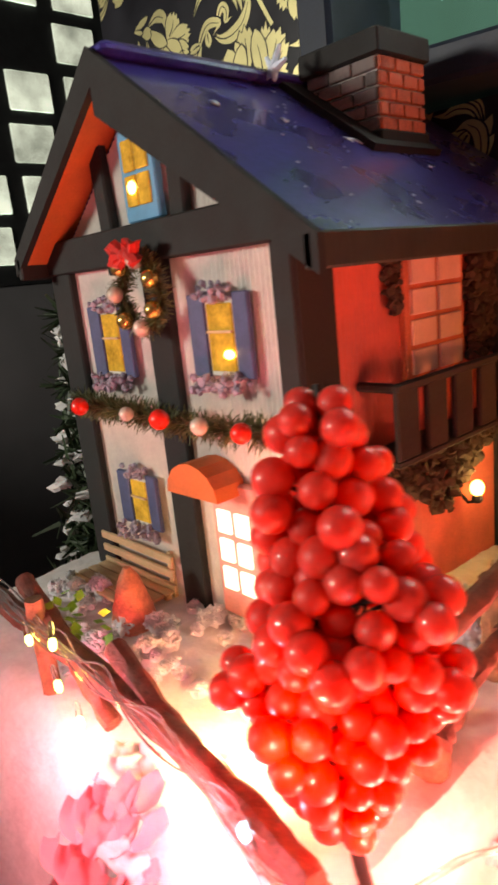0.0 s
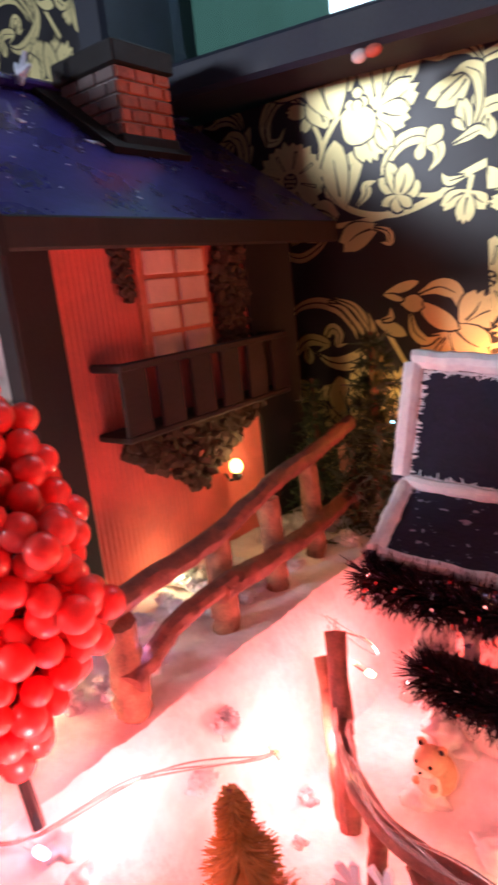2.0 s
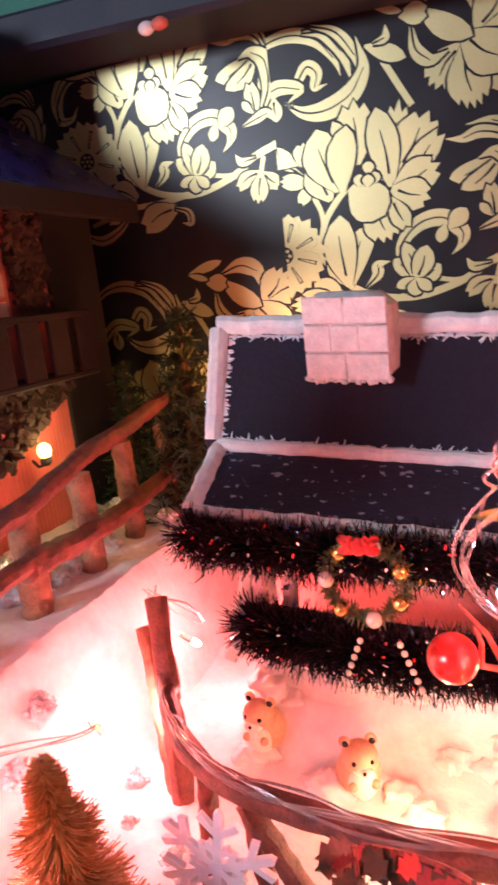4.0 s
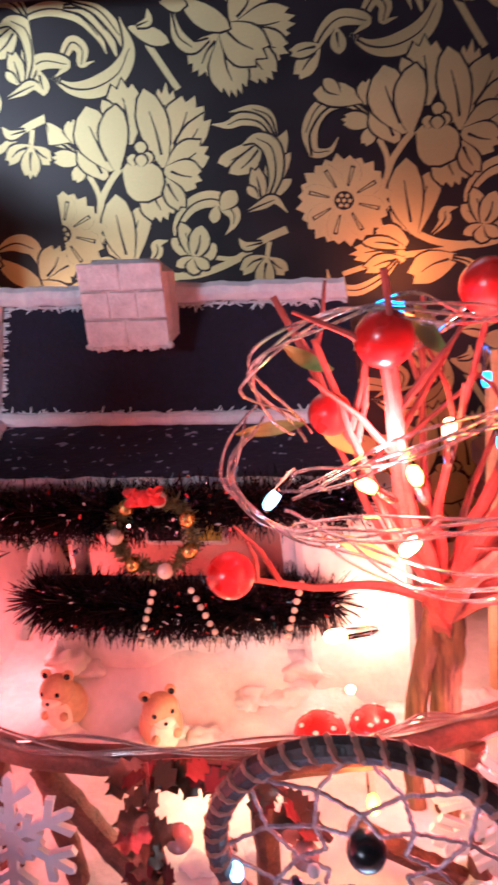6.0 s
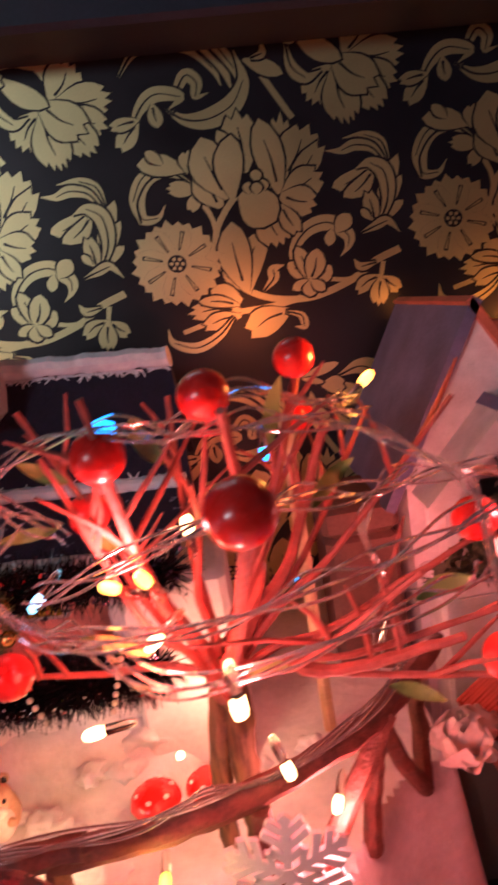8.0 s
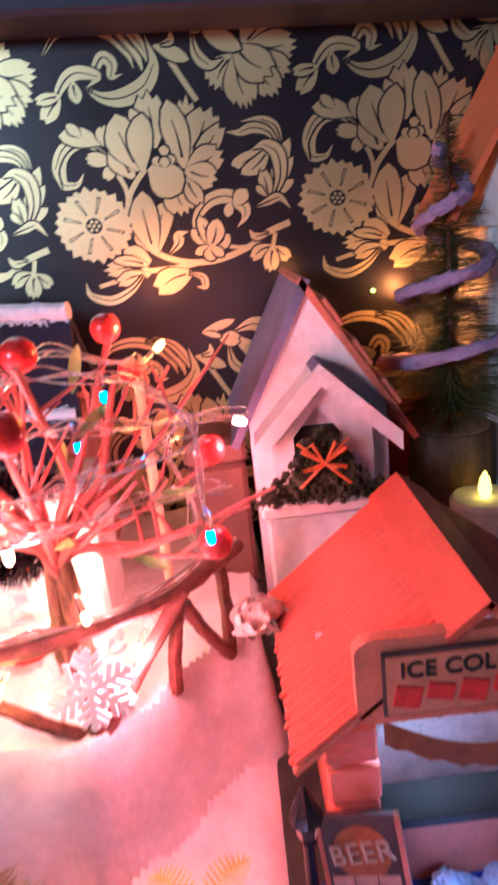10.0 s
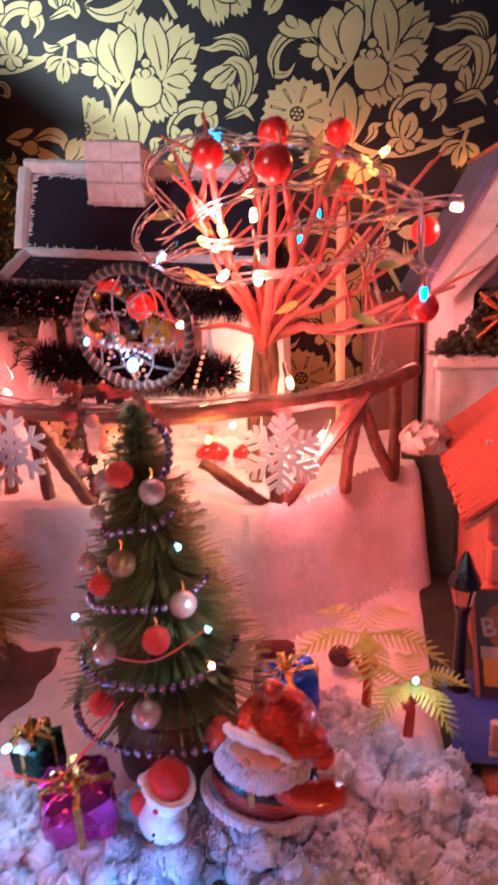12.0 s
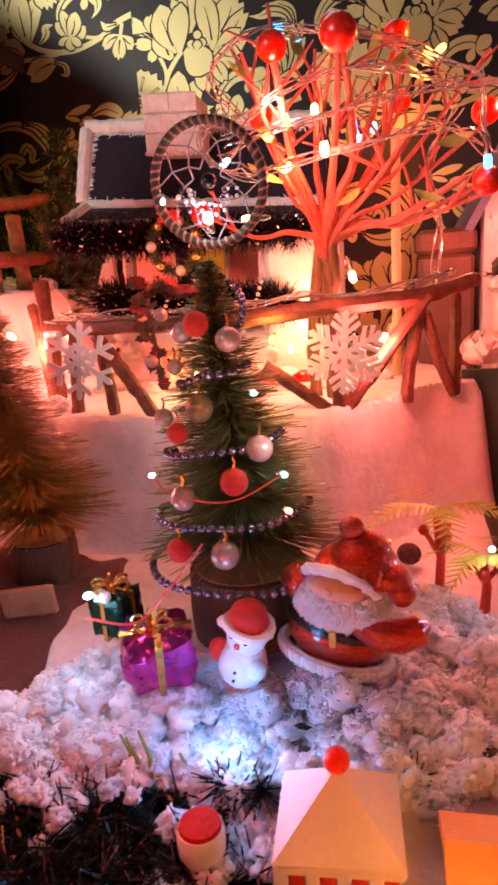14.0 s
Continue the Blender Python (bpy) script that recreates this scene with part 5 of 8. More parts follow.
yard_fence = thing("twig_fence", (0.15, 0.245, 0.25), "dark twig fence with crossed struts round the yard", "fence")
part("rail", twig([(0.012, 0.306, 0.292), (0.030, 0.276, 0.298), (0.060, 0.250, 0.300), (0.108, 0.241, 0.300), (0.150, 0.239, 0.301)], 0.0042, 0.0044), BARK, yard_fence)
part("rail", twig([(0.140, 0.240, 0.299), (0.176, 0.240, 0.302), (0.212, 0.250, 0.304), (0.246, 0.270, 0.305), (0.275, 0.300, 0.311)], 0.0046, 0.0040), BARK, yard_fence)
for pts, r in ((((0.204, 0.246, 0.248), (0.224, 0.256, 0.274), (0.248, 0.270, 0.305)), 0.0040), (((0.200, 0.246, 0.249), (0.184, 0.242, 0.262), (0.166, 0.240, 0.276)), 0.0034), (((0.237, 0.272, 0.249), (0.240, 0.272, 0.275), (0.245, 0.272, 0.300)), 0.0036), (((0.264, 0.297, 0.248), (0.254, 0.284, 0.272), (0.247, 0.274, 0.296)), 0.0034), (((0.264, 0.299, 0.247), (0.265, 0.300, 0.275), (0.264, 0.298, 0.306)), 0.0036), (((0.203, 0.247, 0.246), (0.203, 0.244, 0.272), (0.202, 0.243, 0.300)), 0.0038), (((0.105, 0.242, 0.247), (0.088, 0.243, 0.274), (0.072, 0.246, 0.296)), 0.0040), (((0.078, 0.246, 0.246), (0.076, 0.246, 0.270), (0.072, 0.248, 0.298)), 0.0036), (((0.052, 0.252, 0.246), (0.054, 0.252, 0.270), (0.056, 0.252, 0.298)), 0.0040), (((0.140, 0.240, 0.247), (0.140, 0.240, 0.299)), 0.0038)):
    part("strut", twig(pts, r, r * 0.92), BARK, yard_fence)
part("post", twig([(0.024, 0.284, 0.250), (0.018, 0.294, 0.284), (0.003, 0.318, 0.325)], 0.0050, 0.0050), BARK, yard_fence)
part("post", twig([(0.018, 0.288, 0.250), (0.010, 0.298, 0.278), (-0.004, 0.315, 0.312)], 0.0034, 0.0034), BARK_CUT, yard_fence)


# ---- light chains ----
def bulb(xyz, way, mat, label, ln=0.010, r=0.0022, group="fairy lights"):
    """One fairy light: a clear sleeve and a shining tip."""
    x = Vector(xyz)
    d = Vector(way).normalized()
    t = thing("fairy_light", x, label, "fairy light", group)
    k = min(1.0, ln / 0.0085)
    part("tip", Geo().tube([x - d * 0.0018 * k, x - d * 0.0004 * k, x + d * 0.0016 * k, x + d * 0.0030 * k, x + d * 0.0036 * k], [r * 0.6, r * 0.76, r * 0.74, r * 0.56, r * 0.14], 12), mat, t)
    part("sleeve", Geo().tube([x - d * ln, x - d * ln * 0.8, x - d * 0.0019], [r * 0.3, r * 0.62, r * 0.66], 9), BULB_GLASS, t, "clear plastic sleeve")
    return t


W, R_, O, B, C, G = "glowing warm white fairy light", "glowing red fairy light", "glowing orange fairy light", "glowing blue fairy light", "glowing icy white fairy light", "glowing green fairy light"
for xyz, way, m, lab in (((0.254, 0.269, 0.418), (0.7, 0.2, 0.55), L_ORANGE, O), ((0.184, 0.230, 0.423), (-0.7, 0, 0.3), L_BLUE, B), ((0.222, 0.300, 0.394), (0, 0, -1), L_BLUE, B), ((0.216, 0.262, 0.382), (0.1, 0, -1), L_BLUE, B), ((0.205, 0.194, 0.369), (0.05, 0, -1), L_WARM, R_), ((0.269, 0.210, 0.360), (0.05, 0, -1), L_BLUE, B), ((0.283, 0.238, 0.392), (0.8, -0.2, -0.2), L_RED, R_), ((0.185, 0.228, 0.368), (-0.6, -0.3, -0.4), L_WARM, W), ((0.176, 0.232, 0.382), (-0.5, -0.3, 0.4), L_ORANGE, O), ((0.186, 0.224, 0.386), (-0.2, -0.4, 0.6), L_ORANGE, O), ((0.197, 0.240, 0.392), (0, -0.3, 1), L_WARM, W), ((0.152, 0.246, 0.376), (-0.6, -0.3, -0.6), L_CYAN, C), ((0.166, 0.225, 0.347), (-1, -0.2, 0), L_WARM, W),
                        ((0.226, 0.256, 0.286), (-0.3, -0.6, -0.5), L_WARM, W), ((0.212, 0.236, 0.318), (0.3, -0.3, -0.9), L_WARM, W), ((0.172, 0.234, 0.290), (0, -1, -0.2), L_GREEN, G), ((0.118, 0.277, 0.266), (0, -0.5, 0.6), L_WARM, W), ((0.170, 0.305, 0.276), (0.2, -0.6, 0.5), L_WARM, W),
                        ((0.010, 0.262, 0.297), (0.6, 0.1, -0.6), L_WARM, W), ((0.004, 0.345, 0.288), (0.5, 0.3, -0.5), L_WARM, W), ((0.044, 0.262, 0.301), (0.6, -0.6, -0.2), L_CYAN, C), ((-0.090, 0.176, 0.336), (0.8, 0.3, -0.2), L_WARM, W), ((-0.128, 0.170, 0.330), (-0.6, 0.3, -0.2), L_WARM, W), ((-0.178, 0.152, 0.364), (0.5, -0.3, -0.6), L_LIME, G), ((-0.176, 0.150, 0.345), (0.7, -0.2, -0.5), L_LIME, G), ((-0.205, 0.152, 0.356), (0.8, -0.2, -0.4), L_LIME, G), ((-0.160, 0.150, 0.334), (0.7, -0.3, -0.4), L_WARM, W), ((-0.055, 0.150, 0.347), (0.6, -0.3, -0.4), L_CYAN, C), ((-0.020, 0.170, 0.318), (0.9, 0.1, -0.1), L_CYAN, C),
                        ((-0.036, 0.470, 0.388), (0, -1, 0.1), L_CYAN, C)):
    bulb(xyz, way, m, lab)


def cord(name, label, points, r=0.00042, strands=3, twist=0.0015, mat=WIRE):
    """Twisted clear wires of a light chain along a smooth line."""
    q = curve_pts(points, 14)
    t = thing(name, (q[0][0], q[0][1], q[0][2]), label, "light chain")
    for s in range(strands):
        pts = []
        for i, p in enumerate(q):
            a = i * (0.11 + 0.05 * s) + s * 6.283 / strands
            pts.append(Vector(p) + Vector((math.cos(a), math.sin(a) * 0.6, math.sin(a))) * twist * (0.7 + 0.5 * math.sin(i * 0.13 + s)))
        part("wire", Geo().tube(pts, r, 5), mat, t)
    return t


LBL = "clear twisted wires of a fairy light chain"
cord("light_chain", LBL, [(0.003, 0.318, 0.328), (0.008, 0.308, 0.300), (0.028, 0.276, 0.303), (0.060, 0.248, 0.306), (0.108, 0.238, 0.306), (0.150, 0.236, 0.307), (0.185, 0.238, 0.309), (0.215, 0.250, 0.311), (0.246, 0.268, 0.313), (0.262, 0.290, 0.316)], 0.00062, 4, 0.0026)
cord("light_chain", LBL, [(-0.02, 0.345, 0.315), (0.004, 0.352, 0.296), (0.010, 0.332, 0.316), (0.003, 0.318, 0.326)], 0.00048, 2)
cord("light_chain", LBL, [(-0.300, 0.160, 0.366), (-0.235, 0.156, 0.366), (-0.165, 0.156, 0.358), (-0.105, 0.153, 0.356), (-0.060, 0.149, 0.351), (-0.040, 0.150, 0.336)], 0.0005, 6, 0.0042)
cord("light_chain", LBL, [(-0.060, 0.149, 0.351), (-0.040, 0.150, 0.336), (-0.026, 0.166, 0.322), (-0.012, 0.205, 0.322), (0.002, 0.250, 0.305), (0.006, 0.262, 0.300)], 0.00048, 3, 0.0012)
for pts in (((0.162, 0.250, 0.392), (0.150, 0.235, 0.410), (0.172, 0.225, 0.424), (0.200, 0.225, 0.421), (0.225, 0.232, 0.418), (0.250, 0.240, 0.408), (0.268, 0.222, 0.392), (0.269, 0.210, 0.368)), ((0.158, 0.228, 0.384), (0.182, 0.215, 0.394), (0.210, 0.215, 0.402), (0.238, 0.222, 0.400), (0.262, 0.240, 0.396), (0.286, 0.238, 0.394)), ((0.156, 0.226, 0.376), (0.175, 0.210, 0.379), (0.205, 0.203, 0.383), (0.235, 0.206, 0.388), (0.270, 0.220, 0.392)), ((0.166, 0.235, 0.368), (0.190, 0.208, 0.366), (0.222, 0.206, 0.371), (0.255, 0.215, 0.375), (0.275, 0.240, 0.366)), ((0.190, 0.262, 0.410), (0.214, 0.250, 0.424), (0.236, 0.256, 0.417), (0.252, 0.268, 0.412)), ((0.150, 0.248, 0.398), (0.142, 0.240, 0.385), (0.152, 0.238, 0.372), (0.168, 0.240, 0.366)), ((0.252, 0.300, 0.305), (0.256, 0.290, 0.340), (0.250, 0.280, 0.372), (0.262, 0.262, 0.392))):
    cord("light_chain", LBL, pts, 0.00042, 4, 0.0026)

# ---- fabric flower lying on the slope ----
FX, FY = -0.118, 0.120
ff = thing("fabric_flower", (FX, FY, snow_height(FX, FY)), "large pink and peach fabric flower on the snow slope", "flower")
FABRIC_PINK = material("pink_fabric_petal", (0.78, 0.26, 0.29), 0.75, spread=0.6, scale=60, bump=0.3, sheen=0.4, piece=0.9)
for k in range(34):
    a, d = k * 2.4, 0.003 + 0.0056 * math.sqrt(k)
    px, py = FX + d * math.cos(a), FY + d * math.sin(a) * 0.8
    pz = snow_height(px, py) + 0.020 - 0.5 * d
    g, n = Geo(), 10
    for i in range(n + 1):
        for j in range(n + 1):
            u, v = i / n, 2 * j / n - 1
            w = 0.0074 * math.sin(math.pi * (0.10 + 0.78 * u)) ** 0.7
            g.v.append((0.016 * u - 0.005, v * w, 0.004 * v * v + 0.005 * u * u + 0.0012 * noise.noise((u * 4, v * 3, k * 1.7))))
    g.f = [(i * (n + 1) + j, (i + 1) * (n + 1) + j, (i + 1) * (n + 1) + j + 1, i * (n + 1) + j + 1) for i in range(n) for j in range(n)]
    m = pose(px, py, pz, 0, -8 - 30 * (1 - d / 0.034), math.degrees(a))
    g.v = [tuple(m @ Vector(q)) for q in g.v]
    part("petal_cloth", g, FABRIC_PINK, ff)

# ---- tall bunch of red berries on the terrace ----
spray = thing("berry_spray", (-0.036, 0.172, 0.322), "tall artificial spray thick with glossy red berries", "berry spray")
axis = curve_pts([(-0.029, 0.176, 0.318), (-0.036, 0.177, 0.345), (-0.038, 0.181, 0.372), (-0.040, 0.185, 0.402), (-0.041, 0.187, 0.430), (-0.043, 0.188, 0.452), (-0.046, 0.189, 0.478)], 6)
part("stem", Geo().tube(axis, [0.0024 - 0.0012 * i / len(axis) for i in range(len(axis))], 8), WOOD_DARK, spray)
SWELL = ((0.336, 0.004), (0.352, 0.013), (0.368, 0.023), (0.386, 0.031), (0.404, 0.027), (0.424, 0.027), (0.446, 0.017), (0.464, 0.011), (0.474, 0.009))
placed, tries = [], 0
while len(placed) < 250 and tries < 20000:
    tries += 1
    z = 0.337 + 0.137 * rnd.random()
    p = min(axis, key=lambda q: abs(q.z - z)).copy()
    p.z = z
    wide = next(w0 + (w1 - w0) * (z - z0) / (z1 - z0) for (z0, w0), (z1, w1) in zip(SWELL, SWELL[1:]) if z0 <= z <= z1 + 1e-6)
    a = rnd.random() * 6.283
    wide *= 0.88 + 0.62 * noise.noise((math.cos(a) * 1.4, math.sin(a) * 1.4, z * 60))
    c = p + Vector((math.cos(a), math.sin(a), 0)) * wide * (1 - 0.35 * rnd.random() ** 2)
    if all((c - d).length > 0.0083 for d, _ in placed):
        placed.append((c, p))
RED_BERRY = material("red_berry_skin", (0.84, 0.030, 0.020), 0.55, spread=0.22, scale=120, bump=0.04, coat=0.9, sub=0.8, piece=0.3)
RED_BERRY.node_tree.nodes["Principled BSDF"].inputs["Specular IOR Level"].default_value = 0.35
RED_BERRY.node_tree.nodes["Principled BSDF"].inputs["Coat Roughness"].default_value = 0.07
berry_r = 0.0058
berry_mesh = mesh_of("berry", Geo().ball((0, 0, 0), berry_r, 18, 12, (1, 1, 0.97)), RED_BERRY, Vector((0, 0, 0)))
for c, p in placed:
    o = new("berry", berry_mesh)
    o.location = c - ORIGIN[spray.name]
    o.rotation_euler = (rnd.random() * 3, rnd.random() * 3, 0)
    s = 0.86 + 0.24 * rnd.random()
    o.scale = (s, s, s)
    o.parent = spray
    if rnd.random() < 0.5:
        part("stalk", Geo().tube([p - Vector((0, 0, 0.012)), (p + c) / 2 - Vector((0, 0, 0.006)), c], 0.0007, 5), WOOD_DARK, spray)

# ---- red twig tree with berries in the yard ----
tree = thing("berry_tree", (0.196, 0.268, 0.252), "red-lit twig tree with large red berries and yellow-green leaves", "twig tree")
TWIG_RED = material("red_brown_twig", (0.36, 0.085, 0.062), 0.55, spread=0.4, scale=140, bump=0.6, fine=700)
TRUNK = material("striped_brown_bark", (0.17, 0.105, 0.045), 0.7, spread=0.75, scale=420, bump=1.0, fine=900, stretch=(1, 1, 0.10))
part("trunk", twig([(0.198, 0.270, 0.246), (0.199, 0.268, 0.272), (0.198, 0.265, 0.298), (0.199, 0.261, 0.322), (0.199, 0.257, 0.346)], 0.0046, 0.0050, 12), TRUNK, tree)
part("trunk", twig([(0.189, 0.272, 0.246), (0.188, 0.269, 0.272), (0.190, 0.266, 0.300), (0.194, 0.261, 0.324), (0.197, 0.258, 0.342)], 0.0034, 0.0038, 10), TRUNK, tree)
part("knot", Geo().lump((0.197, 0.259, 0.334), 0.0066, 0.35, (0.95, 0.9, 1.5)), TWIG_RED, tree, "gnarled joint where the branches part")
top = Vector((0.198, 0.258, 0.342))
# branch ends: the first nine carry berries
ENDS = ((0.207, 0.240, 0.420), (0.234, 0.270, 0.423), (0.212, 0.194, 0.403), (0.169, 0.254, 0.391), (0.1377, 0.2493, 0.3532), (0.271, 0.235, 0.378), (0.270, 0.218, 0.348), (0.181, 0.226, 0.412), (0.236, 0.300, 0.400))
EXTRA = ((0.181, 0.220, 0.432), (0.211, 0.222, 0.424), (0.238, 0.250, 0.412), (0.262, 0.225, 0.356), (0.157, 0.250, 0.428), (0.275, 0.255, 0.412), (0.248, 0.205, 0.385), (0.166, 0.232, 0.418), (0.284, 0.232, 0.360), (0.256, 0.280, 0.408), (0.196, 0.262, 0.424))
for k, e in enumerate(ENDS + EXTRA):
    e = Vector(e)
    foot = top + Vector((0, 0, -0.012 * rnd.random() - 0.002))
    mid = foot.lerp(e, 0.5) + Vector((rnd.gauss(0, 0.004), rnd.gauss(0, 0.004), -0.004))
    thick = 0.0029 if k in (1, 2, 7, 10, 11, 12) else 0.0018
    part("branch", twig([foot, foot.lerp(mid, 0.5) + Vector((0, 0, 0.003)), mid, e], thick, thick * 0.45, 7), TWIG_RED, tree)
    for _ in range(2):
        s = mid.lerp(e, 0.2 + 0.6 * rnd.random())
        w = s + Vector((rnd.gauss(0, 0.014), rnd.gauss(0, 0.010), 0.012 + 0.014 * rnd.random()))
        part("twig", Geo().tube([s, s.lerp(w, 0.5) + Vector((0.001, 0, 0.001)), w], [0.0010, 0.0008, 0.0004], 6), TWIG_RED, tree)
for k, (e, r) in enumerate(zip(ENDS, (0.0068, 0.0062, 0.0072, 0.0060, 0.0068, 0.0060, 0.0062, 0.0066, 0.0056))):
    c = Vector(e) + Vector((0, 0, r * 0.8)) if k != 4 else Vector(e)
    part("berry", Geo().ball(c, r, 20, 14), RED_GLOSS, tree, "glossy red berry")
LEAF_YEL = material("yellow_green_leaf", (0.17, 0.22, 0.05), 0.5, spread=0.6, scale=120, piece=0.8)
for x, y, z, dx, dy, dz in ((0.195, 0.230, 0.412, -0.5, 0.1, 1), (0.228, 0.220, 0.398, 0.9, 0.1, 0.8), (0.170, 0.236, 0.410, -0.8, 0, 0.5), (0.162, 0.244, 0.396, -1, 0.1, -0.1), (0.222, 0.246, 0.408, 0.3, 0, 1), (0.250, 0.222, 0.370, 1, 0, 0.2), (0.212, 0.246, 0.376, 0.2, -0.2, 1), (0.240, 0.216, 0.352, 0.8, -0.2, -0.3), (0.182, 0.232, 0.362, -0.8, -0.2, 0.5), (0.176, 0.250, 0.385, -0.7, 0, 0.7), (0.206, 0.234, 0.350, 0.6, -0.5, 0.3)):
    d = Vector((dx, dy, dz)).normalized()
    s = d.cross(Vector((0.3, -0.9, 0.2))).normalized()
    n = d.cross(s) * 0.002
    c, ln, w = Vector((x, y, z)), 0.013 + 0.007 * rnd.random(), 0.0018 + 0.0010 * rnd.random()
    vs = []
    for i in range(7):
        t = i / 6
        ww = w * math.sin(math.pi * min(1, t * 0.94 + 0.04)) ** 0.8
        m = c + d * ln * t + n * math.sin(t * 3) * 1.5
        vs += [m - s * ww, m + n * 0.3, m + s * ww]
    gg = Geo().add(vs, [q for i in range(6) for q in ((3 * i, 3 * i + 1, 3 * i + 4, 3 * i + 3), (3 * i + 1, 3 * i + 2, 3 * i + 5, 3 * i + 4))])
    part("leaf", gg, LEAF_YEL, tree)


# ---- yard figures ----
def mushroom(x, y, r):
    z = snow_height(x, y)
    t = thing("toadstool", (x, y, z), "red toadstool with white dots in the yard snow", "toadstool", "toadstools")
    part("stalk", Geo().lathe((x, y, z - 0.003), [(r * 0.30, 0), (r * 0.26, r * 0.6), (r * 0.30, r * 1.0)], 10), CRAFT_WHITE, t)
    part("cap", Geo().lathe((x, y, z + r * 0.55), [(r * 0.3, -0.0005), (r, 0), (r * 0.93, r * 0.26), (r * 0.72, r * 0.48), (r * 0.4, r * 0.62), (r * 0.05, r * 0.66)], 16), RED_GLOSS, t)
    for k in range(6):
        a = k * 1.05 + 0.3
        part("dot", Geo().ball((x + r * 0.66 * math.cos(a), y + r * 0.66 * math.sin(a), z + r * 1.02), r * 0.13, 8, 5, (1, 1, 0.5)), CRAFT_WHITE, t)


mushroom(0.157, 0.304, 0.0105)
mushroom(0.178, 0.309, 0.0095)


# ---- snowflakes hanging on the fence ----
def snowflake(c, r, ornate, turn, label):
    t = thing("snowflake_ornament", (c[0], c[1], c[2] - r), label, "snowflake")
    w = r * 0.064
    part("hub", Geo().plate([(w * 2.1 * math.cos(k * 1.047), w * 2.1 * math.sin(k * 1.047)) for k in range(6)], 0.0024, Matrix.Translation((c[0], c[1] - 0.0003, c[2]))), ICE_FLAKE, t, smooth=False)
    for k in range(6):
        m = Matrix.Translation(c) @ pose(0, 0, 0, 0, k * 60 + turn, 0)
        steps = ((0.28, 0.18), (0.62, 0.34)) if not ornate else ((0.30, 0.26), (0.52, 0.40), (0.76, 0.30))
        right = [(w, w * 1.2)]
        for f, ln in steps:
            q = radians(38)
            dx, dz = math.cos(q) * r * ln, math.sin(q) * r * ln
            right += [(w, r * f - w), (w + dx, r * f - w + dz), (w + dx - w * 0.9, r * f + w * 0.7 + dz), (w, r * f + w * 1.1)]
        tip = [(w, r * 0.94), (0.0, r)] if not ornate else [(w, r * 0.90), (w * 1.7, r * 0.97), (0.0, r * 1.06)]
        left = [(-x, z) for x, z in (right + tip[:-1])[::-1]]
        part("arm", Geo().plate(right + tip + left, 0.0018, m), ICE_FLAKE, t, smooth=False)


snowflake((0.0675, 0.231, 0.284), 0.0215, False, 8, "flat white plastic snowflake hanging on the fence")
snowflake((0.207, 0.237, 0.281), 0.0198, True, 4, "lacy pinkish white snowflake hanging on the fence")


# ---- bottle-brush trees on log slices ----
def brush_tree(x, y, z, h, r, mat, count, log_r, log_h, label, lean=(0, 0), wire=0.00026):
    t = thing("bottle_brush_tree", (x, y, z), label, "bottle-brush tree")
    log = part("log_base", Geo().lathe((x, y, z - 0.004), [(log_r, 0), (log_r * 1.02, log_h * 0.5), (log_r * 0.98, log_h + 0.004), (log_r * 0.9, log_h + 0.0045)], 22), LOG_SIDE, t, "bark-covered log slice")
    part("cut_face", Geo().lathe((x, y, z + log_h + 0.0003), [(log_r * 0.9, 0), (log_r * 0.88, 0.0006)], 22), LOG_CUT, log, "pale cut face")
    zb = z + log_h + 0.004
    part("stem", Geo().tube([(x, y, z + log_h), (x + lean[0] * h, y + lean[1] * h, zb + h)], [0.0022, 0.0012], 8), BARK, t)
    g = Geo()
    for _ in range(count):
        f = rnd.random() ** 1.25
        step = 0.80 + 0.20 * math.cos(f * 46)
        ln = (r * (1 - f) ** 0.78 * step + 0.0024) * (0.82 + 0.26 * rnd.random())
        a = rnd.random() * 6.283
        p = Vector((x + lean[0] * h * f, y + lean[1] * h * f, zb + 0.010 + (h - 0.010) * f))
        d = Vector((math.cos(a), math.sin(a), -0.12 + 0.34 * rnd.random() * (0.4 + f))).normalized()
        s = d.cross(Vector((rnd.random() - 0.5, rnd.random() - 0.5, 1))).normalized() * wire
        q = p + d * ln
        g.add([p - s, p + s, q + s, q - s], [(0, 1, 2, 3)])
    part("needle_coat", g, mat, t, "stiff wire bristles", smooth=False)
    return t


XT, XLEAN = (0.1715, 0.151), (-0.075, 0.045)
brush_tree(XT[0], XT[1], 0.184, 0.116, 0.040, PINE_TREE, 5400, 0.0245, 0.024, "dark green bottle-brush Christmas tree on a log slice", XLEAN, 0.00034)
brush_tree(0.057, 0.187, 0.178, 0.122, 0.040, PINE_GOLD, 8500, 0.0165, 0.024, "olive bottle-brush tree on a log slice", (-0.27, 0.22), 0.00024)


# decorations of the Christmas tree
def tree_r(z):
    return 0.040 * max(0.02, 1 - (z - 0.206) / 0.124) ** 0.78 + 0.002


def on_tree(deg, z, out=0.0):
    a, r = radians(deg), tree_r(z) + out
    return Vector((XT[0] + XLEAN[0] * (z - 0.206) + r * math.cos(a), XT[1] + XLEAN[1] * (z - 0.206) + r * math.sin(a), z))


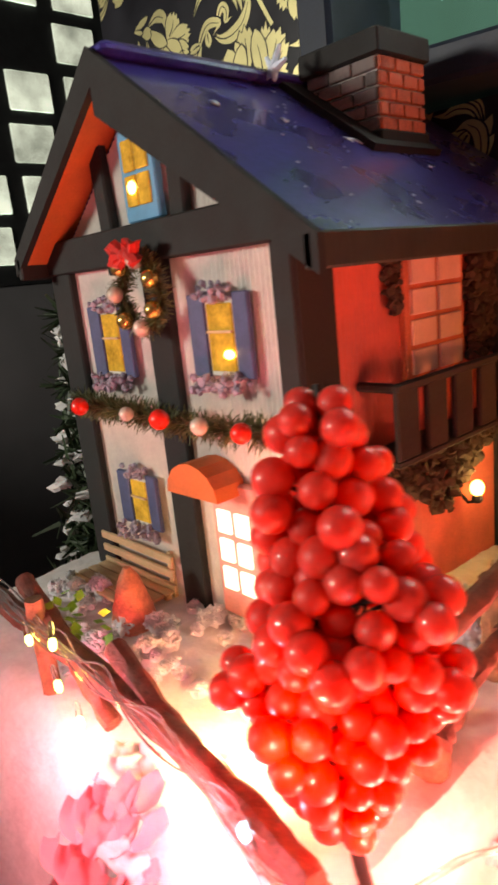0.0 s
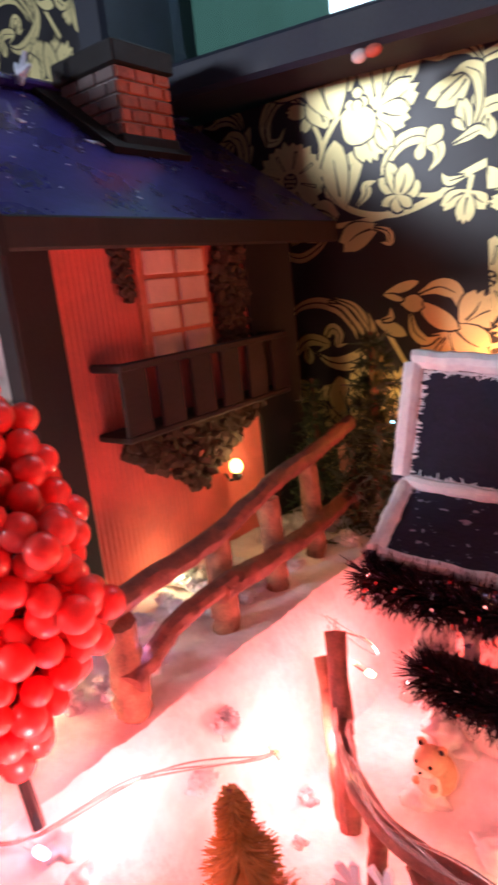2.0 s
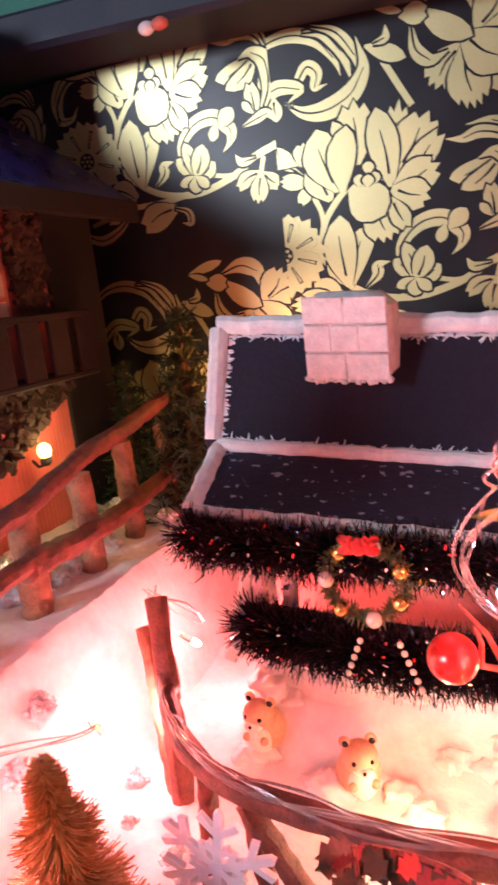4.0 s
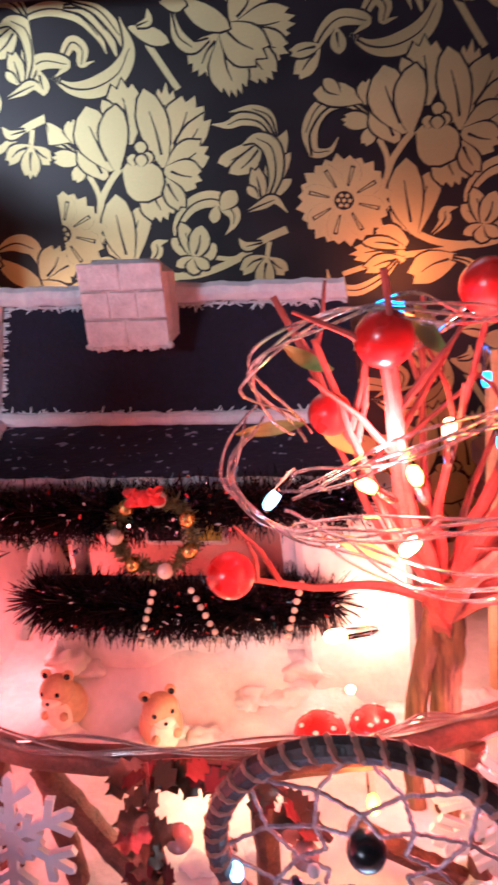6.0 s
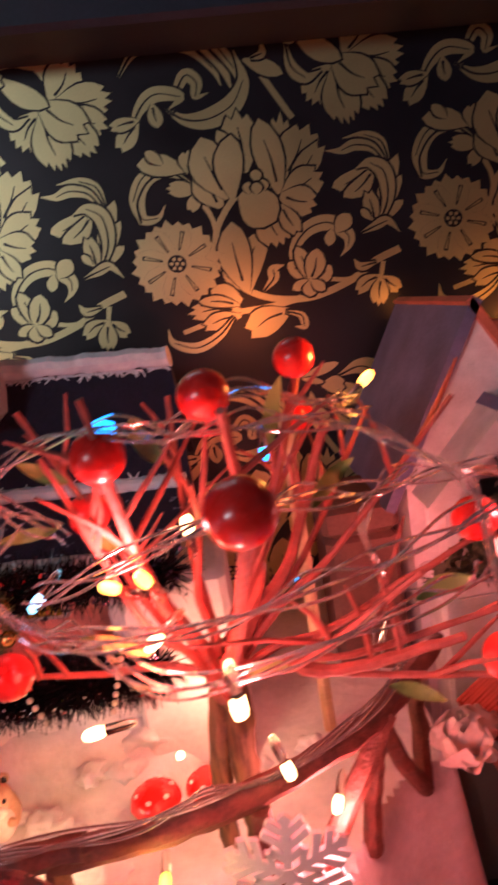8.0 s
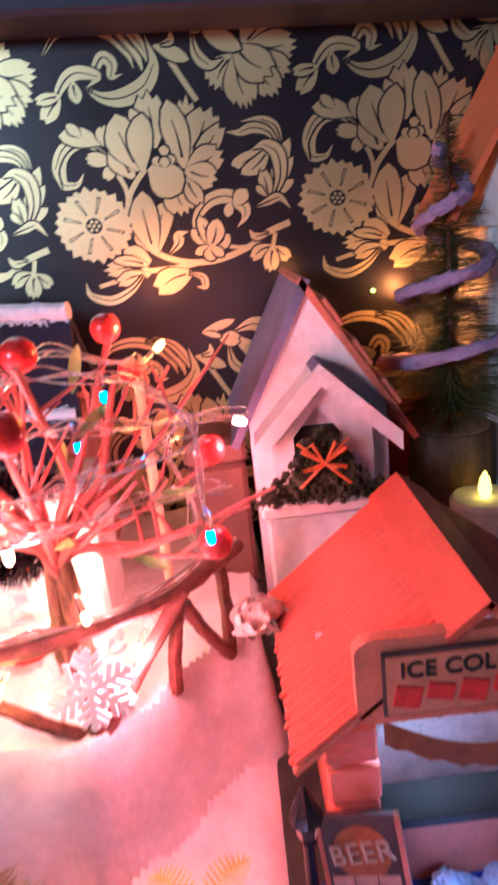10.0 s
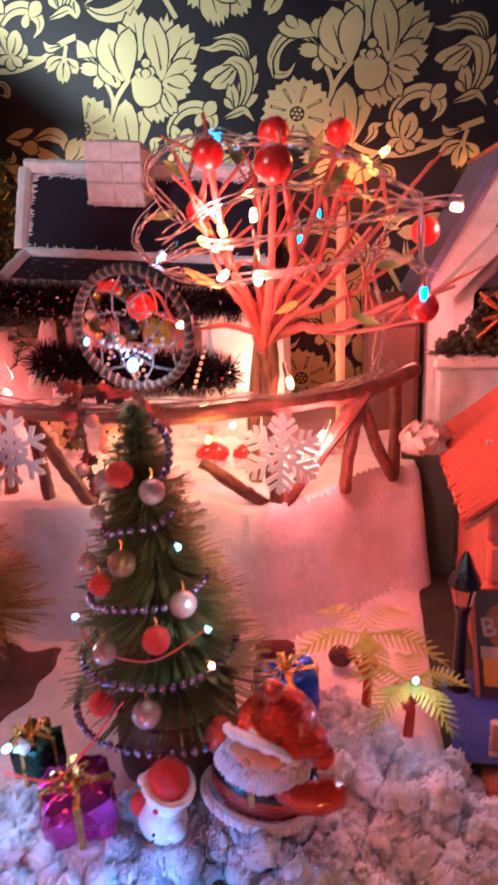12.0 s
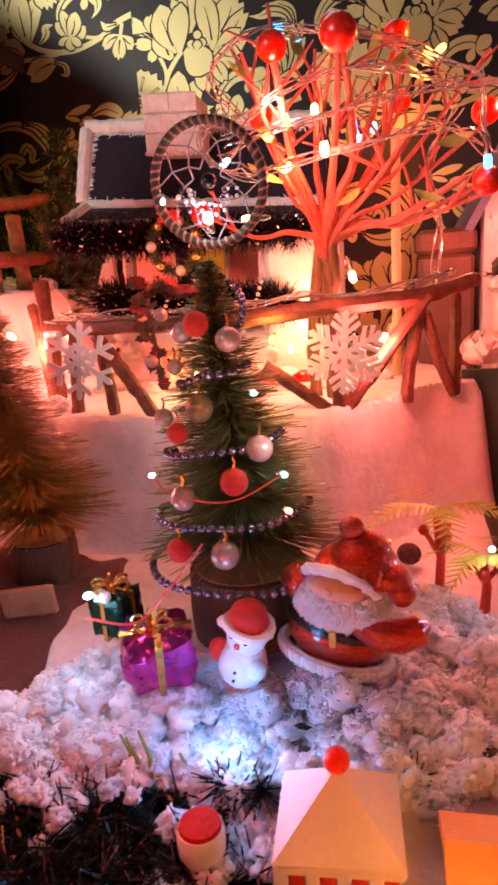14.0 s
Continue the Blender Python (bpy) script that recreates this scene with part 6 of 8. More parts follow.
bead_mesh = mesh_of("bead", Geo().ball((0, 0, 0), 0.0016, 10, 7), SILVER, Vector((0, 0, 0)))
for z0, z1, a0, a1, count in ((0.218, 0.216, 176, 372, 37), (0.237, 0.240, 182, 358, 32), (0.260, 0.268, 186, 356, 25), (0.286, 0.294, 205, 340, 13), (0.300, 0.330, 300, 420, 16)):
    t = thing("bead_garland", on_tree(a0, z0), "string of silvery purple beads draped round the Christmas tree", "bead garland")
    for i in range(count):
        f = i / (count - 1)
        p = on_tree(a0 + (a1 - a0) * f, z0 + (z1 - z0) * f - 0.0022 * math.sin(math.pi * f) - 0.004 * (2 * f - 1) ** 2 + 0.0005 * math.sin(f * 17), 0.0016 - 0.0075 * (2 * f - 1) ** 2)
        o = new("bead", bead_mesh)
        o.location = p - ORIGIN[t.name]
        o.parent = t
for deg, z, r, m, lab in ((258, 0.306, 0.0048, RED_FELT, "red felt pompom"), (232, 0.303, 0.0040, BAUBLE, "clear pearly bauble"), (300, 0.300, 0.0048, BAUBLE, "clear pearly bauble"), (225, 0.291, 0.0030, BAUBLE, "clear pearly bauble"), (214, 0.272, 0.0036, BAUBLE, "clear pearly bauble"), (240, 0.268, 0.0040, RED_FELT, "red felt pompom"), (262, 0.277, 0.0050, GOLD_DULL, "dull gold bauble"), (306, 0.262, 0.0050, BAUBLE, "clear pearly bauble"), (284, 0.252, 0.0050, RED_FELT, "red felt pompom"), (248, 0.246, 0.0046, BAUBLE, "clear pearly bauble"), (274, 0.228, 0.0052, BAUBLE, "clear pearly bauble"), (246, 0.228, 0.0046, RED_FELT, "red felt pompom")):
    c = on_tree(deg, z, 0.001)
    t = thing("tree_ornament", c - Vector((0, 0, r)), lab + " hanging on the Christmas tree", "ornament", "tree ornaments")
    part("ball", Geo().ball(c, r, 16, 11), m, t)
    part("loop", Geo().tube([c + Vector((0, 0, r * 0.9)), c + Vector((0.0006, 0, r + 0.0022)), c + Vector((0, 0, r + 0.004))], 0.0004, 5), GOLD, t)
for deg, z, m in ((208, 0.250, L_CYAN), (318, 0.252, L_CYAN), (312, 0.281, L_CYAN), (314, 0.240, L_RED)):
    bulb(on_tree(deg, z, 0.002), (math.cos(radians(deg)), math.sin(radians(deg)), 0), m, C if m is L_CYAN else R_, 0.004, 0.0014)
cord("light_chain", "thin copper wire of a tiny light chain on the tree", [on_tree(205, 0.250, 0.002), on_tree(240, 0.247, 0.002), on_tree(280, 0.246, 0.002), on_tree(318, 0.252, 0.002)], 0.0004, 1, 0.0, PALM_RED)
cord("light_chain", "thin copper wire of a tiny light chain on the tree", [on_tree(262, 0.232, 0.002), (0.150, 0.110, 0.214), (0.140, 0.104, 0.206), (0.122, 0.104, 0.207)], 0.0005, 1, 0.0, PALM_RED)

# dream-catcher ring at the tree's top
dc = Vector((0.1664, 0.1545, 0.3545))
nrm = Vector((-0.133, -0.98, -0.155)).normalized()
ax = nrm.cross(Vector((0, 0, 1))).normalized()
ay = ax.cross(nrm)
catcher = thing("dream_catcher", dc - ay * 0.024, "cord-wrapped ring with a woven silver web on the tree top", "dream catcher")
R0 = 0.0210


def ring_at(a, r):
    return dc + ax * r * math.cos(a) + ay * r * math.sin(a)


CORD_DARK = material("dark_leather_cord", (0.052, 0.020, 0.018), 0.5, spread=0.4, scale=400, bump=0.6)
CORD_PALE = material("tan_cord_wrap", (0.42, 0.17, 0.12), 0.6, spread=0.4, scale=400, bump=0.5)
part("ring", Geo().tube([ring_at(i * 0.1047, R0) for i in range(61)], 0.0017, 8), CORD_DARK, catcher)
coil = []
for k in range(44 * 8 + 1):
    a, b = k * 6.283 / (44 * 8), k * 0.7854
    coil.append(ring_at(a, R0 + 0.0013 * math.cos(b)) + nrm * 0.0013 * math.sin(b))
part("wrap", Geo().tube(coil, 0.00068, 6), CORD_PALE, catcher, "brown cord wound round the ring")
THREAD = material("silvery_twisted_thread", (0.40, 0.32, 0.36), 0.25, 0.35, spread=0.4, scale=900, bump=0.6, fine=2500)
rows = [[ring_at(k * 0.785 + 0.39 * n, R0 * f) for k in range(8)] for n, f in enumerate((1.0, 0.68, 0.44, 0.27))]
for k in range(8):
    for way in ([r[k] for r in rows], [r[k - n] for n, r in enumerate(rows)]):
        pts = []
        for i in range(3):
            for j in range(9):
                u = j / 9
                w = Vector((math.sin((i * 9 + j) * 2.4), 0.3, math.cos((i * 9 + j) * 2.4))) * 0.00012
                pts.append(way[i].lerp(way[i + 1], u) + w)
        part("thread", Geo().tube(pts + [way[3]], 0.00032, 5), THREAD, catcher)
part("gem", Geo().ball(dc + ay * 0.001 - nrm * 0.001, 0.0028, 18, 12), BLACK_GLOSS, catcher, "large dark bead")
for k in range(34):
    a = radians(188 + 164 * k / 33)
    rr = 0.0085 + 0.0022 * math.sin(k * 1.9)
    part("glass_bead", Geo().ball(dc + ax * rr * 1.15 * math.cos(a) + ay * rr * math.sin(a) + nrm * (0.002 + 0.0012 * math.sin(k * 2.7)), 0.0007 + 0.0003 * math.sin(k * 3.1) ** 2, 8, 6), ICE_FLAKE if k % 3 else SILVER, catcher)
bulb(dc - ay * 0.0115 + nrm * 0.004, (0, -0.6, 0.8), L_CYAN, C, 0.006, 0.0024)
bulb(dc + ax * 0.019 + ay * -0.004, (0.2, -0.6, -0.5), L_CYAN, C, 0.004, 0.0014)
lamp("bulb_catcher", dc - ay * 0.012 + nrm * 0.006, 0.012, (0.6, 0.8, 1.0))

# ---- leafy pearl garland hanging from the fence ----
HOLLY = material("dark_foil_holly", (0.075, 0.045, 0.028), 0.34, 0.2, spread=0.6, scale=200, bump=0.3, piece=0.8)
HOLLY_RED = material("wine_foil_holly", (0.16, 0.028, 0.030), 0.32, 0.2, spread=0.5, scale=200, bump=0.3, piece=0.6)
garland = thing("leaf_garland", (0.119, 0.208, 0.272), "dark green and wine-red leaf garland with pearls on the fence", "leaf garland")
runs = (curve_pts([(0.1165, 0.214, 0.322), (0.118, 0.209, 0.312), (0.1195, 0.207, 0.300), (0.121, 0.206, 0.288), (0.122, 0.205, 0.272)], 6), curve_pts([(0.118, 0.216, 0.320), (0.130, 0.217, 0.319), (0.142, 0.216, 0.317), (0.153, 0.214, 0.309), (0.160, 0.212, 0.300)], 6))
for q in runs:
    part("stem", Geo().tube(q, 0.0011, 6), BARK, garland)


def holly_leaf(c, d, up, ln, mat):
    """A spiky leaf with a folded middle."""
    s = d.cross(up).normalized()
    vs = []
    for i in range(8):
        t = i / 7
        w = ln * (0.26 * math.sin(math.pi * min(1, t * 0.95 + 0.04)) + (0.10 if i % 2 else -0.05) * (1 if 0 < i < 7 else 0))
        m = c + d * ln * t + up * 0.08 * ln * math.sin(3 * t)
        vs += [m - s * w + up * 0.06 * ln, m, m + s * w + up * 0.06 * ln]
    part("leaf", Geo().add(vs, [f for i in range(7) for f in ((3 * i, 3 * i + 1, 3 * i + 4, 3 * i + 3), (3 * i + 1, 3 * i + 2, 3 * i + 5, 3 * i + 4))]), mat, garland)


for n, q in enumerate(runs):
    for k in range(26 if n == 0 else 24):
        c = Vector(q[int(k * (len(q) - 1) / 26)])
        a = rnd.random() * 6.283
        d = Vector((math.cos(a), -0.5 - 0.4 * rnd.random(), math.sin(a) * 0.8 - (0.2 if n == 0 else 0.5))).normalized()
        holly_leaf(c, d, Vector((0.2 * math.cos(k), -0.8, 0.6)).normalized(), 0.0070 + 0.0035 * rnd.random(), HOLLY_RED if (k + n) % 3 == 0 else HOLLY)
for x, y, z, r in ((0.1245, 0.2070, 0.3066, 0.0034), (0.1205, 0.199, 0.286, 0.0032), (0.154, 0.206, 0.302, 0.0034)):
    part("pearl", Geo().ball((x, y, z), r, 16, 11), BAUBLE, garland, "pearly round bead")


# ---- white gabled house ----
def figure(name, pieces, label, category, base, group=""):
    """One mesh of several shapes, each with its own paint."""
    g, idx, mats = Geo(), [], []
    for geo, mat in pieces:
        g.add(geo.v, geo.f)
        if mat not in mats:
            mats.append(mat)
        idx += [mats.index(mat)] * len(geo.f)
    ob = solo(name, g, mats[0], label, category, group, base=base)
    for m in mats[1:]:
        ob.data.materials.append(m)
    ob.data.polygons.foreach_set("material_index", idx)
    return ob


def text_geo(words, size, m, depth=0.0006):
    """Raised letters of the built-in font, lying in the x, z plane of m."""
    c = bpy.data.curves.new("letters", "FONT")
    c.body, c.size, c.extrude, c.align_x, c.align_y = words, size, depth, "CENTER", "CENTER"
    ob = bpy.data.objects.new("letters", c)
    me = bpy.data.meshes.new_from_object(ob)
    g = Geo()
    g.add([m @ Vector((v.co.x, -v.co.z, v.co.y)) for v in me.vertices], [tuple(p.vertices) for p in me.polygons])
    bpy.data.objects.remove(ob)
    return g


# the roof's blue-grey has the shade on the white card mixed in
ROOF_GREY = material("card_roof_shade_grey", (0.16, 0.15, 0.27), 0.7, spread=0.3, scale=60, bump=0.4)
GLITTER_WHITE = material("white_glittered_card", (0.74, 0.68, 0.70), 0.55, spread=0.15, scale=120, bump=0.5, fine=900)
h3 = thing("white_gabled_house", (0.328, 0.41, 0.2), "tall white glittered card house with a steep gable and little porch", "model house")
A0, A1, AY, AZ0, AZ1, APX, APZ = 0.288, 0.369, 0.368, 0.17, 0.362, 0.3255, 0.429
body = Geo()
pts = [(A0, AZ0), (A1, AZ0), (A1, AZ1), (APX, APZ), (A0, AZ1)]
body.plate(pts, 0.105, Matrix.Translation((0, AY, 0)))
part("wall", body, GLITTER_WHITE, h3, smooth=False)
sl = (APZ - AZ1) / (APX - A0)
sr = (APZ - AZ1) / (A1 - APX)
part("roof", Geo().prism(((A0 - 0.012, AY - 0.004, AZ1 - 0.012 * sl), (A0 - 0.012, AY + 0.115, AZ1 - 0.012 * sl)), ((APX, AY + 0.115, APZ + 0.003), (APX, AY - 0.004, APZ + 0.003)), -0.005), ROOF_GREY, h3, "roof slab with shade in its blue-grey", smooth=False)
part("roof", Geo().prism(((APX, AY - 0.004, APZ + 0.003), (APX, AY + 0.115, APZ + 0.003)), ((A1 + 0.018, AY + 0.115, AZ1 - 0.018 * sr), (A1 + 0.018, AY - 0.004, AZ1 - 0.018 * sr)), -0.004), STALL_WOOD, h3, "brown wooden roof slab", smooth=False)
for k in range(3):
    f = 0.25 + 0.25 * k
    part("batten", Geo().box((APX + (A1 + 0.018 - APX) * f, AY + 0.02, APZ - (APZ - AZ1 + 0.03) * f + 0.007), (0.018, 0.05, 0.003), ry=58, bevel=0.0006), STALL_WOOD, h3)
PX, PZ = 0.3285, 0.387
part("porch_wall", Geo().plate([(0.300, 0.312), (0.312, 0.312), (0.312, 0.345), (0.326, 0.362), (0.340, 0.345), (0.340, 0.312), (0.357, 0.312), (0.357, 0.350), (PX, PZ - 0.004), (0.300, 0.350)], 0.016, Matrix.Translation((0, AY - 0.015, 0))), GLITTER_WHITE, h3, smooth=False)
part("porch_roof", Geo().prism(((0.290, AY - 0.022, 0.346), (0.290, AY + 0.002, 0.346)), ((PX, AY + 0.002, PZ), (PX, AY - 0.022, PZ)), -0.004), GLITTER_WHITE, h3, smooth=False)
part("porch_roof", Geo().prism(((PX, AY - 0.024, PZ + 0.001), (PX, AY + 0.002, PZ + 0.001)), ((0.370, AY + 0.002, 0.346), (0.370, AY - 0.024, 0.346)), -0.006), ROOF_GREY, h3, "blue-grey porch slab", smooth=False)
part("barge_board", Geo().plate([(0.289, 0.335), (PX, PZ - 0.011), (PX, PZ + 0.001), (0.289, 0.347)], 0.004, Matrix.Translation((0, AY - 0.028, 0))), GLITTER_WHITE, h3, "thick white porch gable board", smooth=False)
part("barge_board", Geo().plate([(PX, PZ - 0.011), (0.371, 0.335), (0.371, 0.346), (PX, PZ + 0.001)], 0.004, Matrix.Translation((0, AY - 0.0285, 0))), GLITTER_WHITE, h3, "thick white porch gable board", smooth=False)
part("niche", Geo().box((0.326, AY - 0.002, 0.330), (0.030, 0.003, 0.034)), WOOD_DARK, h3)
part("shelf", Geo().box((0.325, AY - 0.014, 0.3065), (0.072, 0.030, 0.009), bevel=0.002), GLITTER_WHITE, h3)
part("plinth", Geo().box((0.325, AY - 0.012, 0.262), (0.066, 0.024, 0.080), bevel=0.002), GLITTER_WHITE, h3)
g = Geo()
for _ in range(240):
    x = 0.325 + 0.033 * max(-1, min(1, rnd.gauss(0, 0.55)))
    g.lump((x, AY - 0.020 - 0.010 * rnd.random(), 0.310 + 0.024 * rnd.random() * (1.2 - abs(x - 0.325) * 24)), 0.0012 + 0.0012 * rnd.random(), 0.6)
for _ in range(260):
    u = rnd.random() * 2 - 1
    g.lump((0.326 + 0.017 * u, AY - 0.016 - 0.016 * rnd.random(), 0.314 + 0.036 * rnd.random() * (1 - 0.55 * u * u)), 0.0014 + 0.0014 * rnd.random(), 0.6)
bristles(g, [(0.312, AY - 0.030, 0.330), (0.326, AY - 0.030, 0.350), (0.340, AY - 0.030, 0.330)], 1000, 0.007, 0.0006)
bristles(g, [(0.290, AY - 0.024, 0.312), (0.325, AY - 0.026, 0.316), (0.360, AY - 0.024, 0.312)], 900, 0.008, 0.0007)
solo("moss_bouquet", g, material("dark_dried_moss", (0.026, 0.030, 0.014), 0.85, spread=0.7, scale=200, island=0.8), "dried moss and flowers on the porch shelf", "dried flowers", smooth=False)
g = Geo()
for s in (-1, 1):
    g.tube([(0.326 - 0.014 * s, AY - 0.034, 0.322), (0.326, AY - 0.037, 0.336), (0.326 + 0.014 * s, AY - 0.034, 0.348)], 0.0009, 6)
    for lift in (0.010, -0.004):
        g.tube([(0.326, AY - 0.037, 0.336), (0.326 + s * 0.006, AY - 0.039, 0.338 + lift), (0.326 + s * 0.012, AY - 0.037, 0.336 + lift * 0.8), (0.326, AY - 0.037, 0.336)], [0.0006, 0.0012, 0.0012, 0.0006], 6)
solo("ribbon", g, material("orange_ribbon", (0.60, 0.14, 0.03), 0.5), "crossed orange ribbon bow on the porch bouquet", "ribbon")
BROWN_CARD = material("brown_card", (0.17, 0.075, 0.06), 0.8, spread=0.3, scale=40, bump=0.4)
bbox = thing("brown_box", (0.2655, 0.400, 0.242), "plain dark brown card box beside the white house", "box")
part("body", Geo().box((0.2655, 0.400, 0.284), (0.036, 0.050, 0.084), bevel=0.003), BROWN_CARD, bbox)
part("lid", Geo().box((0.2655, 0.400, 0.334), (0.0385, 0.0525, 0.016), bevel=0.003), BROWN_CARD, bbox)
solo("dowel", Geo().tube([(0.233, 0.335, 0.248), (0.233, 0.335, 0.33), (0.2335, 0.335, 0.398)], 0.0028, 9), BENCH, "upright thin wooden dowel in the yard", "stick")
gauze = thing("gauze_flower", (0.281, 0.292, 0.250), "crumpled pale gauze flower at the fence end", "flower")
GAUZE = material("pale_gauze", (0.72, 0.58, 0.50), 0.6, spread=0.25, scale=90, bump=0.4, sub=0.3)
for k in range(9):
    a, tilt = k * 2.4, 25 + 6 * k
    n = 8
    petal_geo = Geo()
    m = Matrix.Translation((0.281, 0.290, 0.264)) @ pose(0, 0, 0, 0, 0, math.degrees(a)) @ pose(0, 0, 0, -tilt, 0, 0)
    for i in range(n + 1):
        for j in range(n + 1):
            u, v = i / n, j / n - 0.5
            w = 0.014 * math.sin(math.pi * (0.12 + 0.8 * u)) ** 0.7
            petal_geo.v.append(tuple(m @ Vector((v * w * 2, -0.003 - 0.015 * u, 0.003 * math.sin(v * 9 + k) * u + 0.006 * u * u + 0.0015 * noise.noise((u * 5, v * 8, k))))))
    petal_geo.f = [(i * (n + 1) + j, (i + 1) * (n + 1) + j, (i + 1) * (n + 1) + j + 1, i * (n + 1) + j + 1) for i in range(n) for j in range(n)]
    part("gauze_petal", petal_geo, GAUZE, gauze)

# ---- drinks stall ----
stall = thing("market_stall", (0.36, 0.26, 0.172), "wooden market stall with a red slatted roof and sign", "market stall")
SX0, SX1, SY0, SY1, SZ0, SZE, SRX, SRZ = 0.304, 0.420, 0.214, 0.305, 0.165, 0.268, 0.3625, 0.327
PLANK_RED = material("red_stained_plank", (0.62, 0.13, 0.085), 0.6, spread=0.45, scale=60, bump=0.5, stretch=(0.25, 1, 1.5), piece=0.5)
for k in range(5):
    part("plank", Geo().box((0.3125 + 0.0008 * (k % 2), SY0 + 0.002, 0.180 + 0.0195 * k), (0.022, 0.006, 0.0180), bevel=0.0012), PLANK_RED, stall)
part("wall", Geo().box((SX0 + 0.002, (SY0 + SY1) / 2, 0.217), (0.005, SY1 - SY0, 0.104), bevel=0.001), STALL_WOOD, stall)
part("wall", Geo().box((SX1 - 0.002, (SY0 + SY1) / 2, 0.217), (0.005, SY1 - SY0, 0.104), bevel=0.001), STALL_WOOD, stall)
PRINT = material("printed_shop_card", (0.55, 0.42, 0.50), 0.6, spread=0.35, scale=70)
part("back_wall", Geo().box((0.362, SY0 + 0.040, 0.236), (0.112, 0.003, 0.096)), PRINT, stall, "printed card back wall")
for k in range(4):
    part("printed_motif", Geo().plate([(0, 0), (0.006, 0.002), (0.009, 0.013), (0.005, 0.017), (0.0, 0.012), (-0.004, 0.016), (-0.006, 0.004)], 0.0008, Matrix.Translation((0.343 + 0.017 * k, SY0 + 0.0375, 0.232))), SIGN_DARK if k % 2 else STALL_WOOD, stall, smooth=False)
part("counter", Geo().box((0.372, SY0 + 0.002, 0.222), (0.098, 0.020, 0.006), bevel=0.001), BLACK_TRIM, stall)
part("counter_front", Geo().box((0.372, SY0 + 0.006, 0.194), (0.098, 0.006, 0.050), bevel=0.001), STALL_WOOD, stall)
aw = Geo()
for i in range(21):
    t = i / 20
    x = 0.324 + 0.086 * t
    z = 0.282 - 0.016 * math.sin(math.pi * t) - 0.003
    aw.v += [(x, SY0 - 0.012, z), (x, SY0 - 0.013, z - 0.010 - 0.001 * math.sin(i * 2.1))]
aw.f = [(2 * i, 2 * i + 2, 2 * i + 3, 2 * i + 1) for i in range(20)]
part("bunting", aw, material("rust_brown_cloth", (0.24, 0.075, 0.030), 0.8, spread=0.3, scale=120, bump=0.4), stall, "draped rust-brown cloth swag")
bulb((0.342, SY0 + 0.020, 0.268), (0.2, -0.5, -0.6), L_CYAN, C, 0.006, 0.0028)
bulb((0.362, SY0 + 0.022, 0.272), (0.3, -0.5, -0.6), L_CYAN, C, 0.006, 0.0022)
# roof of narrow slats
for s in (-1, 1):
    ex, n = SRX + s * 0.073, 54
    roof = part("roof", Geo().prism(((SRX, 0.198, SRZ - 0.004), (SRX, 0.322, SRZ - 0.004))[::s], ((ex, 0.322, SZE - 0.006), (ex, 0.198, SZE - 0.006))[::s], 0.002), STALL_WOOD, stall, smooth=False)
    for i in range(n):
        y, ln = 0.198 + 0.124 * (i + 0.5) / n, 0.0939 + 0.0016 * math.sin(i * 2.3) + 0.0014 * (i % 2)
        part("slat", Geo().box((SRX + (ex - SRX) * ln / 0.1878, y, SRZ - (SRZ - SZE) * ln / 0.1878 - 0.001), (ln, 0.00205, 0.0022 + 0.0004 * (i % 3)), ry=s * 39, bevel=0.0004), STALL_RED, roof, smooth=False)
part("ridge_cap", Geo().prism(((SRX - 0.016, 0.196, SRZ - 0.0105), (SRX - 0.016, 0.324, SRZ - 0.0105)), ((SRX, 0.324, SRZ + 0.0025), (SRX, 0.196, SRZ + 0.0025)), -0.003), STALL_RED, stall, smooth=False)
part("ridge_cap", Geo().prism(((SRX, 0.196, SRZ + 0.0025), (SRX, 0.324, SRZ + 0.0025)), ((SRX + 0.016, 0.324, SRZ - 0.0105), (SRX + 0.016, 0.196, SRZ - 0.0105)), -0.003), STALL_RED, stall, smooth=False)
# name board
nb = Geo()
cx, cz, hw, hh, rr = 0.3560, 0.2995, 0.0420, 0.0180, 0.006
outline = []
for qx, qz, a0 in ((1, 1, 0), (-1, 1, 90), (-1, -1, 180), (1, -1, 270)):
    for k in range(5):
        a = radians(a0 + 22.5 * k)
        outline.append((cx + qx * (hw - rr) + rr * math.cos(a), cz + qz * (hh - rr) + rr * math.sin(a)))
nb.plate(outline[::-1], 0.006, Matrix.Translation((0, SY0 - 0.016, 0)))
board = part("name_board", nb, STALL_WOOD, stall, "rounded salmon name board", smooth=False)
part("panel", Geo().box((cx - 0.006, SY0 - 0.0172, cz), (0.053, 0.0016, 0.0265)), SIGN_DARK, board, smooth=False)
part("panel", Geo().box((cx - 0.006, SY0 - 0.0182, cz), (0.0505, 0.0016, 0.0240)), SIGN_TAN, board, smooth=False)
part("lettering", text_geo("ICE COLD", 0.0092, Matrix.Translation((cx - 0.006, SY0 - 0.0194, cz + 0.0065))), BLACK_TRIM, board, "black lettering", smooth=False)
for k in range(4):
    part("red_bar", Geo().box((cx - 0.024 + 0.012 * k, SY0 - 0.0194, cz - 0.0045 + 0.001 * (k % 2)), (0.010, 0.0008, 0.009 - 0.002 * (k % 2)), ry=12, bevel=0.0003), RED_FELT, board, smooth=False)
part("panel", Geo().box((cx + 0.031, SY0 - 0.0172, cz), (0.010, 0.0016, 0.0265)), SIGN_DARK, board, smooth=False)

# leaning beer board
bm = Matrix.Translation((0.3155, 0.196, 0.1800)) @ pose(0, 0, 0, -12, -8, -14)
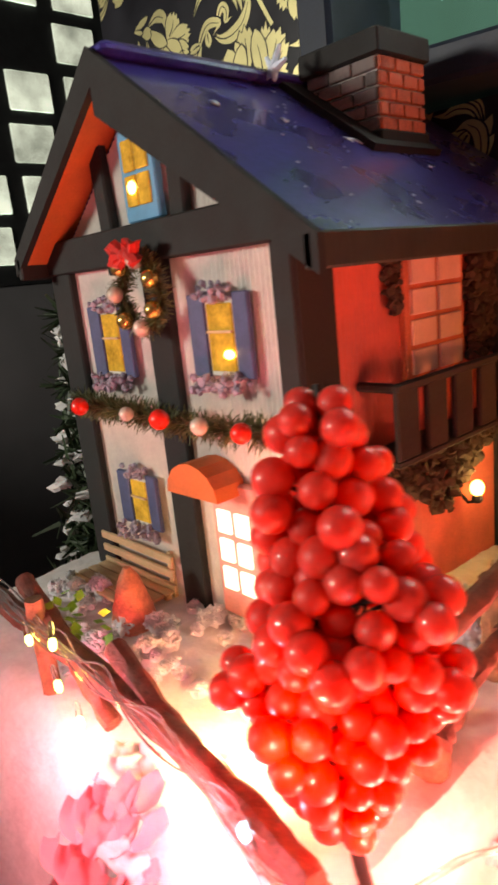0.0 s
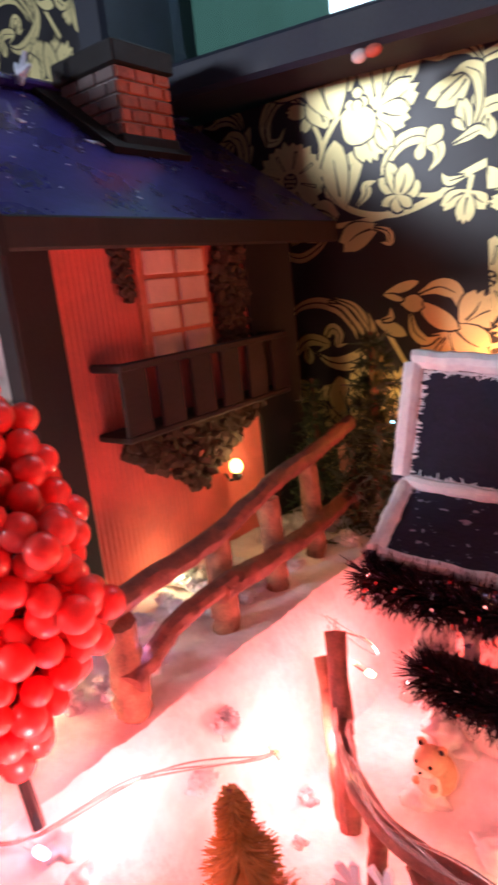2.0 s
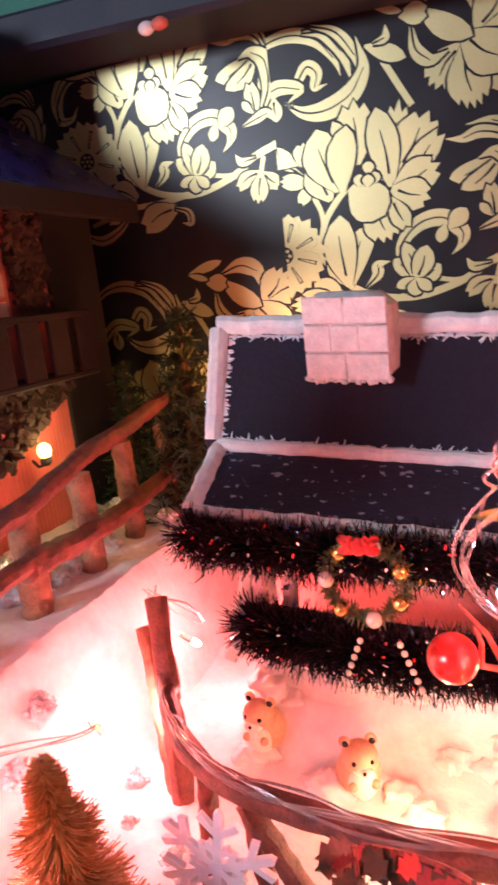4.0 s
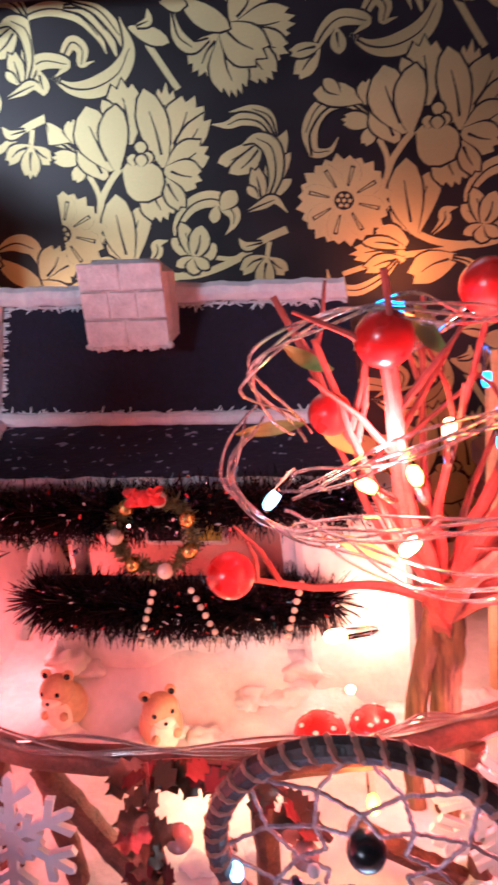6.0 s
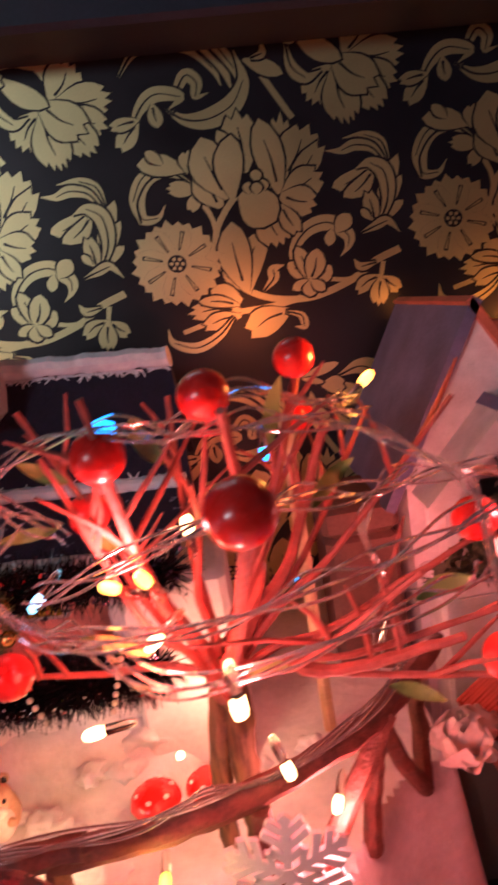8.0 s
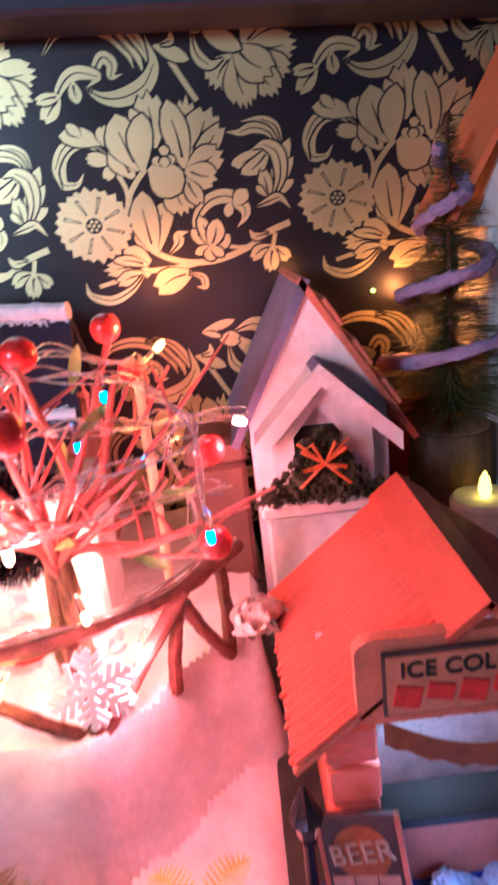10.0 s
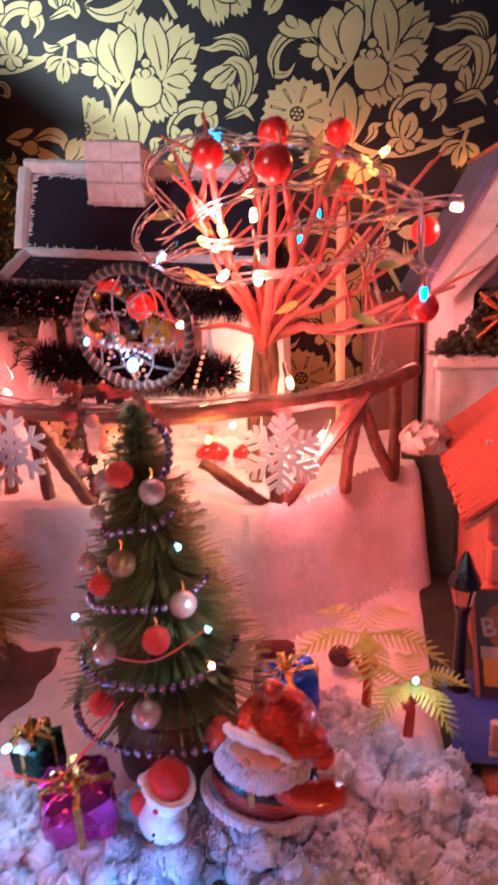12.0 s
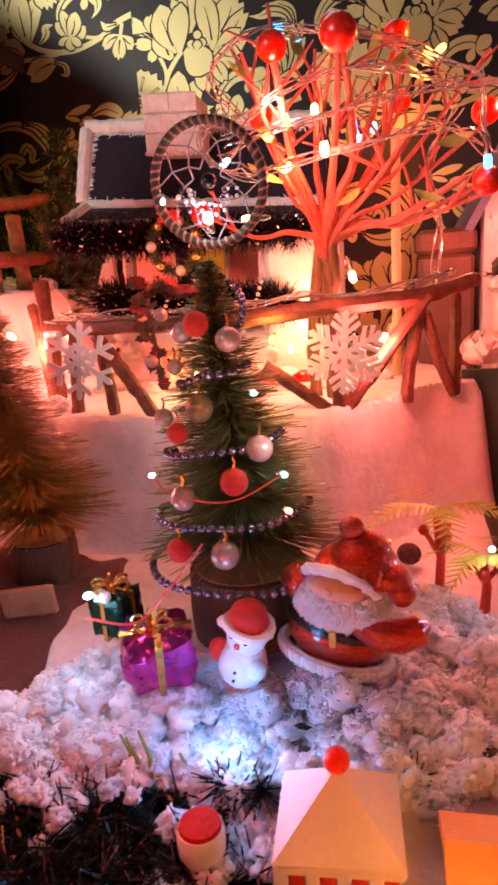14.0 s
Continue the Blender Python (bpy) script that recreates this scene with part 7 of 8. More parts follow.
beer = thing("beer_board", (0.318, 0.196, 0.176), "leaning printed board showing beer mugs beside the stall", "sign board")


def bplate(x0, x1, z0, z1, y, t):
    return Geo().plate([(x0, z0), (x1, z0), (x1, z1), (x0, z1)], t, bm @ Matrix.Translation((0, y, 0)))


face = part("board", bplate(-0.0175, 0.0175, 0, 0.050, 0, 0.003), SIGN_DARK, beer, smooth=False)
part("frame", bplate(-0.0175, -0.0155, 0, 0.050, -0.0006, 0.0036), STALL_WOOD, beer, smooth=False)
part("frame", bplate(0.0155, 0.0175, 0, 0.050, -0.0006, 0.0036), STALL_WOOD, beer, smooth=False)
disc = Geo().plate([(0.012 * math.cos(k * 0.393), 0.034 + 0.012 * math.sin(k * 0.393)) for k in range(16)], 0.0005, bm @ Matrix.Translation((0, -0.0006, 0)))
part("disc", disc, material("burnt_orange_print", (0.36, 0.10, 0.035), 0.6, spread=0.3, scale=200), face, smooth=False)
part("lettering", text_geo("BEER", 0.0125, bm @ Matrix.Translation((0, -0.0016, 0.0345)) @ pose(0, 0, 0, 0, -6, 0)), material("cream_letter", (0.50, 0.36, 0.28), 0.6), face, "cream lettering", smooth=False)
FOAM = material("tan_foam_print", (0.50, 0.29, 0.22), 0.6, spread=0.25, scale=200)
for k in range(3):
    x = -0.0095 + 0.0095 * k
    part("mug", bplate(x - 0.0038, x + 0.0038, 0.006, 0.020, -0.0012, 0.0006), MUG_AMBER, face, "amber beer mug", smooth=False)
    part("foam", bplate(x - 0.0044, x + 0.0044, 0.019, 0.0245, -0.0014, 0.0006), FOAM, face, "white foam", smooth=False)

# toy lamp post
LX, LY = 0.2915, 0.207
lp = thing("lamp_post", (LX, LY, 0.172), "small black toy lamp post by the stall", "lamp post")
part("pole", Geo().lathe((LX, LY, 0.170), [(0.0070, 0), (0.0062, 0.007), (0.0040, 0.010), (0.0030, 0.015), (0.0026, 0.046), (0.0038, 0.050)], 12), BLACK_GLOSS, lp)
part("lantern", Geo().lathe((LX, LY, 0.2195), [(0.0036, 0), (0.0060, 0.011), (0.0062, 0.012)], 6), GLASS, lp, "clear lantern glass")
part("roof", Geo().lathe((LX, LY, 0.2315), [(0.0074, 0), (0.0064, 0.004), (0.0040, 0.009), (0.0026, 0.013), (0.0010, 0.016)], 8), BLACK_GLOSS, lp)

# felt, deck, plank fence before the stall
felt = Geo()
for i in range(25):
    for j in range(13):
        x, y = 0.284 + 0.150 * i / 24, 0.160 + 0.060 * j / 12
        felt.v.append((x, y, 0.1775 + 0.0015 * noise.noise((x * 60, y * 60, 2))))
felt.f = [(i * 13 + j, (i + 1) * 13 + j, (i + 1) * 13 + j + 1, i * 13 + j + 1) for i in range(24) for j in range(12)]
solo("felt_cloth", felt, BLUE_FELT, "royal blue felt laid before the stall", "felt")
solo("base_mat", Geo().box((0.357, 0.246, 0.1715), (0.152, 0.166, 0.010), bevel=0.002), material("dark_olive_felt", (0.030, 0.040, 0.026), 0.95, spread=0.5, scale=80, bump=0.6), "dark olive felt base under the market stall", "mat")
deck = thing("wood_deck", (0.37, 0.12, 0.166), "brown wooden deck boards in front of the stall", "deck")
for k in range(6):
    part("board", Geo().box((0.375, 0.158 - 0.0145 * k, 0.170), (0.160, 0.0135, 0.005), bevel=0.0008), STALL_WOOD, deck)
# pink in the plank colour stands for red light falling on it
WOOD_RED_LIT = material("red_lit_wood", (0.62, 0.36, 0.30), 0.7, spread=0.25, scale=60, bump=0.25, stretch=(0.3, 1, 1))
pf = thing("plank_fence", (0.345, 0.164, 0.172), "low plank fence before the stall, coloured pink as by red light", "fence")
for k in range(3):
    part("plank", Geo().box((0.352, 0.165 + 0.0005 * k, 0.1755 + 0.0072 * k), (0.108, 0.003, 0.0066), bevel=0.0007), WOOD_RED_LIT, pf)
for x in (0.310, 0.350, 0.392):
    part("post", Geo().box((x, 0.168, 0.184), (0.008, 0.003, 0.026), bevel=0.0008), WOOD_RED_LIT, pf)
for x, s in ((0.342, 1.0), (0.372, 0.9)):
    g = Geo()
    for k in range(4):
        g.ball((x + 0.005 * math.cos(k * 1.57) * s, 0.171, 0.1985 + 0.005 * math.sin(k * 1.57) * s), 0.0034 * s, 10, 7, (1, 0.7, 1))
    g.box((x, 0.1705, 0.1955), (0.008, 0.004, 0.012), bevel=0.0015)
    solo("white_trefoil", g, CRAFT_WHITE, "little white clay trefoil on the plank fence", "ornament", "fence ornaments")

# ---- things behind the stall ----
solo("tea_light", Geo().lathe((0.431, 0.378, 0.165), [(0.0215, 0), (0.0215, 0.117), (0.0195, 0.1195), (0.004, 0.118)], 24), CRAFT_WHITE, "tall white electric candle", "candle")
solo("candle_flame", Geo().lathe((0.431, 0.378, 0.283), [(0.003, 0), (0.0042, 0.006), (0.003, 0.013), (0.0006, 0.018)], 12), shining("yellow_flame", (1.0, 0.72, 0.08), 2.5), "yellow plastic flame of the candle", "flame")
brush_tree(0.426, 0.424, 0.270, 0.190, 0.050, PINE, 5200, 0.0285, 0.048, "dark bottle-brush tree wound with mauve garland")
solo("log_support", Geo().lathe((0.426, 0.424, 0.160), [(0.030, 0), (0.031, 0.06), (0.030, 0.108)], 20), LOG_SIDE, "dark log block under the tree", "log")
g = Geo().tube([(0.426 + (0.046 * (1 - k / 119) + 0.004) * math.cos(k * 0.185), 0.424 + (0.046 * (1 - k / 119) + 0.004) * math.sin(k * 0.185), 0.345 + 0.150 * k / 119) for k in range(120)], 0.0042, 9, wob=0.35)
solo("mauve_garland", g, material("mauve_wool", (0.32, 0.22, 0.36), 0.9, spread=0.3, scale=200, bump=0.6), "soft mauve garland wound round the dark tree", "garland")
roofs = thing("orange_roofed_house", (0.487, 0.455, 0.166), "orange-roofed model house at the display's end", "model house")
part("wall", Geo().box((0.487, 0.455, 0.305), (0.070, 0.060, 0.280), bevel=0.002), SIDING, roofs)
part("roof", Geo().prism(((0.424, 0.415, 0.452), (0.424, 0.498, 0.452)), ((0.487, 0.498, 0.560), (0.487, 0.415, 0.560)), -0.004), SOFFIT, roofs, smooth=False)
part("roof", Geo().prism(((0.487, 0.415, 0.560), (0.487, 0.498, 0.560)), ((0.550, 0.498, 0.452), (0.550, 0.415, 0.452)), -0.004), SOFFIT, roofs, smooth=False)
part("gable", Geo().plate([(0.442, 0.445), (0.532, 0.445), (0.487, 0.553)], 0.06, Matrix.Translation((0, 0.425, 0))), SIDING, roofs, smooth=False)
solo("red_card", Geo().box((0.398, 0.462, 0.30), (0.045, 0.006, 0.060), bevel=0.001), RED_FELT, "red card panel standing behind the white house", "card")
bulb((0.417, 0.480, 0.403), (0, -1, 0), L_ORANGE, O)
bulb((0.389, 0.480, 0.408), (0, -1, 0), L_GREEN, G)

# ---- clay hamsters in the yard ----
BELLY = material("cream_clay_belly", (0.80, 0.66, 0.56), 0.75, spread=0.15, scale=200, bump=0.3)


def hamster(x, y, turn, size=0.95):
    """One plain clay figure with a pale belly and black bead eyes."""
    z = snow_height(x, y)
    c, s = math.cos(radians(turn)), math.sin(radians(turn))

    def at(u, v, w):
        u, v, w = u * size, v * size, w * size
        return (x + u * c - v * s, y + u * s + v * c, z + w)

    tan = Geo().ball(at(0, 0.002, 0.009), 0.0095 * size, 16, 11, (1, 1, 1.1)).ball(at(0, -0.003, 0.0195), 0.0074 * size, 16, 11, (1.05, 1, 0.95))
    pale = Geo().ball(at(0, -0.0035, 0.0085), 0.0078 * size, 14, 10, (0.85, 0.8, 1.05)).ball(at(0, -0.0088, 0.0172), 0.0036 * size, 12, 8, (1.3, 0.8, 0.8))
    dark = Geo()
    for q in (-1, 1):
        tan.ball(at(q * 0.0055, -0.001, 0.0258), 0.0026 * size, 10, 7, (1, 0.6, 1)).ball(at(q * 0.0046, -0.0085, 0.0100), 0.0020 * size, 8, 6)
        dark.ball(at(q * 0.0036, -0.0089, 0.0210), 0.0011 * size, 8, 6).ball(at(q * 0.0056, -0.0024, 0.0258), 0.0015 * size, 8, 6, (1, 0.5, 1))
    dark.ball(at(0, -0.0118, 0.0182), 0.0008 * size, 8, 6)
    figure("figurine", [(tan, HAMSTER), (pale, BELLY), (dark, BLACK_GLOSS)], "small tan clay hamster figurine sitting in the yard snow", "figurine", (x, y, z), "yard figurines")


hamster(0.048, 0.320, -10)
hamster(0.094, 0.305, 25)
# ---- Santa, snowman, gifts, palms ----
S = Matrix.Translation((0.2060, 0.124, 0.176)) @ pose(0, 0, 0, 0, 13, 2)


def sat(x, y, z):
    return S @ Vector((x, y, z))


def blob(c, r, sq):
    g = Geo().ball((0, 0, 0), r, 18, 12, sq)
    g.v = [tuple(sat(c[0] + p[0], c[1] + p[1], c[2] + p[2])) for p in g.v]
    return g


def fluff(count, c, s, r, cut=None):
    g = Geo()
    for _ in range(count):
        p = Vector((rnd.gauss(0, 1), rnd.gauss(0, 1), rnd.gauss(0, 1))).normalized()
        g.lump(sat(c[0] + p.x * s[0], c[1] + p.y * s[1], c[2] + p.z * s[2]), r * (0.6 + 0.7 * rnd.random()), 0.4)
    return g


def tufts(count, c, s, ln, r):
    """Short locks of white fur, hanging outward and down round an egg shape."""
    g = Geo()
    for _ in range(count):
        p = Vector((rnd.gauss(0, 1), -abs(rnd.gauss(0, 1)), rnd.gauss(0, 1))).normalized()
        a = Vector((c[0] + p.x * s[0], c[1] + p.y * s[1], c[2] + p.z * s[2]))
        d = Vector((p.x * 0.6, p.y * 0.5, -0.9)).normalized() * ln * (0.6 + 0.7 * rnd.random())
        g.tube([sat(*a), sat(*(a + d * 0.6)), sat(*(a + d))], [r, r * 0.8, r * 0.15], 5)
    return g


hem = Geo().tube([sat(0.0195 * math.cos(k * 0.2094), 0.0138 * math.sin(k * 0.2094), 0.0125) for k in range(31)], 0.0018, 7)
for k in range(52):
    a = k * 0.1208
    hem.ball(sat(0.0202 * math.cos(a), 0.0145 * math.sin(a), 0.0115), 0.0017, 7, 5, (1, 1, 1.5))
belt = Geo().tube([sat(0.0180 * math.cos(k * 0.2094), 0.0131 * math.sin(k * 0.2094), 0.0245) for k in range(31)], 0.0020, 6)
arm = Geo().tube([sat(0.004, -0.011, 0.0300), sat(0.012, -0.0130, 0.0285), sat(0.019, -0.0128, 0.0300), sat(0.0250, -0.0115, 0.0335), sat(0.0270, -0.010, 0.0350)], [0.004, 0.0056, 0.0058, 0.0052, 0.002], 12)
trim_hat = curve_pts([sat(-0.0165, -0.004, 0.0420), sat(-0.0150, -0.0105, 0.0465), sat(-0.0090, -0.0145, 0.0488), sat(-0.002, -0.0155, 0.0482), sat(0.005, -0.0145, 0.0455), sat(0.0085, -0.0120, 0.0425)], 5)
hat = Geo().tube(curve_pts([sat(0.001, -0.0015, 0.0440), sat(0.001, -0.0015, 0.0475), sat(0.0005, -0.002, 0.0515), sat(-0.001, -0.003, 0.0555), sat(-0.003, -0.004, 0.0595)], 4), [0.0140, 0.0150, 0.0152, 0.0150, 0.0147, 0.0142, 0.0136, 0.0128, 0.0119, 0.0110, 0.0100, 0.0090, 0.0080, 0.0070, 0.0060, 0.0050, 0.0040], 18)
legs = Geo().tube([sat(-0.006, 0, -0.001), sat(-0.006, 0, 0.010)], 0.006, 10).tube([sat(0.007, 0, -0.001), sat(0.007, 0, 0.010)], 0.006, 10)
FUR = material("white_fur", (0.80, 0.76, 0.76), 0.9, spread=0.15, scale=200, bump=0.5, sheen=0.5, sub=0.3)
figure("santa_ornament", [(blob((0, 0, 0.0195), 0.0192, (1, 0.70, 0.60)), GLITTER_RED), (legs, GLITTER_RED), (blob((0, 0, 0.031), 0.0165, (1, 0.76, 0.80)), GLITTER_RED), (arm, GLITTER_RED), (blob((-0.0185, -0.003, 0.037), 0.0056, (1, 1, 1.3)), GLITTER_RED), (hem, FUR), (belt, BLACK_GLOSS), (Geo().box(sat(-0.003, -0.0148, 0.0245), (0.0022, 0.002, 0.0055)), GOLD),
                          (blob((-0.002, -0.006, 0.036), 0.0145, (1, 0.60, 0.72)), FUR), (tufts(900, (-0.002, -0.0065, 0.0350), (0.0155, 0.0095, 0.0085), 0.0026, 0.0008), FUR), (fluff(300, (-0.002, -0.0068, 0.0352), (0.0152, 0.0098, 0.0088), 0.0015), FUR), (blob((-0.0050, -0.0143, 0.0430), 0.0096, (1, 0.46, 0.44)), SKIN_CLAY), (blob((-0.0080, -0.0182, 0.0428), 0.0016, (1, 1, 1)), SKIN_CLAY), (Geo().tube(trim_hat, 0.0019, 8, wob=0.2), FUR), (hat, GLITTER_RED), (blob((0.0105, -0.006, 0.0472), 0.0082, (1.1, 0.95, 0.62)), GLITTER_RED), (blob((0.0170, -0.008, 0.0435), 0.0045, (1, 1, 1.1)), GLITTER_RED), (blob((-0.004, -0.004, 0.0612), 0.0043, (1, 1, 1)), GLITTER_RED)], "glittering red Santa ornament with white fur beard standing in snow", "Santa ornament", (0.2060, 0.124, 0.176))


def snowman(x, y, z, s):
    def p(u, v, w):
        return (x + u * s, y + v * s, z + w * s)
    pcs = [(Geo().ball(p(0, 0, 0.010), 0.0105 * s, 16, 11, (1, 0.9, 1.1)), CRAFT_WHITE), (Geo().ball(p(0, 0, 0.0235), 0.0085 * s, 16, 11), CRAFT_WHITE), (Geo().lathe(p(-0.001, 0.001, 0.0275), [(0.0086 * s, 0), (0.0088 * s, 0.002), (0.0070 * s, 0.006), (0.0035 * s, 0.0085), (0.0006, 0.0092)], 14), RED_FELT), (Geo().tube([p(0.0092 * math.cos(k * 0.449), 0.0092 * math.sin(k * 0.449), 0.0280 - 0.0006 * math.cos(k)) for k in range(15)], 0.0020 * s, 7), CRAFT_WHITE), (Geo().ball(p(-0.0105, -0.002, 0.0255), 0.0026 * s, 9, 6), CRAFT_WHITE), (Geo().ball(p(-0.0095, -0.003, 0.0125), 0.0050 * s, 10, 7, (1, 0.8, 1.1)), RED_FELT), (Geo().ball(p(0.0085, -0.004, 0.0130), 0.0044 * s, 10, 7), CRAFT_WHITE), (Geo().ball(p(0.0006, -0.0088, 0.0228), 0.0013 * s, 7, 5), RED_GLOSS)]
    for u, w in ((-0.0028, 0.0252), (0.0036, 0.0250)):
        pcs.append((Geo().ball(p(u, -0.0078, w), 0.0008 * s, 7, 5), BLACK_GLOSS))
    for w in (0.0075, 0.0115):
        pcs.append((Geo().ball(p(0.002, -0.0098, w), 0.0007 * s, 7, 5), BLACK_GLOSS))
    lean = Matrix.Translation((x, y, z)) @ pose(0, 0, 0, 0, 14, -18) @ Matrix.Translation((-x, -y, -z))
    for geo, _ in pcs:
        geo.v = [tuple(lean @ Vector(q)) for q in geo.v]
    figure("snowman_figurine", pcs, "small white clay snowman with a red hat in the snow", "snowman", (x, y, z))


snowman(0.1755, 0.108, 0.183, 0.86)


def gift(c, s, rz, mat, label, rx=0, crumple=0.09):
    t = thing("gift_box", (c[0], c[1], c[2] - s[2] / 2), label, "gift box", "gifts under the tree")
    wrap = Geo()
    m, n = pose(c[0], c[1], c[2], rx, 0, rz), 14
    for i in range(n + 1):
        for k in range(2 * n):
            u, v = math.pi * i / n, math.pi * k / n
            q = Vector((math.sin(u) * math.cos(v), math.sin(u) * math.sin(v), math.cos(u)))
            q = q / max(abs(q.x), abs(q.y), abs(q.z)) ** 0.82
            q *= 1 + crumple * noise.noise((q.x * 3 + c[0] * 90, q.y * 3, q.z * 3))
            wrap.v.append(tuple(m @ Vector((q.x * s[0] / 2, q.y * s[1] / 2, q.z * s[2] / 2))))
    wrap.f = [(i * 2 * n + k, (i + 1) * 2 * n + k, (i + 1) * 2 * n + (k + 1) % (2 * n), i * 2 * n + (k + 1) % (2 * n)) for i in range(n) for k in range(2 * n)]
    part("box", wrap, mat, t)
    part("ribbon", Geo().box(c, (s[0] * 0.10, s[1] * 1.03, s[2] * 1.03), rz=rz, rx=rx), GOLD, t, "gold ribbon", smooth=False)
    part("ribbon", Geo().box(c, (s[0] * 1.03, s[1] * 0.10, s[2] * 1.03), rz=rz, rx=rx), GOLD, t, "gold ribbon", smooth=False)
    top = Vector(c) + Vector((0, -0.002, s[2] / 2))
    for k in range(6):
        a = k * 1.05
        part("bow_loop", Geo().tube(curve_pts([top, top + Vector((math.cos(a) * 0.004, math.sin(a) * 0.004, 0.0045)), top + Vector((math.cos(a) * 0.0075, math.sin(a) * 0.0075, 0.003)), top + Vector((math.cos(a + 0.3) * 0.005, math.sin(a + 0.3) * 0.005, 0.0002))], 4), 0.0006, 5), GOLD, t, "gold bow loop")


gift((0.146, 0.108, 0.193), (0.025, 0.022, 0.021), 25, GIFT_PINK, "crumpled magenta foil gift with gold ribbon", 12, 0.22)
gift((0.1265, 0.119, 0.2025), (0.017, 0.015, 0.018), -15, GIFT_GREEN, "dark green foil gift with gold ribbon")
gift((0.2145, 0.168, 0.1985), (0.027, 0.020, 0.024), 20, GIFT_BLUE, "shiny blue foil gift with gold ribbon", 10, 0.12)
solo("snow_tuft", Geo().lump((0.1245, 0.111, 0.2115), 0.0028, 0.5).lump((0.127, 0.111, 0.2125), 0.0024, 0.4), CRYSTAL, "tuft of snow on the green gift", "snow", smooth=False)
bulb((0.1220, 0.108, 0.2140), (-0.5, -0.8, 0.1), L_CYAN, C, 0.005, 0.0018)


def palm(x, y, h, turn, ln):
    z = snow_height(x, y)
    t = thing("toy_palm", (x, y, z), "toy palm with red stem and lime plastic fronds", "toy palm", "toy palms")
    part("stem", Geo().tube([(x, y, z - 0.003), (x + 0.001, y, z + h * 0.5), (x - 0.001, y, z + h)], [0.0024, 0.0020, 0.0017], 8), PALM_RED, t)
    for k in range(3):
        a = k * 2.1 + turn
        q = (x + 0.006 * math.cos(a), y + 0.006 * math.sin(a), z + h * 0.78)
        part("twiglet", Geo().tube([(x, y, z + h * 0.55), q], [0.0013, 0.0011], 6), PALM_RED, t)
        part("berry", Geo().ball(q, 0.0024, 10, 7), PALM_RED, t)
    for k in range(5):
        a = k * 1.2566 + turn
        g = Geo()
        for i in range(12):
            f = (i + 0.5) / 12
            r = ln * f
            zz = z + h + 0.005 * math.sin(f * 2.6) - 0.008 * f * f
            c, d = Vector((x + r * math.cos(a), y + r * math.sin(a), zz)), Vector((math.cos(a), math.sin(a), -0.3))
            s = Vector((-math.sin(a), math.cos(a), 0))
            w = 0.24 * ln * math.sin(math.pi * (0.12 + 0.86 * f)) + 0.0006
            for q in (-1, 1):
                tip = c + s * q * w + d * 0.004
                g.add([c - d * 0.0010, c + d * 0.0010, tip + d * 0.0005, tip - d * 0.0003], [(0, 1, 2, 3)])
            g.add([c - s * 0.0007 - d * 0.001, c + s * 0.0007 - d * 0.001, c + s * 0.0006 + d * 0.0012, c - s * 0.0006 + d * 0.0012], [(0, 1, 2, 3)])
        part("frond", g, PALM_GREEN, t, smooth=False)


palm(0.266, 0.172, 0.026, 0.3, 0.025)
palm(0.248, 0.177, 0.045, 1.0, 0.031)
bulb((0.268, 0.168, 0.2085), (0, -0.8, 0.4), L_CYAN, C, 0.005, 0.0017)

# ---- front edge: toy kiosk, pot, small house, sign, tinsel grass ----
kiosk = thing("toy_kiosk", (0.2155, 0.056, 0.15), "little toy kiosk with a white pyramid roof and red knob", "toy kiosk")
ROOF_CREAM = material("cream_clay_roof", (0.80, 0.70, 0.58), 0.7, spread=0.1, scale=70, bump=0.25)
rg = Geo().add([(0.199, 0.040, 0.1785), (0.232, 0.043, 0.1785), (0.230, 0.075, 0.1785), (0.197, 0.072, 0.1785), (0.2145, 0.0575, 0.1945)], [(0, 1, 4), (1, 2, 4), (2, 3, 4), (3, 0, 4), (3, 2, 1, 0)])
part("roof", rg, ROOF_CREAM, kiosk, smooth=False)
part("eave", Geo().box((0.2145, 0.0575, 0.1765), (0.0335, 0.0325, 0.004), rz=4, bevel=0.0012), ROOF_CREAM, kiosk)
part("knob", Geo().ball((0.2145, 0.0575, 0.1965), 0.0036, 14, 10), RED_GLOSS, kiosk, "round red knob")
for k in range(8):
    part("stripe", Geo().box((0.2005 + 0.0040 * k, 0.0425 + 0.0003 * k, 0.1705), (0.0039, 0.0016, 0.009), rz=4, bevel=0.0005), RED_FELT if k % 2 else CRAFT_WHITE, kiosk, "red valance stripe" if k % 2 else "white valance stripe", smooth=False)
part("body", Geo().box((0.2145, 0.0580, 0.162), (0.027, 0.025, 0.027), rz=4, bevel=0.001), CRAFT_WHITE, kiosk)
LID_RED = material("deep_red_paint", (0.42, 0.020, 0.012), 0.8, spread=0.3, scale=150)
LID_RED.node_tree.nodes["Principled BSDF"].inputs["Specular IOR Level"].default_value = 0.05
pot = thing("toy_pot", (0.177, 0.051, 0.152), "red toy pot with a thick white rim", "toy pot")
part("pot", Geo().lathe((0.177, 0.051, 0.150), [(0.0040, 0), (0.0046, 0.012), (0.0052, 0.018)], 16), RED_FELT, pot)
part("rim", Geo().lathe((0.177, 0.051, 0.166), [(0.0052, 0), (0.0066, 0.003), (0.0068, 0.008), (0.0064, 0.0105)], 18), CRAFT_WHITE, pot, "white rim")
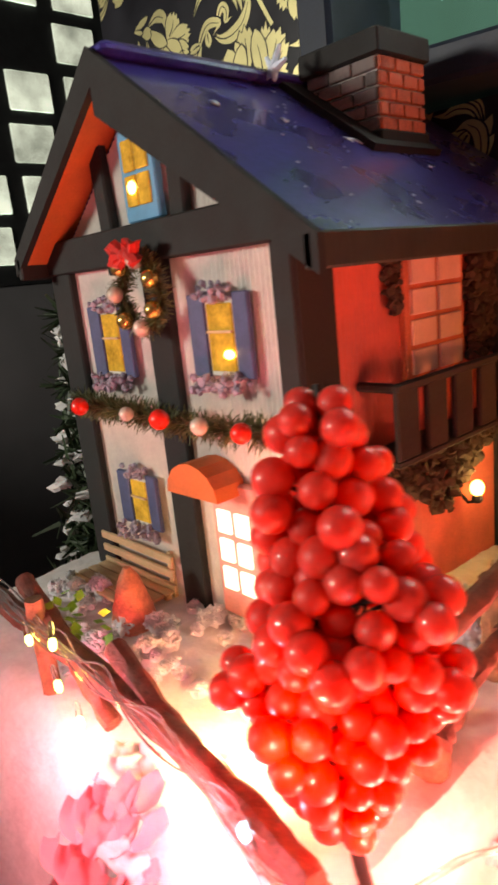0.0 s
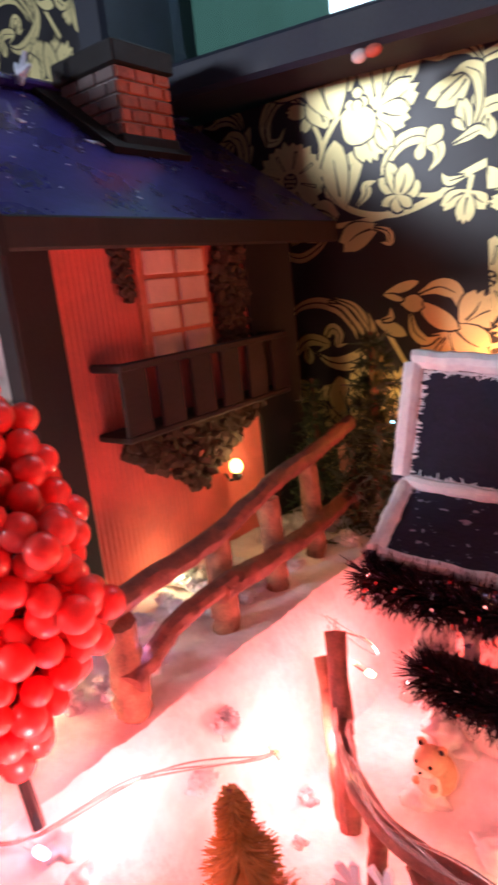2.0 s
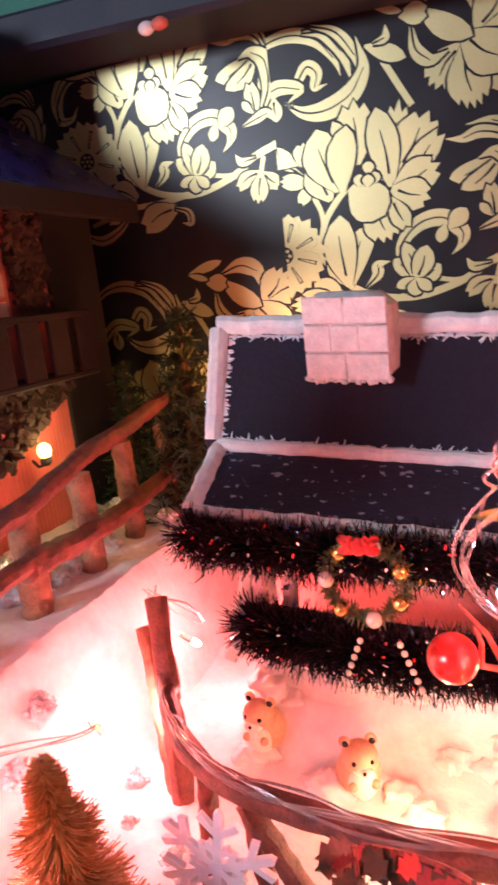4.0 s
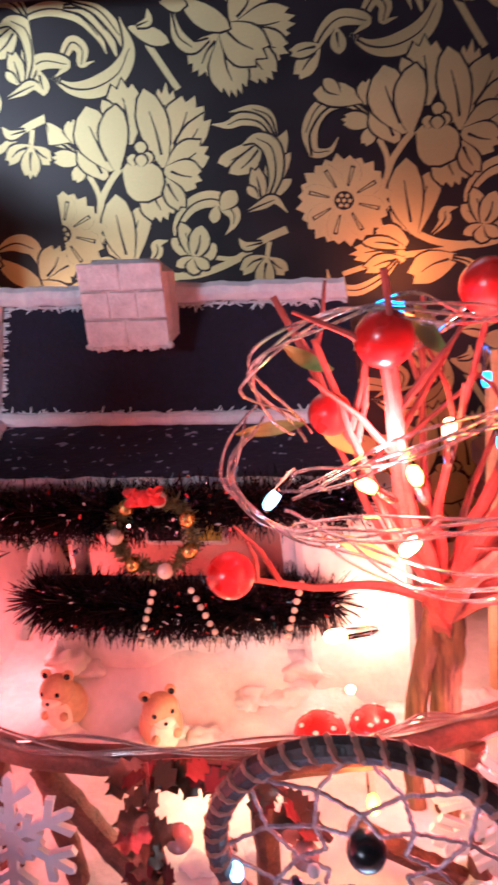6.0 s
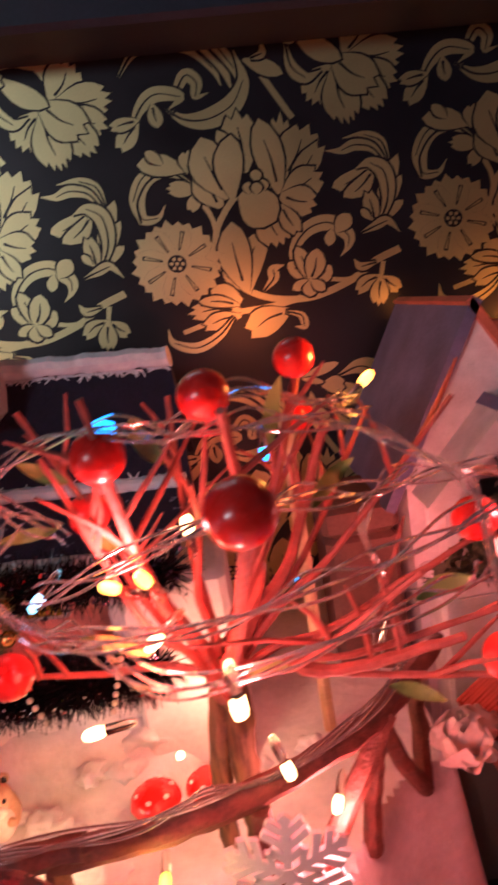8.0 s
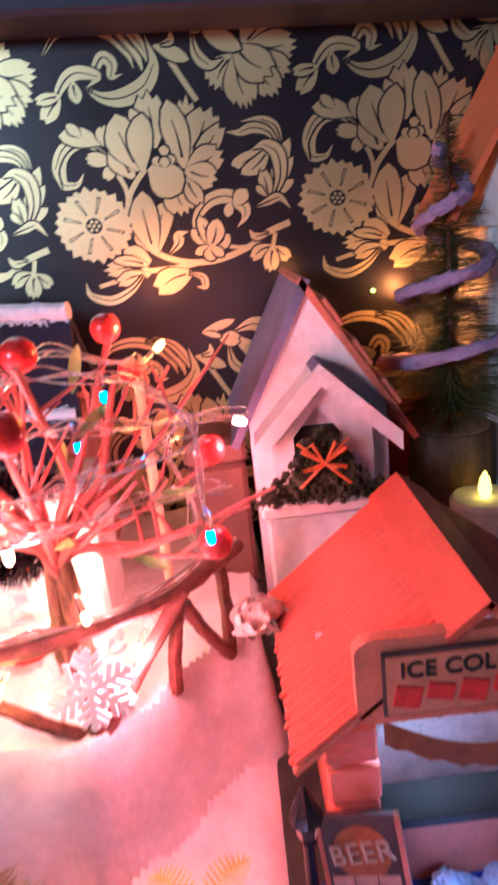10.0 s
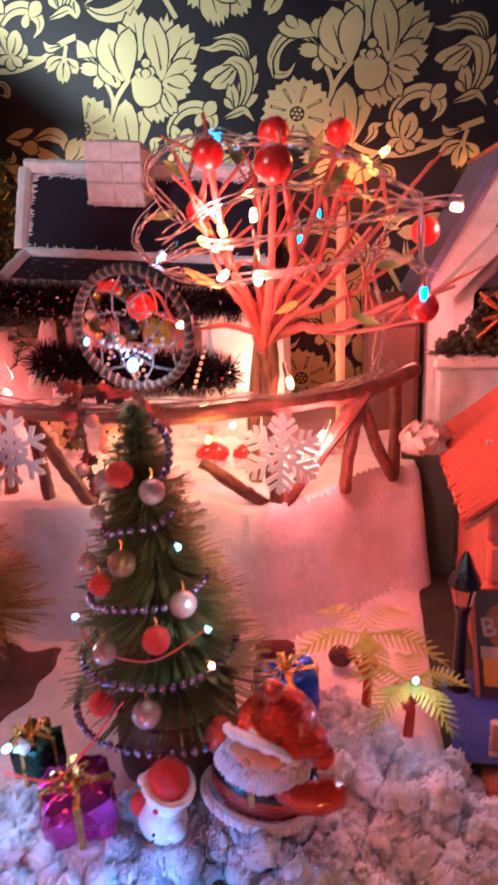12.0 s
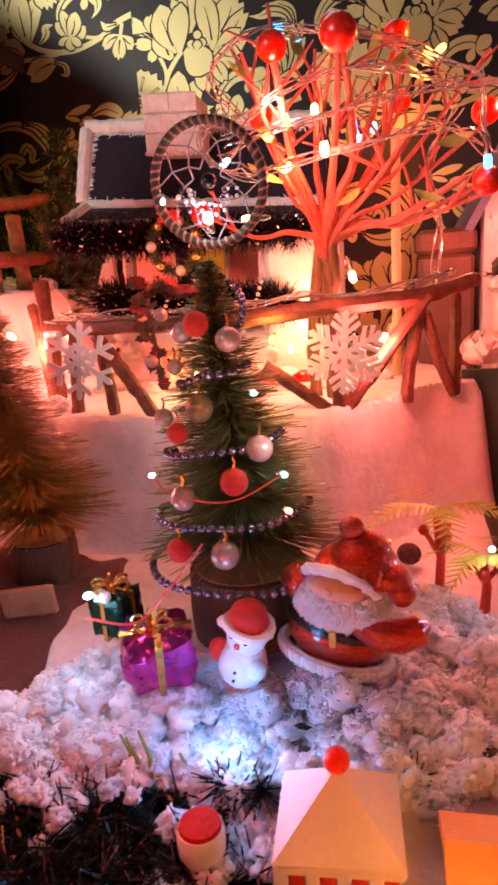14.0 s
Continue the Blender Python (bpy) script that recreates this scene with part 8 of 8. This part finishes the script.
part("lid", Geo().lathe((0.177, 0.051, 0.1766), [(0.0061, 0), (0.0058, 0.0012), (0.001, 0.0016)], 18), LID_RED, pot, "red top")
# orange light is put into the colour of the cottage's roof and icing
CLAY_LIT_ORANGE = material("clay_in_orange_light", (0.80, 0.40, 0.13), 0.6, spread=0.15, scale=80, bump=0.3, sub=0.3)
sh = thing("toy_cottage", (0.260, 0.042, 0.15), "small clay cottage with icing roof lit orange", "toy cottage")
part("wall", Geo().box((0.262, 0.044, 0.163), (0.034, 0.026, 0.028), bevel=0.002), SKIN_CLAY, sh)
part("roof", Geo().prism(((0.241, 0.026, 0.176), (0.283, 0.026, 0.176)), ((0.283, 0.046, 0.1865), (0.241, 0.046, 0.1865)), 0.004), CLAY_LIT_ORANGE, sh)
part("roof", Geo().prism(((0.283, 0.066, 0.176), (0.241, 0.066, 0.176)), ((0.241, 0.046, 0.1865), (0.283, 0.046, 0.1865)), 0.004), CLAY_LIT_ORANGE, sh)
for k in range(9):
    part("icing_drip", Geo().ball((0.2435 + 0.0047 * k, 0.0268, 0.1745 - 0.0012 * (k % 2)), 0.0024, 8, 6, (1, 0.6, 1.3)), CLAY_LIT_ORANGE, sh)
sp = thing("wooden_sign", (0.0745, 0.1475, 0.172), "small blank brown wooden signpost in the snow", "signpost")
part("board", Geo().box((0.072, 0.145, 0.1895), (0.025, 0.003, 0.0135), ry=-6, rz=8, bevel=0.0008), LOG_CUT, sp)
part("post", Geo().box((0.0745, 0.1475, 0.182), (0.006, 0.003, 0.022), bevel=0.0008), LOG_CUT, sp)
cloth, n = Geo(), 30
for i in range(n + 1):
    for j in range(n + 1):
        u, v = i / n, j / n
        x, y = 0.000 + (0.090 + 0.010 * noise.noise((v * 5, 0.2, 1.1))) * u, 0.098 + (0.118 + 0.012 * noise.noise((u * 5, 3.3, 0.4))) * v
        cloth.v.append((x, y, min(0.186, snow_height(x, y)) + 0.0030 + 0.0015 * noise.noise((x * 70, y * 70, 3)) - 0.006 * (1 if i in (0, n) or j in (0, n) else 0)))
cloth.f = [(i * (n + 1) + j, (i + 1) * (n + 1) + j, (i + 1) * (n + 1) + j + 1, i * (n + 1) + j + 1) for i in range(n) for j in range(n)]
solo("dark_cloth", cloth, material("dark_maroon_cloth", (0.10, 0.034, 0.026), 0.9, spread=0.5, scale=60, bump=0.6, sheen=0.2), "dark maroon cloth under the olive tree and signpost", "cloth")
solo("felt_block", Geo().box((0.204, 0.214, 0.184), (0.020, 0.010, 0.012), rz=8, bevel=0.002), material("dark_red_felt", (0.10, 0.018, 0.020), 0.9, spread=0.4, scale=150, bump=0.5), "dark red felt block at the foot of the snow wall", "block")
solo("dark_pompom", Geo().ball((0.2365, 0.214, 0.1850), 0.0060, 16, 11, (1, 0.9, 0.9)), material("brown_wool", (0.09, 0.03, 0.025), 0.95, spread=0.5, scale=300, bump=0.8), "small dark brown wool ball at the foot of the snow wall", "wool ball", smooth="soft")
TINSEL_GREEN = material("dark_green_tinsel", (0.006, 0.009, 0.006), 0.25, 0.3, spread=0.7, scale=200, island=0.8)
mat_geo = Geo()
for i in range(41):
    for j in range(15):
        x, y = 0.070 + 0.140 * i / 40, 0.010 + 0.066 * j / 14
        mat_geo.v.append((x, y, snow_height(x, y) + 0.0022 + 0.002 * noise.noise((x * 90, y * 90, 7)) - 0.006 * (1 if i in (0, 40) or j in (0, 14) else 0)))
mat_geo.f = [(i * 15 + j, (i + 1) * 15 + j, (i + 1) * 15 + j + 1, i * 15 + j + 1) for i in range(40) for j in range(14)]
solo("tinsel_mat", mat_geo, TINSEL_GREEN, "dark green backing under the tinsel grass", "mat")
g = Geo()
for y in (0.018, 0.026, 0.034, 0.042, 0.050, 0.058, 0.066, 0.073):
    bristles(g, [(0.074, y, 0.161), (0.110, y, 0.162), (0.140, y, 0.163), (0.170, y, 0.162), (0.205 - y * 0.2, y, 0.161)], 1000, 0.0125, 0.0006, 0.6)
bristles(g, [(0.176, 0.070, 0.174), (0.192, 0.068, 0.174)], 260, 0.009, 0.0005, 0.7)
bristles(g, [(0.230, 0.085, 0.172), (0.243, 0.080, 0.170)], 160, 0.009, 0.0005, 0.7)
solo("tinsel_grass", g, TINSEL_GREEN, "dark green tinsel grass poking through the snow", "tinsel", kind="stuff", smooth=False)
for x, y, hh in ((0.148, 0.075, 0.020), (0.153, 0.074, 0.024), (0.144, 0.079, 0.016), (0.165, 0.076, 0.014)):
    z = snow_height(x, y)
    solo("grass_blade", Geo().tube([(x, y, z), (x + 0.001, y, z + hh * 0.6), (x - 0.002, y, z + hh)], [0.0009, 0.0008, 0.0004], 5), LEAF, "stiff green blade standing in the snow", "grass blade", "grass blades")
bulb((0.1815, 0.073, 0.182), (0, -0.3, 1), L_CYAN, C, 0.004, 0.0018)
g = Geo()
for _ in range(40):
    g.lump((0.195 + 0.08 * rnd.random(), 0.085 + 0.05 * rnd.random(), 0.172 + 0.006 * rnd.random()), 0.0010 + 0.0014 * rnd.random(), 0.6, (1.3, 1.0, 0.5))
solo("bark_chips", g, LOG_SIDE, "dark bark chips scattered in the snow", "bark", kind="stuff", smooth=False)
for x, z, red in ((-0.028, 0.602, True), (0.318, 0.594, False)):
    peg = thing("shell_peg", (x, 0.452, z - 0.006), "small pink and white peg clipped under the window sill", "peg")
    part("white_half", Geo().ball((x - 0.004, 0.4485, z), 0.0046, 12, 8, (1.1, 0.7, 0.8)), CRAFT_WHITE, peg)
    part("coloured_half", Geo().ball((x + 0.0045, 0.4485, z + 0.0005), 0.0045, 12, 8, (1.2, 0.7, 0.75)), SIDING_RED if red else PAPER_PINK, peg)
solo("green_card", Geo().box((0.287, 0.318, 0.212), (0.034, 0.003, 0.092), bevel=0.0006), material("grey_green_card", (0.06, 0.09, 0.07), 0.8, spread=0.2, scale=40), "grey-green card standing behind the lamp post", "card")
